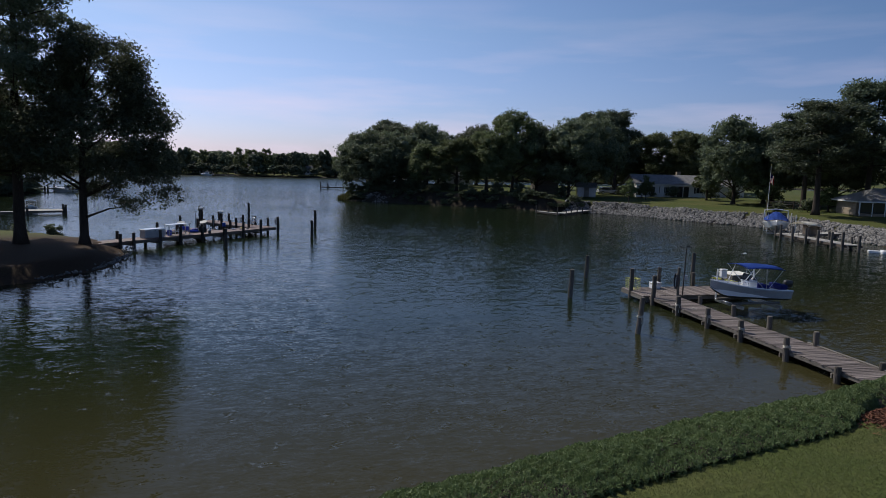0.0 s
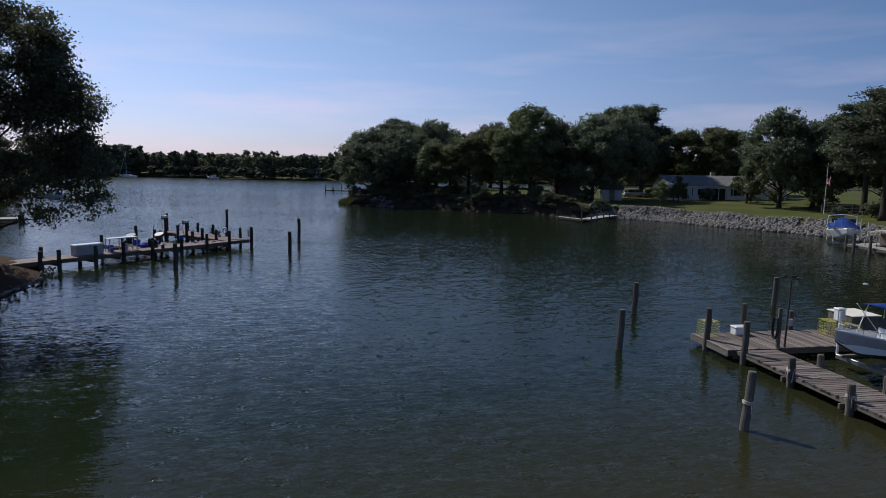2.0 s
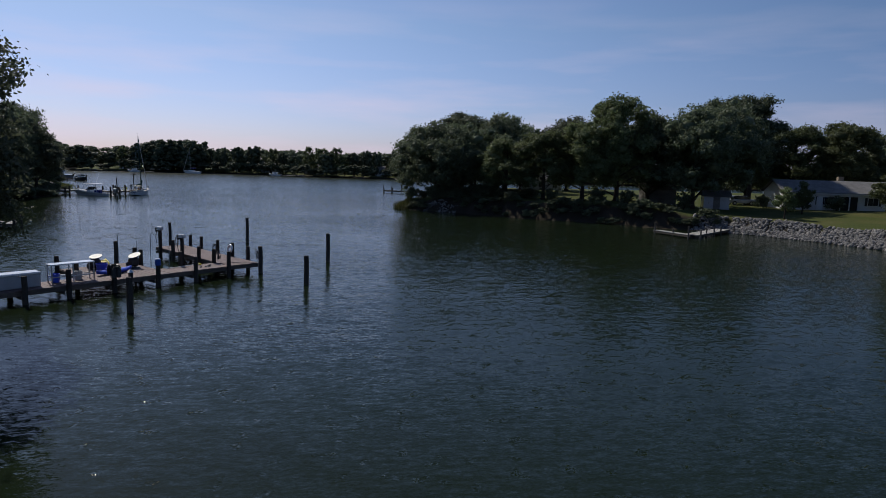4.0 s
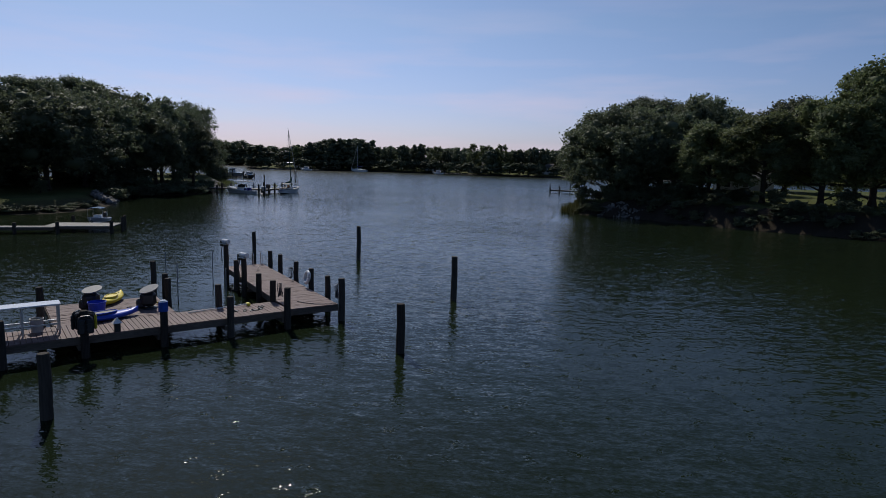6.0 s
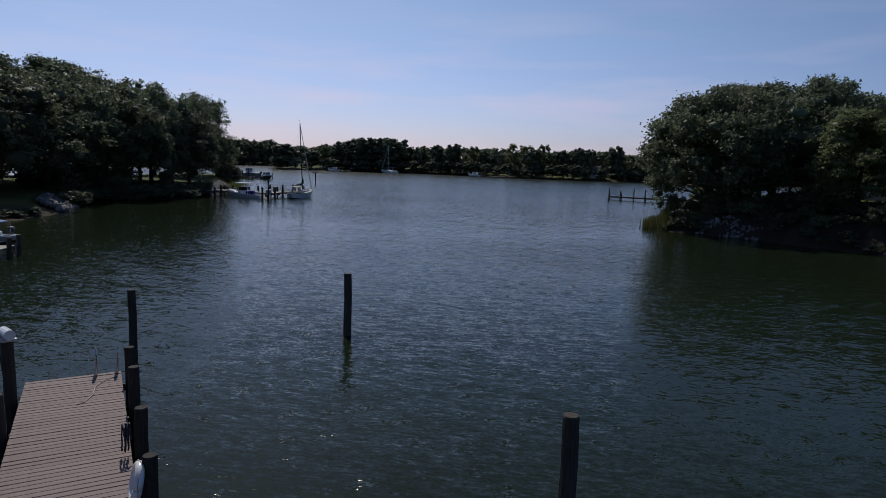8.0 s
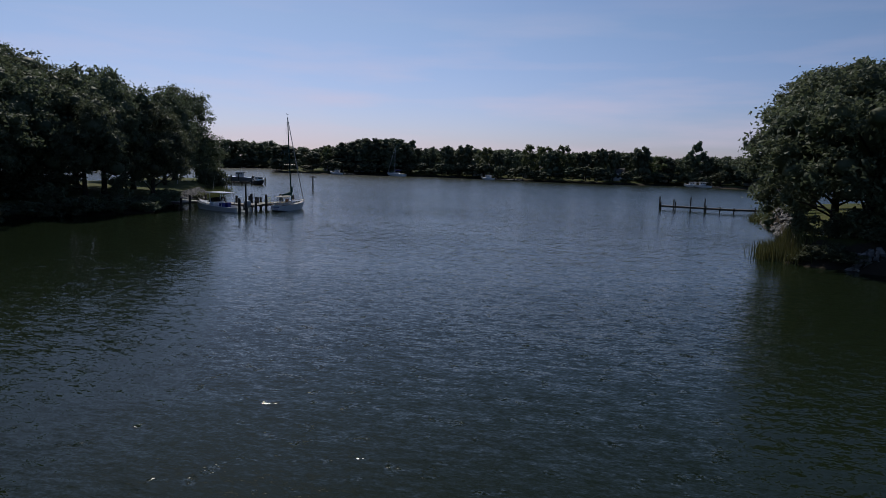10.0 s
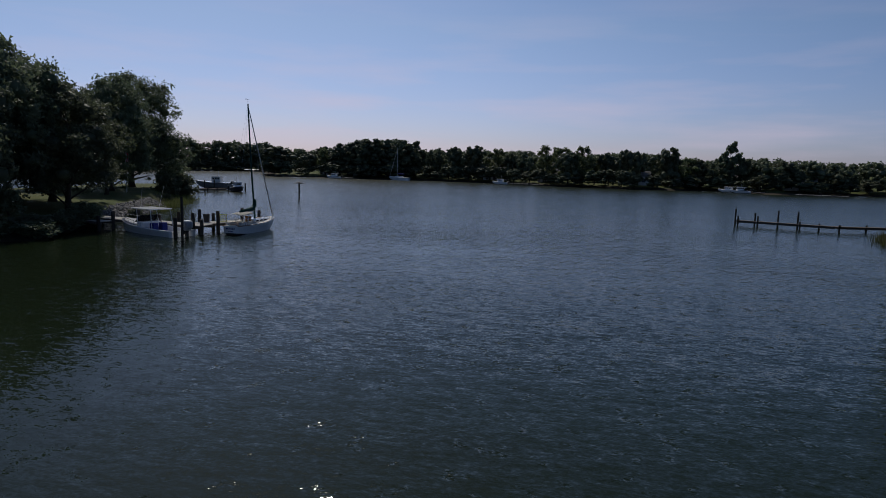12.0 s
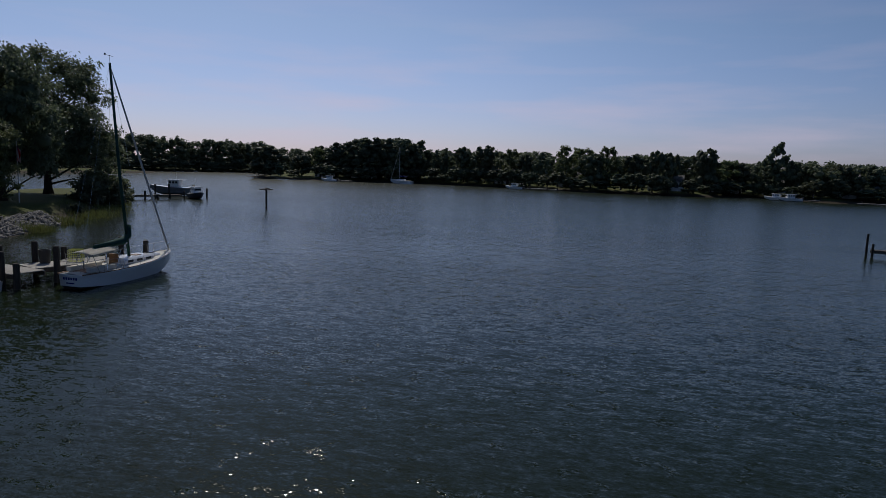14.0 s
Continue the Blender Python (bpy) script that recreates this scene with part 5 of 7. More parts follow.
# dock of the sailboat
plain_dock("dock", "long grey dock with dark piles where the sailboat lies", [((-85.0, 127.6), (-69.4, 128.3), 1.5), ((-71.1, 129.1), (-70.4, 134.2), 1.7), ((-83, 125.4), (-77.5, 125.6), 1.2)], 0.68,
           [(-82.4, 126.4, 1.5), (-77.6, 126.2, 1.45), (-73.5, 127.3, 1.35), (-69.8, 127.3, 1.7), (-69.5, 129.6, 1.75), (-69.2, 127.6, 1.2), (-73.6, 129.3, 1.45), (-72.2, 130.2, 1.7), (-72.1, 131.6, 1.3),
            (-71.7, 134.6, 1.6), (-69.9, 134.8, 1.5), (-69.4, 132.2, 1.35), (-78.0, 128.9, 1.4), (-69.1, 125.0, 1.55), (-77.2, 124.6, 1.2)], r=0.14)
# thin pier off the wooded point
plain_dock("pier", "narrow dark pier with thin poles", [((-32.4, 171.0), (-23.0, 169.6), 0.8), ((-23.0, 169.6), (-17.0, 172.5), 0.8)], 0.6,
           [(-32.6, 171.4, 1.8), (-32.3, 170.5, 1.1), (-30.6, 170.9, 1.5), (-30.3, 170.4, 1.2), (-28.3, 170.7, 1.9), (-26.4, 170.4, 1.85), (-26.2, 169.8, 0.9), (-24.4, 170.0, 0.8), (-22.6, 169.3, 0.8), (-20, 171.2, 0.8)], M_TIMBER, r=0.09)
# dock behind the point
plain_dock("dock", "dark dock behind the grassy point with two boats", [((-120.2, 165.5), (-115.9, 176.8), 1.1)], 0.6,
           [(-119.4, 168.4, 1.2), (-118.2, 170.4, 0.7), (-117.3, 171.9, 1.2), (-116.6, 173.4, 0.7), (-116.0, 175.0, 0.7), (-115.3, 176.9, 1.1), (-118.9, 174.9, 2.0), (-120.0, 178.2, 2.0), (-115.0, 180.8, 1.45)], M_TIMBER)
# far landing stages
for k, (x, y, L) in enumerate([(-160, 272, 8), (-104, 281, 10), (-97, 281.5, 6), (-38, 292, 9), (-22, 286, 12)]):
    plain_dock("dock", "low distant landing stage on the far shore", [((x, y - L * 0.1), (x + L, y - 1.5), 1.2)], 0.45, [(x + L, y - 2.2, 1.0), (x + L * 0.5, y - 1.6, 1.0), (x + 1, y - 1, 1.0)], r=0.11)


# ---------------------------------------------------------------- boats
def hull(L, B, depth, sheer_bow, transom=0.85, open_boat=True, floor=0.25, draft=0.15, full=2.2, counter=0.0):
    """Meshes of a boat that points along +x with its keel near z = 0: topsides, bottom, and inside or deck."""
    n = 22
    top, bot, ins = bmesh.new(), bmesh.new(), bmesh.new()
    rows_t, rows_b, rows_i = [], [], []
    for i in range(n + 1):
        u = i / n
        half = B / 2 * (transom + (1 - transom) * math.sin(min(u / 0.45, 1) * math.pi / 2)) * (1 - max(0, (u - 0.45) / 0.55) ** full) ** 0.75 + 0.015
        zs = depth + sheer_bow * u ** 2.2
        zk = max(0, (u - 0.62) / 0.38) ** 2.2 * depth * 0.85 + counter * max(0, (0.4 - u) / 0.4) ** 1.4
        zc = draft + zk * 0.75 + 0.12 * depth
        zc = min(zc, zs - 0.05)
        x = L * u
        flare = 0.9 - 0.35 * u
        rows_b.append([bot.verts.new(p) for p in ((x, -half * flare, zc), (x, -half * flare * 0.5, (zk + zc) / 2 - 0.02), (x, 0, zk), (x, half * flare * 0.5, (zk + zc) / 2 - 0.02), (x, half * flare, zc))])
        side = []
        for s in (-1, 1):
            side.append([top.verts.new(p) for p in ((x, s * half * flare, zc), (x, s * half * (flare * 0.45 + 0.55), (zc + zs) / 2), (x, s * half, zs - 0.05), (x, s * (half + 0.02), zs), (x, s * max(half - 0.14, 0.004), zs + 0.015))])
        rows_t.append(side)
        inner = max(half - 0.14, 0.004)
        if open_boat:
            rows_i.append([ins.verts.new(p) for p in ((x, -inner, zs + 0.015), (x, -inner * 0.94, max(floor, zk + 0.05)), (x, inner * 0.94, max(floor, zk + 0.05)), (x, inner, zs + 0.015))])
        else:
            rows_i.append([ins.verts.new(p) for p in ((x, -inner, zs + 0.015), (x, -inner * 0.5, zs + 0.05), (x, 0, zs + 0.07), (x, inner * 0.5, zs + 0.05), (x, inner, zs + 0.015))])
    for a, b in zip(rows_b, rows_b[1:]):
        for k in range(4):
            bot.faces.new((a[k], a[k + 1], b[k + 1], b[k]))
    for a, b in zip(rows_t, rows_t[1:]):
        for s in (0, 1):
            for k in range(4):
                q = (a[s][k], b[s][k], b[s][k + 1], a[s][k + 1])
                top.faces.new(q if s == 0 else q[::-1])
    for a, b in zip(rows_i, rows_i[1:]):
        for k in range(len(a) - 1):
            ins.faces.new((a[k], b[k], b[k + 1], a[k + 1]))
    bot.faces.new(rows_b[0][::-1])
    l0, r0 = rows_t[0]
    top.faces.new((l0[0], l0[1], r0[1], r0[0]))
    top.faces.new((l0[1], l0[2], r0[2], r0[1]))
    top.faces.new((l0[2], l0[4], r0[4], r0[2]))
    if open_boat:
        i0 = rows_i[0]
        ins.faces.new((i0[0], i0[1], i0[2], i0[3]))
    return top, bot, ins


def outboard(parent, x, z, size=1.0, cowl=None, y=0.0):
    bm = bmesh.new()
    box(bm, x - 0.30 * size, y, z + 0.44 * size, 0.62 * size, 0.36 * size, 0.46 * size, bevel=0.09 * size)
    box(bm, x - 0.24 * size, y, z + 0.18 * size, 0.36 * size, 0.30 * size, 0.16 * size, bevel=0.03)
    m = part("outboard_motor", bm, cowl or M_BLACK, parent, "outboard motor cowling", True)
    bm = bmesh.new()
    box(bm, x - 0.24 * size, y, z - 0.25 * size, 0.2 * size, 0.12 * size, 0.75 * size, bevel=0.03)
    box(bm, x - 0.28 * size, y, z - 0.62 * size, 0.42 * size, 0.09 * size, 0.1 * size, bevel=0.03)
    box(bm, x - 0.05 * size, y, z + 0.05 * size, 0.16 * size, 0.26 * size, 0.34 * size, bevel=0.02)
    part("motor_leg", bm, M_BLACK, m)
    return m


def sheet(bm, fx, nx_, ny_):
    """A curved cloth: fx(u, v) gives a point."""
    g = [[bm.verts.new(fx(i / nx_, j / ny_)) for j in range(ny_ + 1)] for i in range(nx_ + 1)]
    for i in range(nx_):
        for j in range(ny_):
            bm.faces.new((g[i][j], g[i + 1][j], g[i + 1][j + 1], g[i][j + 1]))
    bmesh.ops.solidify(bm, geom=bm.faces[:], thickness=0.015)
    return bm


def bow_rail(parent, L, depth, sheer, B, u0, u1, h, material=None, full=2.2):
    def edge(u, s):
        half = B / 2 * (1 - max(0, (u - 0.45) / 0.55) ** full) ** 0.75
        return Vector((L * u, s * max(half - 0.08, 0.0), depth + sheer * u ** 2.2))
    us = [u0 + (u1 - u0) * k / 6 for k in range(7)]
    bm = bmesh.new()
    pts = [edge(u, -1) + Vector((0, 0, h)) for u in us] + [edge(u, 1) + Vector((0, 0, h)) for u in us[::-1]]
    tube(bm, pts, 0.014, 6)
    part("rail", bm, material or M_STEEL, parent, "stainless bow rail")
    for u in us[::2]:
        for s in (-1, 1):
            bm = bmesh.new()
            rod(bm, edge(u, s), edge(u, s) + Vector((0, 0, h)), 0.012)
            part("stanchion", bm, material or M_STEEL, parent)


def console_boat():
    """Grey skiff with a blue sun top, raised on a lift beside the old dock."""
    L, B = 4.9, 1.9
    b = thing("console_boat", pose(18.93, 32.9, 0.50, 0, -3.0, 192.7) @ Matrix.Diagonal((0.88, 0.88, 0.88, 1)), "grey centre-console boat with blue sun top on a lift", "boat")
    top, bot, ins = hull(L, B, 0.72, 0.34, 0.9)
    part("hull", top, M_HULL_GREY, b, "pale grey topsides", True)
    part("bottom", bot, M_BOTTOM, b, "dark painted bottom", True)
    part("cockpit", ins, M_WHITE, b, "white moulded cockpit")
    bm = bmesh.new()
    for s in (-1, 1):
        tube(bm, [(L * u, s * (B / 2 * (0.9 + 0.1 * min(u / .45, 1)) * (1 - max(0, (u - 0.45) / 0.55) ** 2.2) ** 0.75), 0.735 + 0.34 * u ** 2.2) for u in (0, 0.2, 0.4, 0.55, 0.7, 0.8, 0.88, 0.94, 0.98)], 0.035, 6)
    part("gunwale", bm, M_WHITE, b, "white gunwale rail")
    bm = bmesh.new()
    box(bm, 2.35, 0, 0.68, 0.62, 0.75, 0.95, bevel=0.06)
    c = part("console", bm, M_WHITE, b, "white steering console")
    bm = bmesh.new()
    sheet(bm, lambda u, v: (2.66 - 0.14 * u, (v - 0.5) * 0.72, 1.14 + 0.36 * u), 2, 4)
    part("windscreen", bm, M_GLASS, c)
    bm = bmesh.new()
    bmesh.ops.create_cone(bm, cap_ends=True, segments=16, radius1=0.19, radius2=0.19, depth=0.03, matrix=pose(1.98, 0, 1.12, 0, 70, 0))
    part("steering_wheel", bm, M_BLACK, c)
    bm = bmesh.new()
    box(bm, 1.45, 0, 0.62, 0.5, 0.85, 0.62, bevel=0.05)
    part("helm_seat", bm, M_NAVY, b, "navy helm seat")
    bm = bmesh.new()
    box(bm, 3.15, 0, 0.5, 0.55, 0.7, 0.42, bevel=0.05)
    part("cooler_seat", bm, M_WHITE, b)
    top_z = 2.12
    bm = bmesh.new()
    sheet(bm, lambda u, v: (0.75 + 2.6 * u, (v - 0.5) * 1.9, top_z - 0.16 * (2 * v - 1) ** 2 - 0.07 * (2 * u - 1) ** 2), 10, 8)
    part("sun_top", bm, M_BLUE, b, "blue canvas sun top", True)
    for s in (-1, 1):
        for x0, x1 in ((1.75, 0.8), (2.0, 3.3), (1.85, 1.95)):
            bm = bmesh.new()
            rod(bm, (x0, s * 0.9, 0.76), (x1, s * 0.84, top_z - 0.16), 0.016)
            part("bow", bm, M_ALU, b, "sun top frame tube")
    for s in (-1, 1):
        bm = bmesh.new()
        rod(bm, (3.35, s * 0.6, 0.85), (2.75, s * 0.85, top_z - 0.2), 0.022)
        part("strap", bm, M_FLAGWHITE, b, "white tension strap")
    bow_rail(b, L, 0.74, 0.34, B, 0.62, 0.96, 0.22)
    outboard(b, -0.05, 0.62, 0.9, M_BLACK)
    bm = bmesh.new()
    box(bm, 0.42, 0.1, 0.85, 0.45, 1.1, 0.34, bevel=0.06)
    part("cushion", bm, M_NAVY, b)
    return b


console_boat()


def boat_lift(x, y, turn, span, wide, label, z=0.45, post=2.0, sides=(-1, 1)):
    lift = thing("boat_lift", pose(x, y, 0, 0, 0, turn), label, "boat lift")
    for sx in (-1, 1):
        bm = bmesh.new()
        box(bm, sx * span / 2, 0, z - 0.1, 0.12, wide, 0.16, bevel=0.01)
        part("cross_beam", bm, M_ALU, lift)
        for sy in sides:
            bm = bmesh.new()
            rod(bm, (sx * span / 2, sy * wide / 2, z), (sx * span / 2, sy * wide / 2, post), 0.045)
            part("guide_post", bm, M_FLAGWHITE, lift, "white guide post")
    for sy in (-1, 1):
        bm = bmesh.new()
        box(bm, 0, sy * wide * 0.28, z + 0.04, span * 1.25, 0.14, 0.1, bevel=0.02)
        part("bunk", bm, M_TIMBER_GREY, lift)
    return lift


boat_lift(16.98, 32.45, 12.7, 2.2, 2.2, "boat lift with bunks and white guide posts", 0.48, 2.0, (1,))


def blue_covered_boat():
    b = thing("covered_boat", pose(41.4, 78.0, 0.3, 0, -2, 245) @ Matrix.Diagonal((1.2, 1.3, 1.22, 1)), "white runabout under a bright blue cover on a lift", "boat")
    top, bot, ins = hull(5.4, 2.2, 0.75, 0.25, 0.9, False)
    part("hull", top, M_WHITE, b, "white topsides", True)
    part("bottom", bot, M_WHITE, b, "white bottom", True)
    part("deck", ins, M_WHITE, b)
    bm = bmesh.new()
    sheet(bm, lambda u, v: (0.1 + 4.7 * u, (v - 0.5) * (2.1 - 1.5 * max(0, u - 0.5) ** 1.5), 0.85 + (0.74 * math.sin(math.pi * min(1, 0.25 + 0.8 * u)) + 0.16) * math.cos((v - 0.5) * math.pi * 0.92) + 0.1 * u), 14, 10)
    part("cover", bm, M_BLUE, b, "bright blue boat cover", True)
    bm = bmesh.new()
    sheet(bm, lambda u, v: (1.9 + 0.5 * u, (v - 0.5) * 1.6, 1.4 + 0.3 * (1 - u)), 3, 5)
    part("windscreen", bm, M_GLASS, b)
    bm = bmesh.new()
    tube(bm, [(1.2, -1.0, 0.9), (1.1, -0.95, 1.9), (1.1, 0, 2.02), (1.1, 0.95, 1.9), (1.2, 1.0, 0.9)], 0.05, 8)
    part("arch", bm, M_WHITE, b, "white radar arch")


blue_covered_boat()
boat_lift(40.6, 75.4, 70, 3.2, 2.9, "boat lift with tall pale guide posts", 0.25, 2.4)


def sailboat():
    L, B = 7.5, 2.4
    b = thing("sailboat", pose(-67.6, 129.0, -0.38, 0, 0, 102) @ Matrix.Diagonal((0.9, 0.9, 0.9, 1)), "white sailboat with green sail cover moored at a dock", "sailboat")
    top, bot, deck = hull(L, B, 1.15, 0.38, 0.55, False, draft=0.2, full=2.0, counter=0.30)
    part("hull", top, M_WHITE, b, "white topsides", True)
    part("bottom", bot, M_BOTTOM, b, "dark bottom", True)
    part("deck", deck, M_OFFWHITE, b, "cream deck", True)
    bm = bmesh.new()
    for s in (-1, 1):
        tube(bm, [(L * u, s * (B / 2 * (0.62 + 0.38 * math.sin(min(u / .45, 1) * math.pi / 2)) * (1 - max(0, (u - 0.45) / 0.55) ** 2.0) ** 0.75), 1.17 + 0.35 * u ** 2.2) for u in (0, 0.15, 0.3, 0.45, 0.6, 0.75, 0.85, 0.93, 0.985)], 0.028, 6)
    part("toe_rail", bm, M_SKIN_WOOD, b, "teak toe rail")
    bm = bmesh.new()
    box(bm, 4.2, 0, 1.40, 2.5, 1.25, 0.38, bevel=0.10)
    box(bm, 5.75, 0, 1.42, 0.9, 0.85, 0.22, bevel=0.07)
    cab = part("cabin", bm, M_WHITE, b, "white cabin trunk")
    for s in (-1, 1):
        for x in (3.5, 4.2, 4.9):
            bm = bmesh.new()
            box(bm, x, s * 0.625, 1.42, 0.42, 0.03, 0.13, bevel=0.012)
            part("cabin_window", bm, M_GLASS, cab)
    for x in (5.75, 4.6):
        bm = bmesh.new()
        box(bm, x, 0, 1.60, 0.45, 0.45, 0.06, bevel=0.02)
        part("hatch", bm, M_GLASS if x > 5 else M_SKIN_WOOD, cab)
    bm = bmesh.new()
    box(bm, 1.55, 0, 1.215, 1.9, 0.85, 0.03)
    ck = part("cockpit_sole", bm, M_SKIN_WOOD, b, "teak cockpit sole")
    for s in (-1, 1):
        bm = bmesh.new()
        box(bm, 1.6, s * 0.62, 1.33, 2.1, 0.32, 0.24, bevel=0.03)
        part("cockpit_bench", bm, M_OFFWHITE, b)
    bm = bmesh.new()
    box(bm, 2.95, 0, 1.55, 0.06, 0.6, 0.62, bevel=0.01)
    part("companionway", bm, M_SKIN_WOOD, b, "wooden companionway boards")
    bm = bmesh.new()
    tube(bm, [(0.9, -0.02, 1.2), (0.88, 0, 1.75)], 0.04, 8)
    tube(bm, [(0.8 + 0.07 * math.sin(q), 0.36 * math.cos(q), 1.8 + 0.35 * math.sin(q)) for q in (2 * math.pi * j / 20 for j in range(21))], 0.014, 6)
    rod(bm, (0.8, -0.36, 1.8), (0.8, 0.36, 1.8), 0.01)
    part("steering_wheel", bm, M_STEEL, b)
    # cockpit awning
    bm = bmesh.new()
    sheet(bm, lambda u, v: (0.55 + 2.0 * u, (v - 0.5) * 1.75, 2.32 - 0.18 * (2 * v - 1) ** 2 - 0.12 * (1 - u) ** 2), 8, 8)
    part("awning", bm, M_OFFWHITE, b, "cream canvas cockpit awning", True)
    for x in (0.6, 1.5, 2.5):
        for s in (-1, 1):
            bm = bmesh.new()
            rod(bm, (1.3 + (x - 1.3) * 0.6, s * 1.0, 1.2), (x, s * 0.86, 2.14), 0.016)
            part("awning_tube", bm, M_STEEL, b)
    # mast and rigging
    mx, mz = 4.1, 12.0
    tx = mx - 0.95                      # the mast rakes aft
    bm = bmesh.new()
    tube(bm, [(mx, 0, 1.5), (mx - 0.5, 0, 6.0), (tx, 0, mz)], [0.085, 0.08, 0.06], 10)
    mast = part("mast", bm, M_GREENSAIL, b, "dark mast", True)
    bm = bmesh.new()
    rod(bm, (mx - 0.5, -0.75, 6.1), (mx - 0.5, 0.75, 6.1), 0.022)
    part("spreader", bm, M_ALU, mast)
    bm = bmesh.new()
    rod(bm, (tx, 0, mz), (tx, 0, mz + 0.4), 0.008)
    rod(bm, (tx - 0.3, 0, mz + 0.38), (tx + 0.25, 0, mz + 0.36), 0.012)
    box(bm, tx - 0.32, 0, mz + 0.4, 0.12, 0.01, 0.1)
    part("wind_vane", bm, M_BLACK, mast)
    bm = bmesh.new()
    tube(bm, [(mx - 0.1, 0, 2.35), (mx - 1.0, 0, 2.30), (mx - 2.6, 0, 2.28)], [0.06, 0.055, 0.05], 8)
    boom = part("boom", bm, M_ALU, b)
    bm = bmesh.new()
    tube(bm, [(mx + 0.05, 0, 3.35), (mx - 0.05, 0, 2.75), (mx - 0.45, 0, 2.48), (mx - 1.3, 0, 2.42), (mx - 2.5, 0, 2.36)], [0.12, 0.2, 0.22, 0.17, 0.1], 12)
    part("sail_cover", bm, M_GREENSAIL, boom, "dark green sail cover", True)
    bm = bmesh.new()
    f0, f1 = Vector((L - 0.12, 0, 1.6)), Vector((tx + 0.08, 0, mz - 0.3))
    tube(bm, [f0, f0.lerp(f1, 0.04), f0.lerp(f1, 0.5), f0.lerp(f1, 0.93), f1], [0.02, 0.06, 0.055, 0.04, 0.02], 8)
    part("furled_jib", bm, M_GREY_PLASTIC, b, "furled grey headsail on the forestay", True)
    for s in (-1, 1):
        for p, q in (((mx - 0.1, s * 1.12, 1.25), (mx - 0.5, s * 0.75, 6.1)), ((mx - 0.5, s * 0.75, 6.1), (tx + 0.02, 0, mz - 0.2)), ((mx - 0.5, s * 1.12, 1.25), (mx - 0.48, 0, 6.0)), ((0.15, s * 0.5, 1.2), (tx, 0, mz))):
            bm = bmesh.new()
            rod(bm, p, q, 0.004, n=5)
            part("stay", bm, M_STEEL, b)
    bow_rail(b, L, 1.2, 0.35, B, 0.84, 0.985, 0.55, full=2.0)
    bm = bmesh.new()
    tube(bm, [(1.2, -0.98, 1.85), (0.1, -0.72, 1.8), (0.05, 0, 1.8), (0.1, 0.72, 1.8), (1.2, 0.98, 1.85)], 0.014, 6)
    part("rail", bm, M_STEEL, b, "stern rail")
    for s in (-1, 1):
        bm = bmesh.new()
        tube(bm, [(1.2, s * 0.98, 1.8), (3.2, s * 1.16, 1.75), (5.0, s * 1.05, 1.85), (6.6, s * 0.62, 2.0)], 0.006, 5)
        part("lifeline", bm, M_STEEL, b)
        for x, y in ((1.2, 0.98), (2.4, 1.1), (3.6, 1.15), (4.9, 1.05), (6.0, 0.8)):
            bm = bmesh.new()
            rod(bm, (x, s * y, 1.2), (x, s * y, 1.82), 0.012)
            part("stanchion", bm, M_STEEL, b)
    for k in range(6):
        bm = bmesh.new()
        box(bm, -0.006, -0.38 + 0.15 * k, 0.95, 0.012, 0.10, 0.13)
        part("name_bar", bm, M_NAVY, b, "dark lettering bar on the stern")
    bm = bmesh.new()
    box(bm, -0.006, 0, 0.72, 0.012, 0.5, 0.06)
    part("name_bar", bm, M_NAVY, b)
    for x in (1.5, 3.5):
        bm = bmesh.new()
        ball(bm, (x, 1.33, 0.75), 0.11, 0.11, 0.28, 2)
        part("fender", bm, M_WHITE, b, "white fender", True)


sailboat()


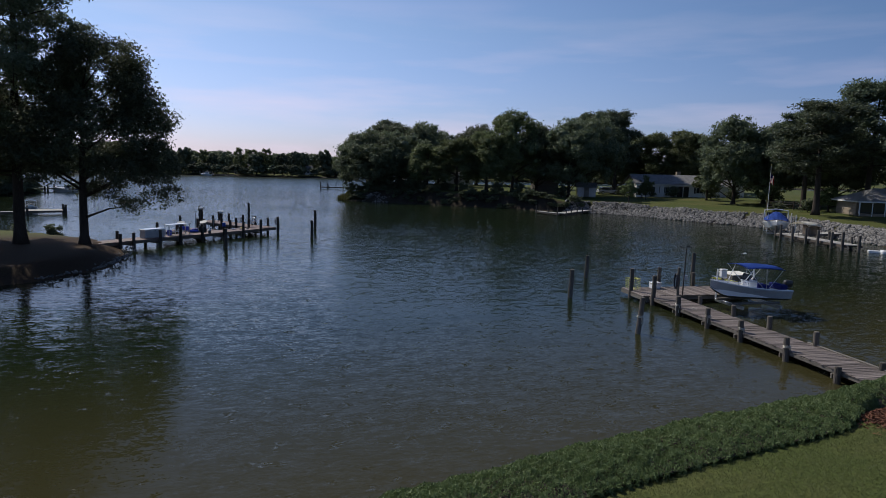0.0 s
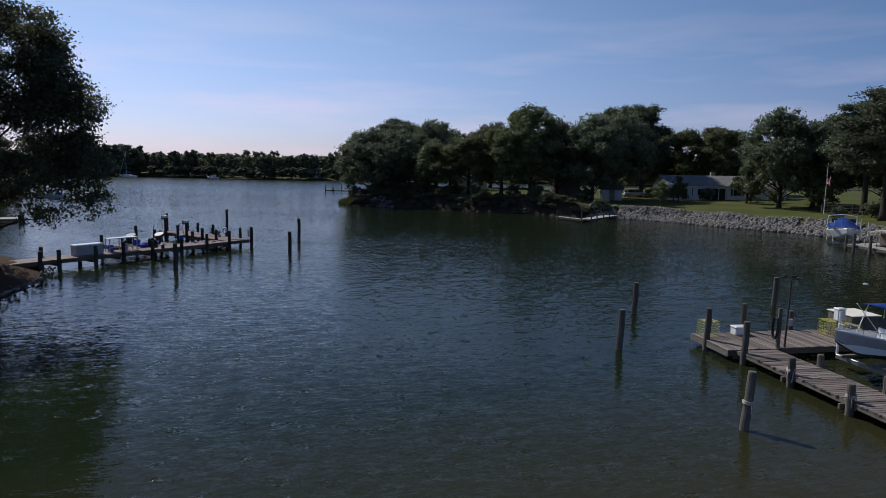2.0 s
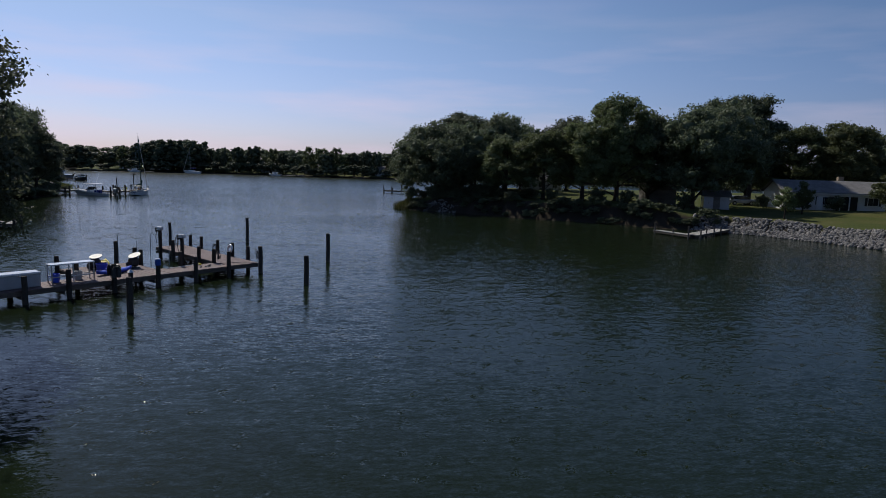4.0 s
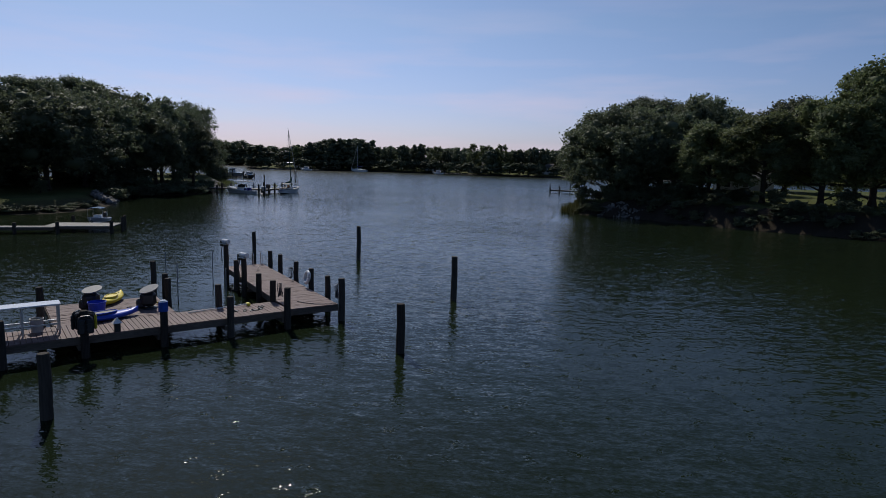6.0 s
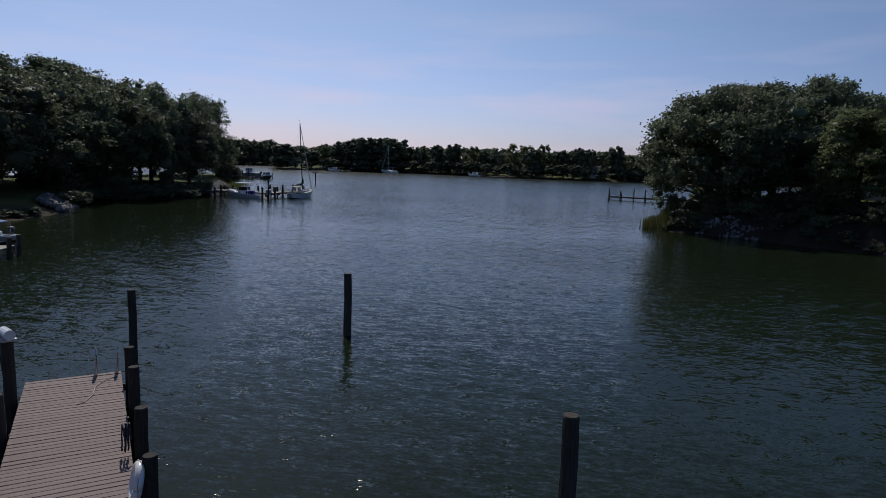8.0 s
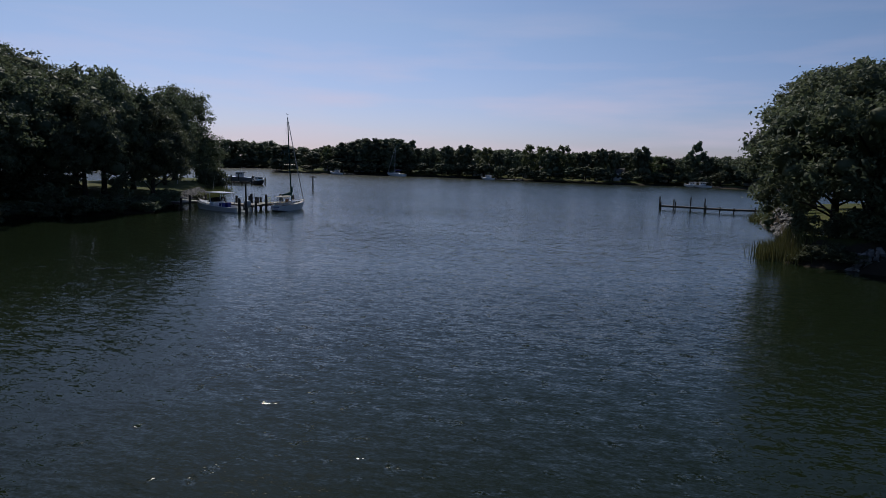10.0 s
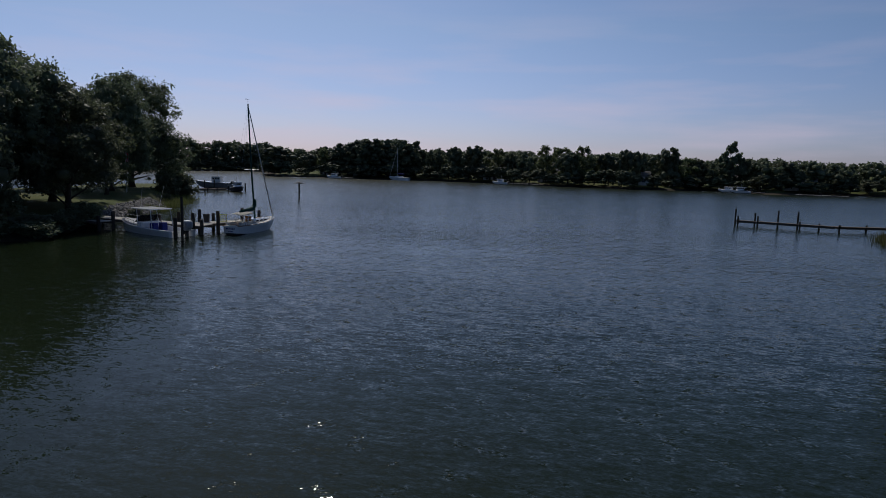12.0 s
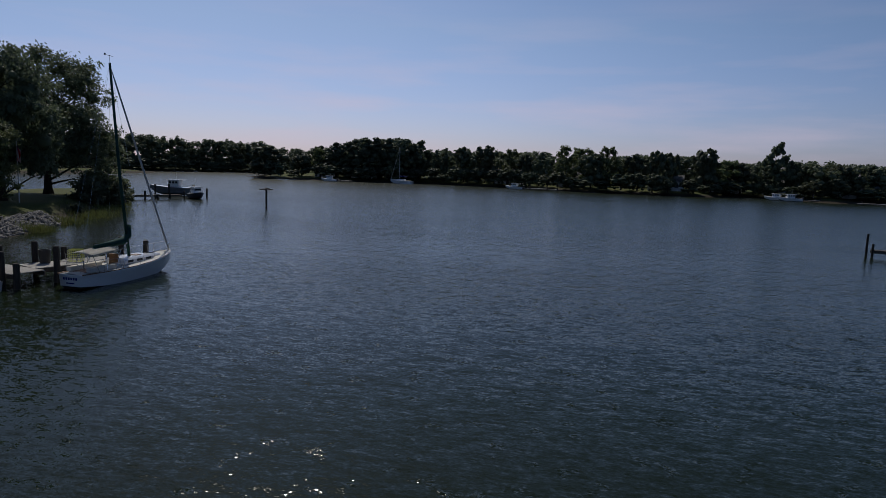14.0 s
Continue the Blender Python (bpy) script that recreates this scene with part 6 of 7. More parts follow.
def hardtop_boat():
    b = thing("fishing_boat", pose(-69.3, 125.9, -0.48, 0, 0, 176), "white fishing boat with hardtop moored beside a dock", "boat")
    L, B = 7.4, 2.4
    top, bot, ins = hull(L, B, 0.95, 0.45, 0.92, floor=0.5)
    part("hull", top, M_WHITE, b, "white topsides", True)
    part("bottom", bot, M_BOTTOM, b, "dark bottom", True)
    part("cockpit", ins, M_WHITE, b)
    bm = bmesh.new()
    sheet(bm, lambda u, v: (4.4 + 2.7 * u, (v - 0.5) * 2.2 * (1 - u ** 2.2) ** 0.75, 1.12 + 0.3 * u + 0.12 * math.cos((v - 0.5) * 3)), 8, 6)
    part("foredeck", bm, M_WHITE, b, "", True)
    bm = bmesh.new()
    box(bm, 4.1, 0, 1.15, 0.7, 1.7, 0.5, bevel=0.08)
    part("console", bm, M_WHITE, b)
    bm = bmesh.new()
    sheet(bm, lambda u, v: (4.55 - 0.55 * u, (v - 0.5) * (1.9 - 0.3 * u), 1.35 + 0.55 * u), 3, 6)
    part("windscreen", bm, M_GLASS, b)
    bm = bmesh.new()
    box(bm, 3.7, 0, 2.42, 2.6, 1.85, 0.09, bevel=0.04)
    ht = part("hardtop", bm, M_WHITE, b, "white hardtop")
    for x in (2.4, 4.1):
        for s in (-1, 1):
            bm = bmesh.new()
            rod(bm, (x, s * 0.95, 0.95), (x + 0.25, s * 0.85, 2.4), 0.028)
            part("top_post", bm, M_ALU, ht)
    for s in (-1, 1):
        bm = bmesh.new()
        rod(bm, (3.9, s * 0.8, 2.46), (3.4, s * 0.95, 4.2), 0.010)
        part("antenna", bm, M_FLAGWHITE, ht)
    for s in (-0.4, 0.4):
        bm = bmesh.new()
        box(bm, 2.9, s, 0.95, 0.5, 0.5, 0.8, bevel=0.06)
        part("seat", bm, M_NAVY, b, "dark helm seat")
    bow_rail(b, L, 0.98, 0.45, B, 0.6, 0.97, 0.35)
    outboard(b, -0.1, 0.85, 1.35, M_GREY_PLASTIC)


hardtop_boat()


def small_boat(name, label, at, turn, L, B, hull_mat, z=-0.2, cabin=None, canopy=None, depth=0.7):
    b = thing(name, pose(at[0], at[1], z, 0, 0, turn), label, "boat")
    top, bot, ins = hull(L, B, depth, 0.12 * depth + 0.25, 0.9, cabin is None)
    part("hull", top, hull_mat, b, "", True)
    part("bottom", bot, M_BOTTOM, b, "", True)
    part("deck" if cabin else "cockpit", ins, M_WHITE, b)
    if cabin:
        x0, ln, h = cabin
        bm = bmesh.new()
        box(bm, x0, 0, depth + h / 2 + 0.15, ln, B * 0.62, h, bevel=0.08)
        c = part("cabin", bm, M_WHITE, b, "white cabin")
        for s in (-1, 1):
            for k in range(3):
                bm = bmesh.new()
                box(bm, x0 + (k - 1) * ln * 0.29, s * B * 0.31, depth + h * 0.72 + 0.1, ln * 0.22, 0.03, h * 0.34, bevel=0.01)
                part("cabin_window", bm, M_GLASS, c)
        bm = bmesh.new()
        box(bm, x0 + ln / 2, 0, depth + h * 0.72 + 0.1, 0.03, B * 0.5, h * 0.34, bevel=0.01)
        part("windscreen", bm, M_GLASS, c)
        bm = bmesh.new()
        box(bm, x0 - ln * 0.15, 0, depth + h + 0.2, ln * 1.45, B * 0.7, 0.07, bevel=0.03)
        part("roof", bm, M_WHITE, c)
        bm = bmesh.new()
        rod(bm, (x0 - 0.3, 0, depth + h + 0.2), (x0 - 0.3, 0, depth + h + 1.5), 0.02)
        part("antenna", bm, M_ALU, c)
    else:
        bm = bmesh.new()
        box(bm, L * 0.45, 0, 0.55, 0.5, 0.6, 0.6, bevel=0.05)
        part("console", bm, M_WHITE, b)
        for x in (0.25, 0.65):
            bm = bmesh.new()
            box(bm, L * x, 0, 0.42, 0.3, B * 0.75, 0.06, bevel=0.02)
            part("thwart", bm, M_GREY_PLASTIC, b)
    if canopy:
        bm = bmesh.new()
        sheet(bm, lambda u, v: (L * 0.25 + L * 0.42 * u, (v - 0.5) * B * 0.85, depth + 1.05 - 0.12 * (2 * v - 1) ** 2 - 0.05 * (2 * u - 1) ** 2), 6, 6)
        part("canopy", bm, canopy, b, "canvas canopy", True)
        for sx in (0.27, 0.65):
            for s in (-1, 1):
                bm = bmesh.new()
                rod(bm, (L * sx, s * B * 0.42, depth), (L * sx, s * B * 0.4, depth + 0.95), 0.016)
                part("canopy_pole", bm, M_ALU, b)
    outboard(b, -0.05, depth - 0.12, 0.85)
    return b


small_boat("runabout", "pale runabout with a light blue canopy beside the cove dock", (-52.9, 82.9), 302, 3.2, 1.45, M_HULL_GREY, -0.1, None, M_PALEBLUE, depth=0.5)
small_boat("skiff", "low white skiff lying under the wooded bank", (-80.5, 123.6), 170, 4.0, 1.5, M_HULL_GREY, -0.2)
small_boat("workboat", "grey workboat with a small wheelhouse behind the dock", (-120.8, 183.1), 206, 6.6, 2.3, M_WORK_GREY, 0.08, (2.6, 1.7, 1.0), depth=1.15)
small_boat("cabin_boat", "small cabin boat with dark hull and white top", (-116.6, 179.4), 335, 4.3, 1.8, M_BOTTOM, -0.1, (2.0, 1.7, 0.8), depth=0.8)
for k, (x, y, t) in enumerate([(-101, 279.5, 170), (-36, 289.5, 160), (-33, 290, 200), (-157, 270, 185)]):
    small_boat("motor_boat", "small white motor boat moored on the far shore", (x, y), t, 5.5, 2.0, M_WHITE, -0.15, (2.6, 1.8, 0.8), depth=0.8)


def far_sailboat():
    b = thing("sailboat", pose(-136, 279, -0.3, 0, 0, 175), "white sailboat with bare mast anchored off the far shore", "sailboat")
    top, bot, deck = hull(8.0, 2.6, 1.2, 0.35, 0.65, False, full=2.0)
    part("hull", top, M_WHITE, b, "", True)
    part("bottom", bot, M_BOTTOM, b, "", True)
    part("deck", deck, M_OFFWHITE, b)
    bm = bmesh.new()
    box(bm, 4.0, 0, 1.42, 2.8, 1.3, 0.4, bevel=0.1)
    part("cabin", bm, M_WHITE, b)
    bm = bmesh.new()
    rod(bm, (4.7, 0, 1.4), (4.7, 0, 11.2), 0.09, 0.06)
    part("mast", bm, M_ALU, b)
    bm = bmesh.new()
    rod(bm, (7.8, 0, 1.6), (4.75, 0, 10.9), 0.07, 0.04)
    part("furled_jib", bm, M_OFFWHITE, b)
    bm = bmesh.new()
    tube(bm, [(4.6, 0, 2.5), (3, 0, 2.5), (1.8, 0, 2.4)], [0.16, 0.16, 0.1], 8)
    part("boom", bm, M_NAVY, b, "boom with dark sail cover")


far_sailboat()


# ---------------------------------------------------------------- things on the brown dock
def spot(p, z=DZ, turn=0.0):
    return pose(p.x, p.y, z, 0, 0, turn)


WALK_TURN = math.degrees(math.atan2(DU.y, DU.x))
FING_TURN = math.degrees(math.atan2(DF.y, DF.x))


def kayak(m, L, B, material, label):
    k = thing("kayak", m, label, "kayak", "kayaks on the dock")
    top, ins, rim = bmesh.new(), bmesh.new(), bmesh.new()
    rows = []
    n = 18
    for i in range(n + 1):
        u = i / n
        w = B / 2 * max(0.03, math.sin(math.pi * u) ** 0.6)
        rise = 0.09 * (2 * u - 1) ** 4
        rows.append([top.verts.new((L * (u - 0.5), w * math.cos(a), 0.15 + rise + (0.11 if math.sin(a) > 0 else 0.15) * math.sin(a) * (1 - 0.3 * abs(2 * u - 1)))) for a in (2 * math.pi * q / 12 for q in range(12))])
    for a, b in zip(rows, rows[1:]):
        for q in range(12):
            top.faces.new((a[q], b[q], b[(q + 1) % 12], a[(q + 1) % 12]))
    top.faces.new(rows[0])
    top.faces.new(rows[-1][::-1])
    part("hull", top, material, k, "", True)
    bmesh.ops.create_cone(ins, cap_ends=True, segments=20, radius1=1, radius2=1, depth=0.06, matrix=Matrix.Translation((-0.1, 0, 0.25)) @ Matrix.Diagonal((L * 0.2, B * 0.32, 1, 1)))
    part("cockpit", ins, M_BLACK if material is M_BLUE_PLASTIC else M_YELLOW, k, "moulded seat well")
    tube(rim, [(-0.1 + L * 0.205 * math.cos(a), B * 0.33 * math.sin(a), 0.285) for a in (2 * math.pi * q / 20 for q in range(21))], 0.022, 6)
    part("coaming", rim, material, k)
    for x in (-L * 0.38, L * 0.36):
        bm = bmesh.new()
        box(bm, x, 0, 0.31, 0.16, 0.03, 0.03, bevel=0.01)
        part("handle", bm, M_BLACK, k)
    return k


kayak(pose(-21.05, 56.55, DZ, 0, 0, 74), 2.2, 0.66, M_BLUE_PLASTIC, "bright blue kayak lying on the dock platform")
kayak(pose(-23.07, 58.5, DZ, 0, 0, 120), 1.9, 0.6, M_YELLOW, "small yellow kayak on the dock platform")


def tub(m, label, material, r=0.26, h=0.36):
    t = thing("tub", m, label, "tub")
    bm = bmesh.new()
    bmesh.ops.create_cone(bm, cap_ends=False, segments=20, radius1=r * 0.85, radius2=r, depth=h, matrix=pose(0, 0, h / 2))
    bmesh.ops.create_cone(bm, cap_ends=True, segments=20, radius1=r * 0.84, radius2=r * 0.84, depth=0.02, matrix=pose(0, 0, 0.02))
    part("body", bm, material, t)
    bm = bmesh.new()
    tube(bm, [(r * math.cos(a), r * math.sin(a), h) for a in (2 * math.pi * q / 20 for q in range(21))], 0.018, 6)
    part("rim", bm, material, t)
    return t


tub(spot(on_walk(7.95, 3.15)), "blue plastic tub between the kayaks", M_BLUE_PLASTIC, 0.3, 0.38)
tub(spot(on_walk(11.0, 1.2)), "blue plastic bucket under the work table", M_BLUE_PLASTIC, 0.2, 0.42)
tub(spot(on_walk(9.9, 1.3)), "grey plastic bucket under the work table", M_GREY_PLASTIC, 0.19, 0.42)


def pedestal_table(p, tilt, turn):
    t = thing("pedestal_table", spot(p, DZ, turn), "grey oval dock table on a dark pedestal", "table", "dock tables")
    bm = bmesh.new()
    bmesh.ops.create_cone(bm, cap_ends=True, segments=28, radius1=0.94, radius2=1.0, depth=0.05, matrix=pose(0, 0, 0.72, tilt[0], tilt[1]) @ Matrix.Diagonal((0.34, 0.27, 1, 1)))
    part("tabletop", bm, M_WORK_GREY, t, "pale grey oval top")
    bm = bmesh.new()
    rod(bm, (0, 0, 0), (0, 0, 0.68), 0.07, 0.05, 10)
    box(bm, -0.05, 0, 0.36, 0.56, 0.40, 0.54, bevel=0.12)
    box(bm, -0.30, 0.04, 0.2, 0.30, 0.30, 0.36, bevel=0.08)
    part("pedestal", bm, M_BLACK, t)
    bm = bmesh.new()
    bmesh.ops.create_cone(bm, cap_ends=True, segments=20, radius1=0.3, radius2=0.25, depth=0.06, matrix=pose(0, 0, 0.03))
    part("base", bm, M_BLACK, t)


pedestal_table(on_walk(6.25, 2.9), (16, -18), 49)
pedestal_table(on_walk(8.0, 3.75), (16, -10), 49)


def work_table():
    t = thing("work_table", spot(on_walk(10.3, 1.1), DZ, WALK_TURN), "white-topped aluminium fish cleaning table", "table")
    bm = bmesh.new()
    box(bm, 0, 0, 0.92, 2.1, 0.62, 0.05, bevel=0.012)
    part("tabletop", bm, M_WHITE, t, "white top")
    for sx in (-1, 0, 1):
        for sy in (-1, 1):
            bm = bmesh.new()
            box(bm, sx * 0.98, sy * 0.27, 0.45, 0.05, 0.05, 0.9)
            part("leg", bm, M_ALU, t)
    for sy in (-1, 1):
        bm = bmesh.new()
        box(bm, 0, sy * 0.27, 0.3, 2.0, 0.04, 0.05)
        part("stretcher", bm, M_ALU, t)


work_table()


def dock_box(m, L, W, H, label, body=None):
    t = thing("dock_box", m, label, "dock box")
    bm = bmesh.new()
    box(bm, 0, 0, H * 0.42, L, W, H * 0.84, bevel=0.03)
    part("body", bm, body or M_GREY_PLASTIC, t)
    bm = bmesh.new()
    box(bm, 0, 0, H * 0.92, L + 0.06, W + 0.06, H * 0.16, bevel=0.04)
    lid = part("lid", bm, M_WHITE, t, "white lid")
    bm = bmesh.new()
    box(bm, 0, W / 2 + 0.04, H * 0.84, 0.1, 0.03, 0.08, bevel=0.008)
    part("latch", bm, M_STEEL, lid)
    return t


dock_box(spot(on_walk(12.75, 0.95), DZ, WALK_TURN), 1.8, 0.72, 0.72, "long grey dock box with a white lid")


def lift_motor(s, v, top):
    p = on_finger(s, v)
    t = thing("lift_motor", pose(p.x, p.y, top, 0, 0, FING_TURN + 20), "white boat lift motor on top of a dock post", "motor", "boat lift motors")
    bm = bmesh.new()
    rod(bm, (-0.24, 0, 0.14), (0.2, 0, 0.14), 0.11, n=14)
    part("casing", bm, M_WHITE, t, "white motor casing")
    bm = bmesh.new()
    box(bm, 0.02, 0.0, 0.02, 0.44, 0.3, 0.05, bevel=0.01)
    part("base", bm, M_ALU, t)
    bm = bmesh.new()
    box(bm, 0.3, 0, 0.02, 0.18, 0.2, 0.3, bevel=0.03)
    part("gearbox", bm, M_BLACK, t)
    bm = bmesh.new()
    tube(bm, [(0.3, 0, -0.1), (0.34, 0.05, -0.5), (0.3, 0.02, -0.9)], 0.02, 6)
    part("cable", bm, M_BLACK, t)


lift_motor(5.9, FING_W + 0.17, 1.75)
lift_motor(9.3, FING_W + 0.17, 1.95)


def lift_poles():
    for s, v, h in ((9.3, 4.9, 1.75), (6.1, 4.9, 1.7), (9.4, 2.75, 1.7), (6.2, 2.85, 1.3)):
        p = on_finger(s, v)
        bm = bmesh.new()
        rod(bm, (0, 0, -1.2), (0, 0, h), 0.022, n=8)
        solid("guide_pole", bm, M_GREY_PLASTIC, pose(p.x, p.y, 0), "thin aluminium guide pole of a sunken lift", "pole", "lift guide poles")
    t = thing("boat_lift", pose(0, 0, 0), "sunken boat lift with pale aluminium bunks", "boat lift")
    for s in (6.15, 9.4):
        beam(t, on_finger(s, FING_W + 0.3), on_finger(s, 5.4), -0.16, 0.06, 0.08, M_ALU, "cross_beam")
    for v in (3.4, 4.5):
        beam(t, on_finger(6.6, v), on_finger(9.0, v), -0.06, 0.1, 0.1, M_TIMBER_GREY, "bunk")


lift_poles()


def life_ring():
    p = on_finger(3.5, 0.02)
    t = thing("life_ring", pose(p.x, p.y, 1.12, 78, 0, FING_TURN + 180), "white life ring hung on a dock post", "life ring")
    bm = bmesh.new()
    tube(bm, [(0.24 * math.cos(a), 0.24 * math.sin(a), 0) for a in (2 * math.pi * q / 24 for q in range(25))], 0.07, 10)
    part("ring", bm, M_WHITE, t, "", True)
    bm = bmesh.new()
    tube(bm, [(0.31 * math.cos(a), 0.31 * math.sin(a), 0.02 * math.sin(4 * a)) for a in (2 * math.pi * q / 24 for q in range(25))], 0.008, 5)
    part("rope", bm, M_ROPE, t)


life_ring()


def coil(p, z, r, material, label, turns=4, turn=0.0, name="coiled_hose"):
    bm = bmesh.new()
    pts = []
    rr = random.Random(int(p.x * 100) + int(z * 10))
    for k in range(turns * 14):
        a = 2 * math.pi * k / 14
        e = r * (0.85 + 0.25 * rr.random())
        pts.append((0.05 * k / 14 + 0.02 * rr.random(), e * 0.55 * math.cos(a), e * math.sin(a)))
    tube(bm, pts, 0.014, 6)
    return solid(name, bm, material, pose(p.x, p.y, z, 0, 0, turn), label, "hose" if "hose" in name else "rope")


coil(on_finger(1.5, FING_W + 0.0), 1.12, 0.27, M_ROPE_DARK, "dark coiled hose hanging on a dock post", 4, FING_TURN + 250)
coil(on_finger(5.5, 0.0), 1.0, 0.25, M_ROPE_DARK, "dark coiled line hanging on a dock post", 3, FING_TURN + 90, "coiled_line")
coil(on_walk(0.1, 0.12), 1.15, 0.28, M_ROPE_DARK, "dark coiled line hanging on the corner post", 3, 30, "coiled_line")
coil(on_walk(8.65, -0.02), 1.1, 0.3, M_ROPE_DARK, "dark coiled line hanging on a dock post", 4, WALK_TURN, "coiled_line")


def loose_hose():
    bm = bmesh.new()
    pts = [on_finger(*q) for q in ((1.05, 1.3), (0.92, 1.22), (0.75, 1.15), (0.5, 0.95), (0.33, 0.8), (0.22, 0.6), (0.12, 0.42), (0.1, 0.28), (0.2, 0.15), (0.1, 0.05))]
    tube(bm, [(p.x, p.y, DZ + 0.022) for p in pts], 0.014, 6)
    solid("garden_hose", bm, M_ROPE_DARK, pose(0, 0, 0), "dark hose lying loosely on the boards", "hose")
    bm = bmesh.new()
    pts = [on_finger(*q) for q in ((8.4, 0.9), (8.5, 0.75), (8.9, 0.6), (9.4, 0.55), (9.8, 0.35), (10.0, 0.1))]
    tube(bm, [(p.x, p.y, DZ + 0.02) for p in pts], 0.009, 6)
    solid("mooring_line", bm, M_ROPE, pose(0, 0, 0), "thin pale mooring line lying on the boards", "rope")


loose_hose()


def ladder():
    p = on_finger(10.52, 0.3)
    t = thing("swim_ladder", pose(p.x, p.y, 0, 0, 0, FING_TURN), "stainless swim ladder at the dock's end", "ladder")
    for y in (-0.22, 0.22):
        bm = bmesh.new()
        tube(bm, [(-0.3, y, DZ + 0.02), (-0.3, y, DZ + 0.52), (-0.22, y, DZ + 0.62), (-0.05, y, DZ + 0.6), (0.03, y, DZ + 0.45), (0.03, y, -0.6)], 0.022, 8)
        part("rail", bm, M_STEEL, t)
    for z in (0.45, 0.15, -0.15):
        bm = bmesh.new()
        box(bm, 0.03, 0, z, 0.07, 0.42, 0.03)
        part("rung", bm, M_STEEL, t)


ladder()


def sandal(p, turn, material):
    t = thing("sandal", spot(p, DZ + 0.004, turn), "dark sandal lying on the dock boards", "sandal", "sandals on the dock")
    bm = bmesh.new()
    box(bm, 0, 0, 0.012, 0.27, 0.10, 0.024, bevel=0.01)
    ball(bm, (0.1, 0, 0.012), 0.06, 0.055, 0.014, 1)
    part("sole", bm, material, t)
    bm = bmesh.new()
    tube(bm, [(0.02, -0.05, 0.02), (0.05, -0.02, 0.065), (0.08, 0.0, 0.06), (0.05, 0.02, 0.065), (0.02, 0.05, 0.02)], 0.014, 6)
    part("strap", bm, M_BLACK, t)


for (s, v), a in zip(((3.77, 0.8), (3.44, 0.72), (3.16, 0.6), (2.9, 0.68), (2.66, 1.02), (2.82, 0.95)), (20, 60, 5, 25, 40, 70)):
    sandal(on_walk(s, v), WALK_TURN + a, M_BLACK)


def deck_brush():
    a, b = on_walk(5.3, 1.35), on_walk(3.05, 1.5)
    t = thing("deck_brush", pose(0, 0, 0), "long white-handled deck brush with yellow bristles", "brush")
    bm = bmesh.new()
    rod(bm, (a.x, a.y, DZ + 0.03), (b.x, b.y, DZ + 0.07), 0.022)
    part("handle", bm, M_FLAGWHITE, t, "white handle")
    bm = bmesh.new()
    box(bm, b.x, b.y, DZ + 0.06, 0.12, 0.24, 0.11, WALK_TURN, bevel=0.02)
    part("bristles", bm, M_YELLOW, t, "yellow bristle head")


deck_brush()


def dock_light():
    t = thing("dock_light", spot(on_walk(7.8, 0.1), DZ, WALK_TURN), "small dark dock light with a pitched white cap", "light")
    bm = bmesh.new()
    box(bm, 0, 0, 0.14, 0.18, 0.18, 0.28, bevel=0.01)
    part("body", bm, M_BLACK, t)
    bm = bmesh.new()
    bmesh.ops.create_cone(bm, cap_ends=True, segments=4, radius1=0.2, radius2=0.03, depth=0.16, matrix=pose(0, 0, 0.36, 0, 0, 45))
    part("cap", bm, M_WHITE, t, "white cap")
    p = on_walk(6.45, -0.16)
    t = thing("pile_cap", pose(p.x, p.y, 1.5), "blue cap with a white top on a dock post", "cap")
    bm = bmesh.new()
    rod(bm, (0, 0, -0.30), (0, 0, 0.02), 0.155, 0.145, 14)
    part("sleeve", bm, M_BLUE, t, "blue sleeve")
    bm = bmesh.new()
    rod(bm, (0, 0, 0.02), (0, 0, 0.07), 0.135, 0.09, 14)
    part("top", bm, M_WHITE, t, "white top")


dock_light()


def life_vest(m, label, panel):
    """A padded vest hung on a post: two front panels, a back and a collar."""
    t = thing("life_vest", m, label, "life vest", "life vests on the dock post")
    for y in (-0.12, 0.12):
        bm = bmesh.new()
        box(bm, 0.05, y, -0.25, 0.09, 0.21, 0.46, bevel=0.035)
        part("front_panel", bm, panel, t)
    bm = bmesh.new()
    box(bm, -0.05, 0, -0.22, 0.08, 0.44, 0.52, bevel=0.035)
    part("back_panel", bm, M_BLACK, t)
    bm = bmesh.new()
    tube(bm, [(0.04, -0.16, -0.03), (0.0, -0.12, 0.05), (0.0, 0.12, 0.05), (0.04, 0.16, -0.03)], 0.04, 8)
    part("collar", bm, M_BLACK, t)
    for z in (-0.18, -0.34):
        bm = bmesh.new()
        box(bm, 0.1, 0, z, 0.02, 0.40, 0.035, bevel=0.006)
        part("strap", bm, M_BLACK, t)


vp = on_walk(8.75, -0.16)
for turn, z, panel, label in ((210, 1.42, M_BLACK, "black life vest hung on a dock post"), (95, 1.36, M_YELLOW, "black and yellow life vest hung on a dock post"), (330, 1.30, M_BLACK, "black life vest hung on a dock post")):
    d = Vector((math.cos(radians(turn)), math.sin(radians(turn)), 0)) * 0.21
    life_vest(pose(vp.x + d.x, vp.y + d.y, z, 0, 0, turn), label, panel)
bm = bmesh.new()
ball(bm, (0, 0, 0.1), 0.17, 0.12, 0.1, 2)
rod(bm, (0.12, 0, 0.12), (0.26, 0.02, 0.06), 0.03, 0.02)
solid("net_float", bm, M_YELLOW, spot(on_walk(6.1, 3.45), DZ + 0.004, 30), "small yellow net float on the dock platform", "float", smooth=True)

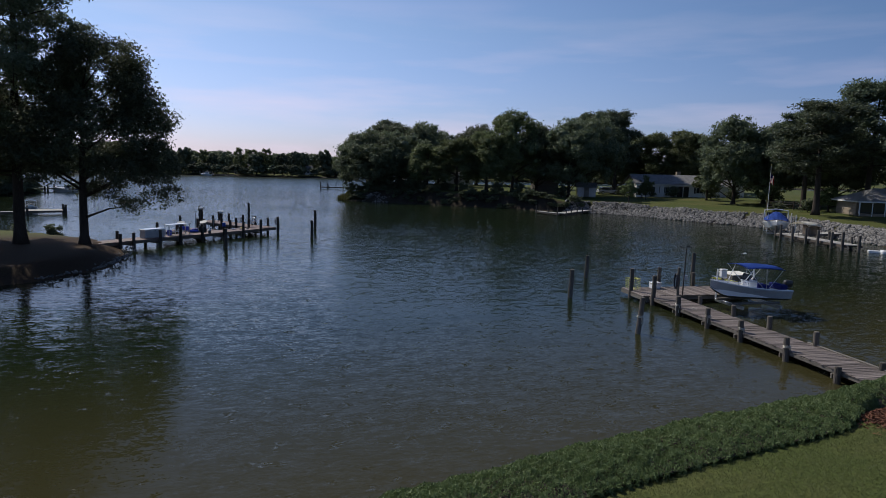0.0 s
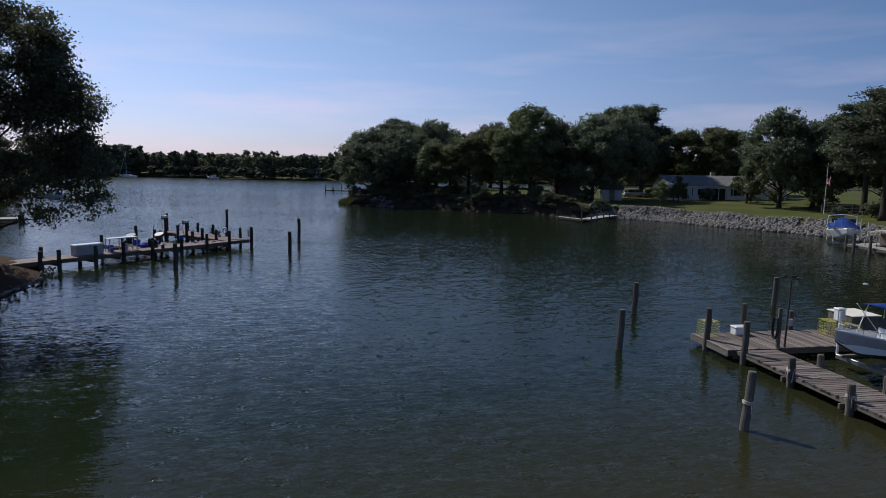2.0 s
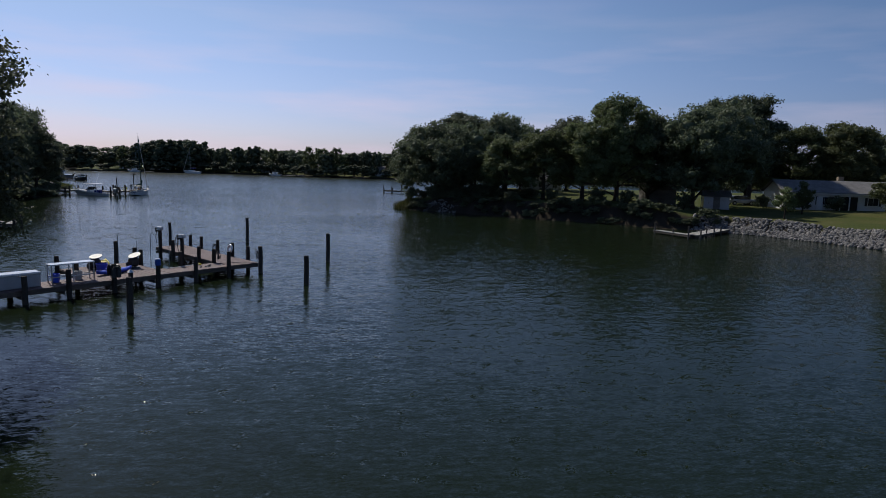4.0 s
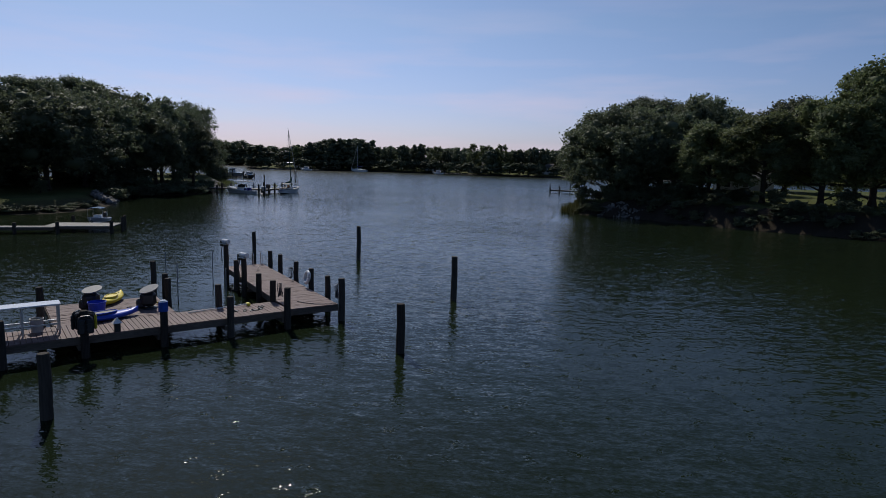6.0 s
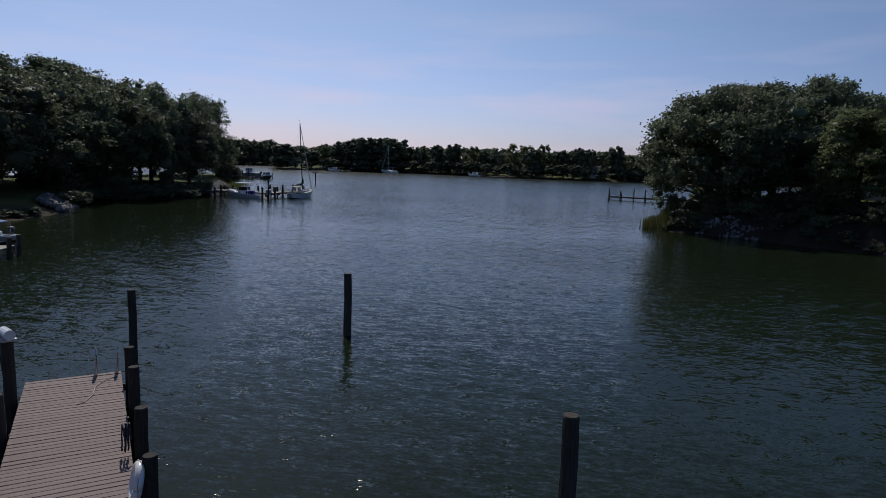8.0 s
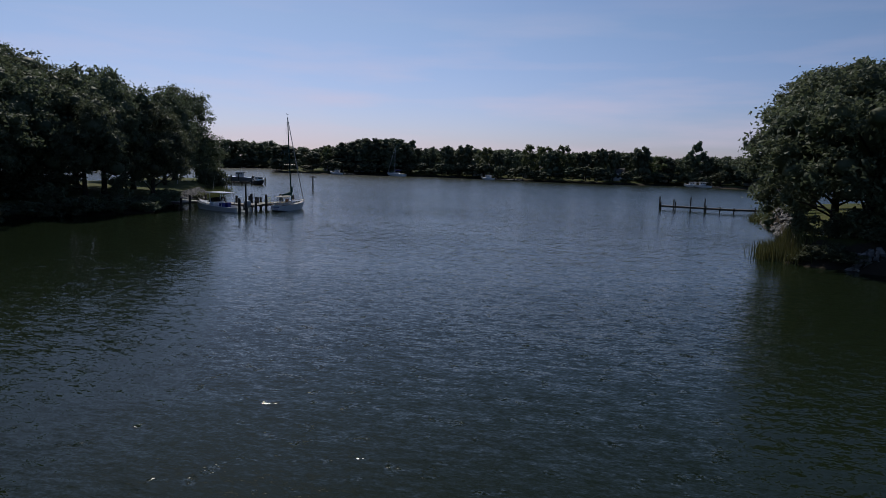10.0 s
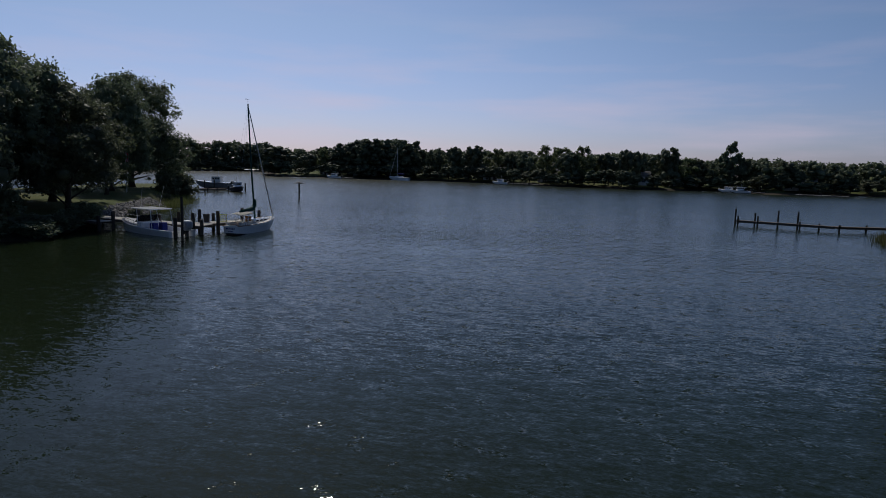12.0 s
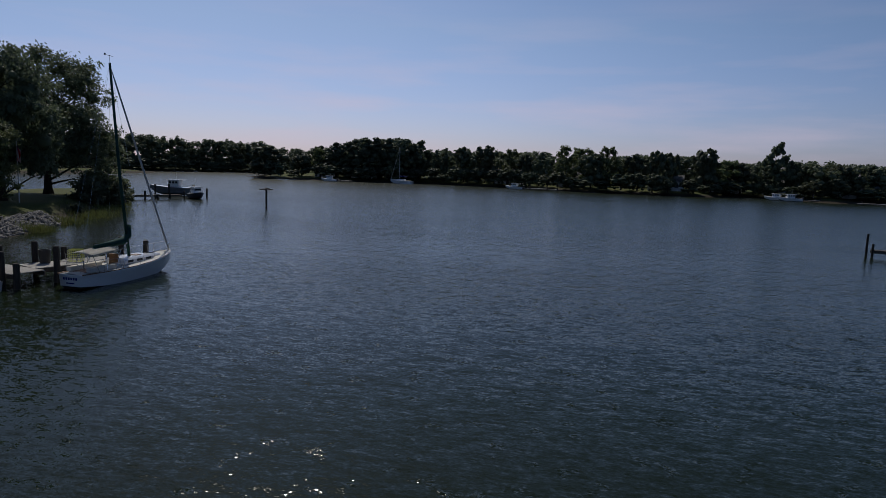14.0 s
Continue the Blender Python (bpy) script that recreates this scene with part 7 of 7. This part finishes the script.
# ---------------------------------------------------------------- things on the old grey dock
OLD_TURN = math.degrees(math.atan2(RU.y, RU.x))


def crab_pot(p, z, turn, label="yellow wire crab pot"):
    t = thing("crab_pot", pose(p.x, p.y, z, 0, 0, turn), label, "crab pot", "crab pots")
    s = 0.3
    for k, (ax, n) in enumerate((("x", 7), ("y", 7), ("z", 7))):
        bm = bmesh.new()
        for i in range(n):
            q = -s + 2 * s * i / (n - 1)
            for e in (-s, s):
                if ax == "x":
                    rod(bm, (q, e, 0), (q, e, 2 * s), 0.006, n=4)
                    rod(bm, (q, -s, s + e), (q, s, s + e), 0.006, n=4)
                elif ax == "y":
                    rod(bm, (e, q, 0), (e, q, 2 * s), 0.006, n=4)
                    rod(bm, (-s, q, s + e), (s, q, s + e), 0.006, n=4)
                else:
                    rod(bm, (-s, e, q + s), (s, e, q + s), 0.006, n=4)
                    rod(bm, (e, -s, q + s), (e, s, q + s), 0.006, n=4)
        part("mesh_panel", bm, M_YELLOW_WIRE, t)


crab_pot(on_old(17.45, 0.45), RZ, 20)
crab_pot(on_old(16.95, 5.55), RZ, 5, "yellow wire crab pot beside a wooden box")
crab_pot(on_old(16.2, 5.75), RZ, 15, "yellow wire crab pot beside a wooden box")
dock_box(pose(*on_old(17.4, 1.8).xy, RZ, 0, 0, OLD_TURN - 90), 0.55, 0.38, 0.36, "small white cooler on the grey dock", M_WHITE)


def wooden_box():
    p = on_old(16.95, 6.6)
    t = thing("storage_box", pose(p.x, p.y, RZ, 0, 0, OLD_TURN - 90) @ Matrix.Diagonal((0.62, 1.2, 0.72, 1)), "weathered wooden storage box with a tan lid", "storage box")
    for k in range(12):
        for y, n in ((-0.5, 0), (0.5, 1)):
            bm = bmesh.new()
            box(bm, -0.92 + 0.167 * k, y, 0.6, 0.155, 0.03, 1.2, bevel=0.005)
            part("plank", bm, M_TIMBER_GREY, t)
    for k in range(6):
        for x in (-1.0, 1.0):
            bm = bmesh.new()
            box(bm, x, -0.42 + 0.167 * k, 0.6, 0.03, 0.155, 1.2, bevel=0.005)
            part("plank", bm, M_TIMBER_GREY, t)
    bm = bmesh.new()
    box(bm, 0, 0, 1.23, 2.15, 1.15, 0.06, bevel=0.015)
    part("lid", bm, M_OFFWHITE, t, "tan lid")
    for x in (-0.8, 0.8):
        for y in (-0.4, 0.4):
            bm = bmesh.new()
            rod(bm, (x, y, 0.0), (x, y, 1.18), 0.05)
            part("corner_post", bm, M_PILE_GREY, t)


wooden_box()


def vane_pole():
    p = on_old(15.5, 2.35)
    t = thing("wind_gauge", pose(p.x, p.y, RZ), "wind gauge on a thin grey pole on the dock", "wind gauge")
    bm = bmesh.new()
    rod(bm, (0, 0, 0), (0.05, 0, 2.55), 0.04, 0.03)
    part("pole", bm, M_PILE, t)
    bm = bmesh.new()
    rod(bm, (-0.28, 0, 2.6), (0.3, 0, 2.58), 0.014)
    ball(bm, (-0.28, 0, 2.64), 0.07, 0.05, 0.05, 1)
    ball(bm, (0.3, 0, 2.62), 0.06, 0.06, 0.06, 1)
    box(bm, 0.12, 0, 2.66, 0.16, 0.02, 0.1)
    part("vane", bm, M_BLACK, t)
    bm = bmesh.new()
    box(bm, 0.12, 0.0, 0.95, 0.2, 0.14, 0.26, bevel=0.02)
    part("meter_box", bm, M_GREY_PLASTIC, t, "grey meter box")
    q = on_old(15.5, 2.05)
    h = thing("hose_post", pose(q.x, q.y, RZ), "timber post with a coiled black hose", "post")
    bm = bmesh.new()
    box(bm, 0, 0, 0.75, 0.12, 0.12, 1.5, bevel=0.01)
    part("post", bm, M_PILE_GREY, h)
    bm = bmesh.new()
    pts = []
    for k in range(60):
        a = 2 * math.pi * k / 12
        pts.append((-0.1 - 0.02 * (k % 5), 0.2 * math.cos(a), 0.75 + 0.42 * math.sin(a)))
    tube(bm, pts, 0.02, 6)
    part("hose", bm, M_ROPE_DARK, h, "black hose")


vane_pole()


def lamp_pole():
    t = thing("pole_light", pose(*on_old(17.4, 7.25).xy, RZ), "small white light on a thin bent pole", "light")
    bm = bmesh.new()
    tube(bm, [(0, 0, 0), (0, 0, 1.0), (0.02, 0, 1.75), (0.1, 0, 1.98)], 0.014, 6)
    part("pole", bm, M_BLACK, t)
    bm = bmesh.new()
    ball(bm, (0.18, 0, 1.98), 0.12, 0.06, 0.05, 2)
    part("shade", bm, M_WHITE, t, "white shade")


lamp_pole()
dock_box(pose(*on_old(16.25, 5.3).xy, 1.2, 0, 0, OLD_TURN - 90), 0.34, 0.26, 0.5, "white utility box on a dock post", M_WHITE)
bm = bmesh.new()
rod(bm, (0, 0, -1.2), (0, 0, 1.2), 0.07)
solid("utility_post", bm, M_PILE_GREY, pose(*on_old(16.25, 5.3).xy, 0), "grey timber post carrying a white box", "post")


def wrap(p, z, label):
    bm = bmesh.new()
    for k in range(3):
        tube(bm, [(0.128 * math.cos(a), 0.128 * math.sin(a), 0.035 * k + 0.012 * math.sin(2 * a)) for a in (2 * math.pi * q / 14 for q in range(15))], 0.016, 5)
    tube(bm, [(-0.125, -0.04, 0), (-0.14, -0.04, -0.18), (-0.13, -0.02, -0.36)], 0.018, 5)
    tube(bm, [(-0.08, 0.1, 0), (-0.1, 0.11, -0.15), (-0.09, 0.1, -0.28)], 0.018, 5)
    solid("dock_line", bm, M_ROPE, pose(p[0], p[1], z, 0, 0, (p[0] * 90) % 360), label, "rope", "dock lines")


for s in (12.6, 10.2, 7.9, 5.2):
    wrap(on_old(s, 0.22 if s < 6 else 0.28), RZ + 0.12, "pale dock line wound round a post")
wrap((9.8, 27.15), 0.75, "pale dock line wound round a mooring post")
coil(on_old(12.2, 0.45), RZ + 0.05, 0.2, M_ROPE, "loose pale rope lying on the planks", 2, 0, "loose_rope").matrix_basis = pose(*on_old(12.2, 0.8).xy, RZ + 0.05, 0, 90, 0)


# ---------------------------------------------------------------- houses and garden things on the east shore
def window(parent, x, y, z, w, h, shutters=False, normal=-1, panes=2):
    bm = bmesh.new()
    for dx in (-w / 2, w / 2):
        box(bm, x + dx, y, z, 0.08, 0.08, h + 0.08)
    for dz in (-h / 2, h / 2):
        box(bm, x, y, z + dz, w - 0.08, 0.08, 0.08)
    fr = part("window", bm, M_SIDING, parent, "white framed window")
    for k in range(panes):
        bm = bmesh.new()
        box(bm, x - w / 2 + w * (k + 0.5) / panes, y + 0.012, z, w / panes - 0.06, 0.03, h - 0.06)
        part("pane", bm, M_GLASS, fr)
    if shutters:
        for s in (-1, 1):
            bm = bmesh.new()
            box(bm, x + s * (w / 2 + 0.24), y, z, 0.36, 0.05, h + 0.06, bevel=0.01)
            part("shutter", bm, M_BLACK, parent, "dark shutter")


def gable_roof(bm, L, W, z, rise, over=0.4, x0=0.0, y0=0.0):
    a, b = L / 2 + over, W / 2 + over
    v = [bm.verts.new(p) for p in ((x0 - a, y0 - b, z), (x0 + a, y0 - b, z), (x0 + a, y0, z + rise), (x0 - a, y0, z + rise), (x0 - a, y0 + b, z), (x0 + a, y0 + b, z))]
    bm.faces.new((v[0], v[1], v[2], v[3]))
    bm.faces.new((v[3], v[2], v[5], v[4]))
    bmesh.ops.solidify(bm, geom=bm.faces[:], thickness=0.14)
    return bm


def shingle_courses(parent, L, W, z, rise, over=0.4, x0=0.0, y0=0.0, n=14):
    """Rows of shingle edges that stand a little proud of the roof."""
    b = W / 2 + over
    for s in (-1, 1):
        bm = bmesh.new()
        ang = math.degrees(math.atan2(rise, b))
        for k in range(n):
            u = (k + 0.5) / n
            box(bm, 0, 0, 0, 0.001, 0.001, 0.001)
            m = Matrix.Translation((x0, y0 + s * b * (1 - u), z + rise * u + 0.155)) @ Matrix.Rotation(radians(-s * ang), 4, "X")
            bmesh.ops.create_cube(bm, size=1.0, matrix=m @ Matrix.Diagonal((L + 2 * over, b / n * 1.02, 0.03, 1)))
        part("shingle_slope", bm, M_SHINGLE, parent)


def ranch_house():
    g = zat(46, 128)
    h = thing("house", pose(46.5, 129.6, g - 0.1, 0, 0, 4), "long white single-storey house with grey shingle roof", "house")
    L, W, H = 17.0, 7.0, 2.5
    bm = bmesh.new()
    box(bm, 0, 0, H / 2, L, W, H)
    for k in range(14):
        box(bm, 0, -W / 2 - 0.012, 0.1 + k * 0.175, L + 0.02, 0.03, 0.155)
    part("wall", bm, M_SIDING, h, "white clapboard wall")
    for s in (-1, 1):
        bm = bmesh.new()
        v = [bm.verts.new(p) for p in ((s * L / 2, -W / 2, H), (s * L / 2, W / 2, H), (s * L / 2, 0, H + 1.75))]
        bm.faces.new(v)
        bmesh.ops.solidify(bm, geom=bm.faces[:], thickness=0.1)
        part("gable", bm, M_SIDING, h)
    bm = bmesh.new()
    gable_roof(bm, L, W, H - 0.05, 1.75)
    roof = part("roof", bm, M_SHINGLE, h, "grey shingle roof")
    shingle_courses(roof, L, W, H - 0.05, 1.75)
    bm = bmesh.new()
    box(bm, 0, -W / 2 - 0.42, H - 0.05, L + 0.8, 0.1, 0.16)
    part("gutter", bm, M_SIDING, h, "white gutter")
    for x, w, sh in ((-5.2, 0.8, False), (-2.7, 1.7, True), (4.2, 1.5, True), (6.9, 1.0, False)):
        window(h, x, -W / 2 - 0.06, 1.45, w, 1.15, sh)
    bm = bmesh.new()
    box(bm, 0.7, -W / 2 - 0.03, 1.05, 2.6, 0.06, 2.1)
    part("porch_opening", bm, M_GLASS, h, "dark glazed porch")
    for x in (-0.6, 0.7, 2.0):
        bm = bmesh.new()
        box(bm, x, -W / 2 - 0.35, 1.2, 0.12, 0.12, 2.4)
        part("porch_post", bm, M_SIDING, h)
    bm = bmesh.new()
    box(bm, -3.6, -W / 2 - 0.5, 1.0, 0.9, 0.05, 2.0, bevel=0.02)
    part("door", bm, M_SIDING, h, "white door")
    bm = bmesh.new()
    box(bm, 1.5, 0.8, H + 2.0, 0.8, 0.6, 1.0, bevel=0.02)
    part("chimney", bm, M_BRICKISH, h)
    # lower wing
    bm = bmesh.new()
    box(bm, 11.2, 0.6, 1.15, 5.4, 6.0, 2.3)
    part("wing_wall", bm, M_SIDING, h)
    bm = bmesh.new()
    gable_roof(bm, 5.4, 6.0, 2.25, 1.4, 0.4, 11.2, 0.6)
    part("wing_roof", bm, M_SHINGLE, h)
    window(h, 11.0, -2.46, 1.35, 1.2, 1.0)


ranch_house()


def pavilion():
    g = zat(60, 87)
    h = thing("house", pose(61.3, 86.8, g - 0.1, 0, 0, -6) @ Matrix.Diagonal((0.8, 0.8, 0.8, 1)), "low house with screened porch and grey hip roof", "house")
    L, W, H = 14.0, 8.0, 2.5
    bm = bmesh.new()
    box(bm, 0, 0.6, H / 2, L - 0.4, W - 1.4, H)
    part("wall", bm, M_BRICKISH, h, "tan wall")
    bm = bmesh.new()
    a, b, z, r = L / 2 + 0.6, W / 2 + 0.6, H, 2.1
    v = [bm.verts.new(p) for p in ((-a, -b, z), (a, -b, z), (a, b, z), (-a, b, z), (-a + b, 0, z + r), (a - b, 0, z + r))]
    for f in ((0, 1, 5, 4), (1, 2, 5), (2, 3, 4, 5), (3, 0, 4), (3, 2, 1, 0)):
        bm.faces.new([v[i] for i in f])
    part("roof", bm, M_SHINGLE, h, "grey hip roof")
    bm = bmesh.new()
    box(bm, 0, -b + 0.03, H - 0.08, 2 * a, 0.06, 0.2)
    box(bm, -a + 0.03, 0, H - 0.08, 0.06, 2 * b, 0.2)
    part("fascia", bm, M_SIDING, h, "white fascia")
    for k in range(8):
        bm = bmesh.new()
        box(bm, -L / 2 + 0.1 + k * (L - 0.2) / 7, -W / 2, H / 2, 0.14, 0.14, H)
        part("porch_post", bm, M_SIDING, h)
    for k in range(7):
        bm = bmesh.new()
        box(bm, -L / 2 + 0.1 + (k + 0.5) * (L - 0.2) / 7, -W / 2, H / 2 + 0.2, (L - 0.2) / 7 - 0.16, 0.03, H - 0.7)
        part("screen", bm, M_GLASS, h, "dark porch screen")
    bm = bmesh.new()
    box(bm, 0, -W / 2, 0.25, L, 0.1, 0.5)
    part("knee_wall", bm, M_BRICKISH, h)


pavilion()


def cottage(x, y, turn, L, W, H, rise, label, wall=None, name="house"):
    h = thing(name, pose(x, y, zat(x, y) - 0.1, 0, 0, turn), label, "shed" if name == "shed" else "house")
    bm = bmesh.new()
    box(bm, 0, 0, H / 2, L, W, H)
    part("wall", bm, wall or M_SIDING, h)
    for s in (-1, 1):
        bm = bmesh.new()
        bm.faces.new([bm.verts.new(p) for p in ((s * L / 2, -W / 2, H), (s * L / 2, W / 2, H), (s * L / 2, 0, H + rise))])
        bmesh.ops.solidify(bm, geom=bm.faces[:], thickness=0.08)
        part("gable", bm, wall or M_SIDING, h)
    bm = bmesh.new()
    gable_roof(bm, L, W, H - 0.03, rise, 0.3)
    part("roof", bm, M_SHINGLE, h)
    if name == "shed":
        bm = bmesh.new()
        box(bm, 0, -W / 2 - 0.03, 0.95, 0.9, 0.05, 1.9, bevel=0.01)
        part("door", bm, M_TIMBER_GREY, h)
    else:
        for k in range(max(2, int(L / 2.6))):
            n = max(2, int(L / 2.6))
            window(h, -L / 2 + L * (k + 0.5) / n, -W / 2 - 0.05, H * 0.55, 1.0, 1.1)
        bm = bmesh.new()
        box(bm, L * 0.02, -W / 2 - 0.04, 1.0, 0.9, 0.05, 2.0, bevel=0.01)
        part("door", bm, M_TIMBER, h)
    return h


cottage(3.0, 168, 8, 9, 6, 2.6, 1.6, "small white house behind the wooded point")
cottage(20.5, 127, 10, 4.5, 3.5, 2.2, 1.2, "grey garden shed under the trees", M_TIMBER_GREY, "shed")
cottage(27.5, 121.5, -5, 3.4, 2.6, 1.9, 0.9, "small pale shed half hidden in bushes", M_HULL_GREY, "shed")
for x, y, L in ((-66, 299, 9), (-51, 306, 7), (-20, 305, 8), (-92, 295, 7), (-38, 309, 7), (-158, 286, 6), (-112, 297, 8), (-170, 282, 5)):
    cottage(x, y, (x * 7) % 30 - 15, L, 6, 2.7, 1.7, "pale house among trees on the far shore")


def car():
    c = thing("car", pose(34.2, 132.0, zat(34.2, 132), 0, 0, 12), "pale green-grey estate car parked on the lawn", "car")
    bm = bmesh.new()
    box(bm, 0, 0, 0.62, 4.3, 1.75, 0.62, bevel=0.12)
    part("body", bm, M_HULL_GREY, c)
    bm = bmesh.new()
    r = box(bm, -0.2, 0, 1.15, 2.6, 1.55, 0.55, bevel=0.16)
    part("cabin", bm, M_GLASS, c, "dark glazed cabin")
    bm = bmesh.new()
    box(bm, -0.25, 0, 1.45, 2.1, 1.4, 0.06, bevel=0.03)
    part("roof", bm, M_HULL_GREY, c)
    for x in (-1.35, 1.35):
        for y in (-0.82, 0.82):
            bm = bmesh.new()
            rod(bm, (x, y - 0.1, 0.33), (x, y + 0.1, 0.33), 0.33, n=16)
            w = part("wheel", bm, M_BLACK, c)
            bm = bmesh.new()
            rod(bm, (x, y - 0.11, 0.33), (x, y + 0.11, 0.33), 0.18, n=12)
            part("rim", bm, M_ALU, w)
    for y in (-0.6, 0.6):
        bm = bmesh.new()
        box(bm, 2.14, y, 0.72, 0.06, 0.3, 0.14, bevel=0.02)
        part("headlight", bm, M_WHITE, c)


car()


def flagpole(x, y, top, flag_z, striped=True):
    g = zat(x, y)
    f = thing("flagpole", pose(x, y, g), "white flagpole with a limp striped flag", "flagpole", "flagpoles")
    bm = bmesh.new()
    rod(bm, (0, 0, 0), (0, 0, top - g), 0.05, 0.025, 10)
    part("pole", bm, M_FLAGWHITE, f)
    bm = bmesh.new()
    ball(bm, (0, 0, top - g + 0.05), 0.07, 0.07, 0.07, 2)
    part("finial", bm, M_YELLOW, f)
    z = flag_z - g

    def fold(u, v):
        return (0.03 + 0.5 * u + 0.03 * math.sin(9 * v), 0.09 * math.sin(u * 9 + v * 2), z - 1.25 * v - 0.45 * u)
    for k in range(7):
        bm = bmesh.new()
        sheet(bm, lambda u, v, k=k: fold((k + u) / 7, v), 2, 8)
        part("stripe", bm, M_RED if k % 2 == 0 else M_FLAGWHITE, f, "red stripe" if k % 2 == 0 else "white stripe", True)
    bm = bmesh.new()
    sheet(bm, lambda u, v: tuple(Vector(fold(u * 0.5, v * 0.42)) + Vector((0, -0.03, 0.01))), 4, 4)
    part("canton", bm, M_NAVY, f, "navy corner field")


flagpole(47.6, 92.5, 8.2, 7.0)
flagpole(-103.0, 147.0, 7.4, 6.6)


def rail_fence(points, label):
    f = thing("fence", pose(0, 0, 0), label, "fence")
    for (x0, y0), (x1, y1) in zip(points, points[1:]):
        z0, z1 = zat(x0, y0), zat(x1, y1)
        for h in (0.4, 0.75, 1.1):
            bm = bmesh.new()
            rod(bm, (x0, y0, z0 + h), (x1, y1, z1 + h), 0.05, n=6)
            part("rail", bm, M_TIMBER, f)
    for x, y in points:
        z = zat(x, y)
        bm = bmesh.new()
        box(bm, x, y, z + 0.6, 0.13, 0.13, 1.3, bevel=0.02)
        part("post", bm, M_TIMBER, f)


rail_fence([(49.0, 95.5), (50.8, 95.2), (52.6, 94.9), (54.4, 94.6), (56.2, 94.3)], "brown split-rail fence on the lawn")


def dock_shelter():
    s = thing("dock_shelter", pose(39.7, 68.2, 0.55, 0, 0, -75), "tan canvas shelter over a boat on the dock", "shelter")
    bm = bmesh.new()
    sheet(bm, lambda u, v: ((u - 0.5) * 2.6, (v - 0.5) * 1.9, 1.15 + 0.35 * math.sin(math.pi * u) ** 0.7 - 0.08 * (2 * v - 1) ** 2), 10, 6)
    part("canopy", bm, M_OFFWHITE, s, "tan canvas canopy", True)
    for x in (-1.2, 0, 1.2):
        for y in (-0.85, 0.85):
            bm = bmesh.new()
            rod(bm, (x, y, 0), (x, y, 1.2), 0.035)
            part("post", bm, M_TIMBER_GREY, s)
    bm = bmesh.new()
    box(bm, 0, 0.75, 0.55, 2.3, 0.06, 1.0)
    part("back_panel", bm, M_TIMBER, s)


dock_shelter()
for k, (x, y) in enumerate(((40.9, 58.8), (41.7, 58.2), (42.3, 59.2), (43.0, 58.5))):
    bm = bmesh.new()
    box(bm, 0, 0, 0.08, 0.95, 0.5, 0.3, bevel=0.06)
    solid("dock_float", bm, M_WHITE, pose(x, y, 0, 0, 0, -20 + 15 * k), "white plastic float beside the dock", "float", "dock floats")


# ---------------------------------------------------------------- west shore details
def channel_marker():
    m = thing("channel_marker", pose(-96.95, 173.8, 0), "dark post with a flat nesting platform in the channel", "channel marker")
    bm = bmesh.new()
    rod(bm, (0, 0, -2), (0, 0, 2.2), 0.14, 0.12, 12)
    part("post", bm, M_PILE, m)
    bm = bmesh.new()
    box(bm, 0, 0, 2.28, 1.3, 1.3, 0.12, 20, bevel=0.02)
    part("platform", bm, M_TIMBER, m)
    bm = bmesh.new()
    rr = random.Random(3)
    for k in range(30):
        a, r = rr.uniform(0, 6.28), rr.uniform(0.1, 0.5)
        rod(bm, (r * math.cos(a), r * math.sin(a), 2.36 + rr.uniform(0, 0.1)), (r * math.cos(a + 1.5), r * math.sin(a + 1.5), 2.38 + rr.uniform(0, 0.1)), 0.015, n=4)
    part("nest", bm, M_TIMBER, m, "nest of loose sticks")


channel_marker()
tub(pose(-71.4, 130.2, 0.68), "dark rubbish bin on the sailboat's dock", M_BLACK, 0.27, 0.66)
crab_pot(Vector((-70.8, 131.4, 0)), 0.68, 40)


def mulch_bed():
    rr = np.random.default_rng(61)
    n = 3600
    x, y = 13.2 + rr.normal(size=n) * 0.55, 16.0 + rr.normal(size=n) * 0.45
    p = np.column_stack([x, y, height(x, y) + 0.01 + 0.05 * rr.random(n)])
    d = rr.normal(size=(n, 3)) * (1, 1, 0.4)
    d /= np.linalg.norm(d, axis=1)[:, None]
    s = np.cross(d, rr.normal(size=(n, 3)))
    s /= np.linalg.norm(s, axis=1)[:, None]
    v = np.stack([p - d * 0.05, p + s * 0.018, p + d * 0.05, p - s * 0.018], 1).reshape(-1, 3)
    ob = new("mulch", mesh_from("mulch", v, np.arange(4 * n).reshape(-1, 4), M_MULCH))
    tagged(ob, "reddish bark mulch beside the hedge", "mulch", kind="stuff")
    bm = bmesh.new()
    r2 = random.Random(9)
    for k in range(26):
        a, h = r2.uniform(0, 6.28), r2.uniform(0.3, 0.7)
        tube(bm, [(0, 0, 0), (0.2 * math.cos(a), 0.2 * math.sin(a), h * 0.5), (0.42 * math.cos(a + 0.4), 0.42 * math.sin(a + 0.4), h)], [0.012, 0.008, 0.004], 5)
    solid("dry_shrub", bm, M_TIMBER, pose(13.5, 16.5, zat(13.5, 16.5)), "small bare twiggy shrub in the mulch", "shrub")


mulch_bed()
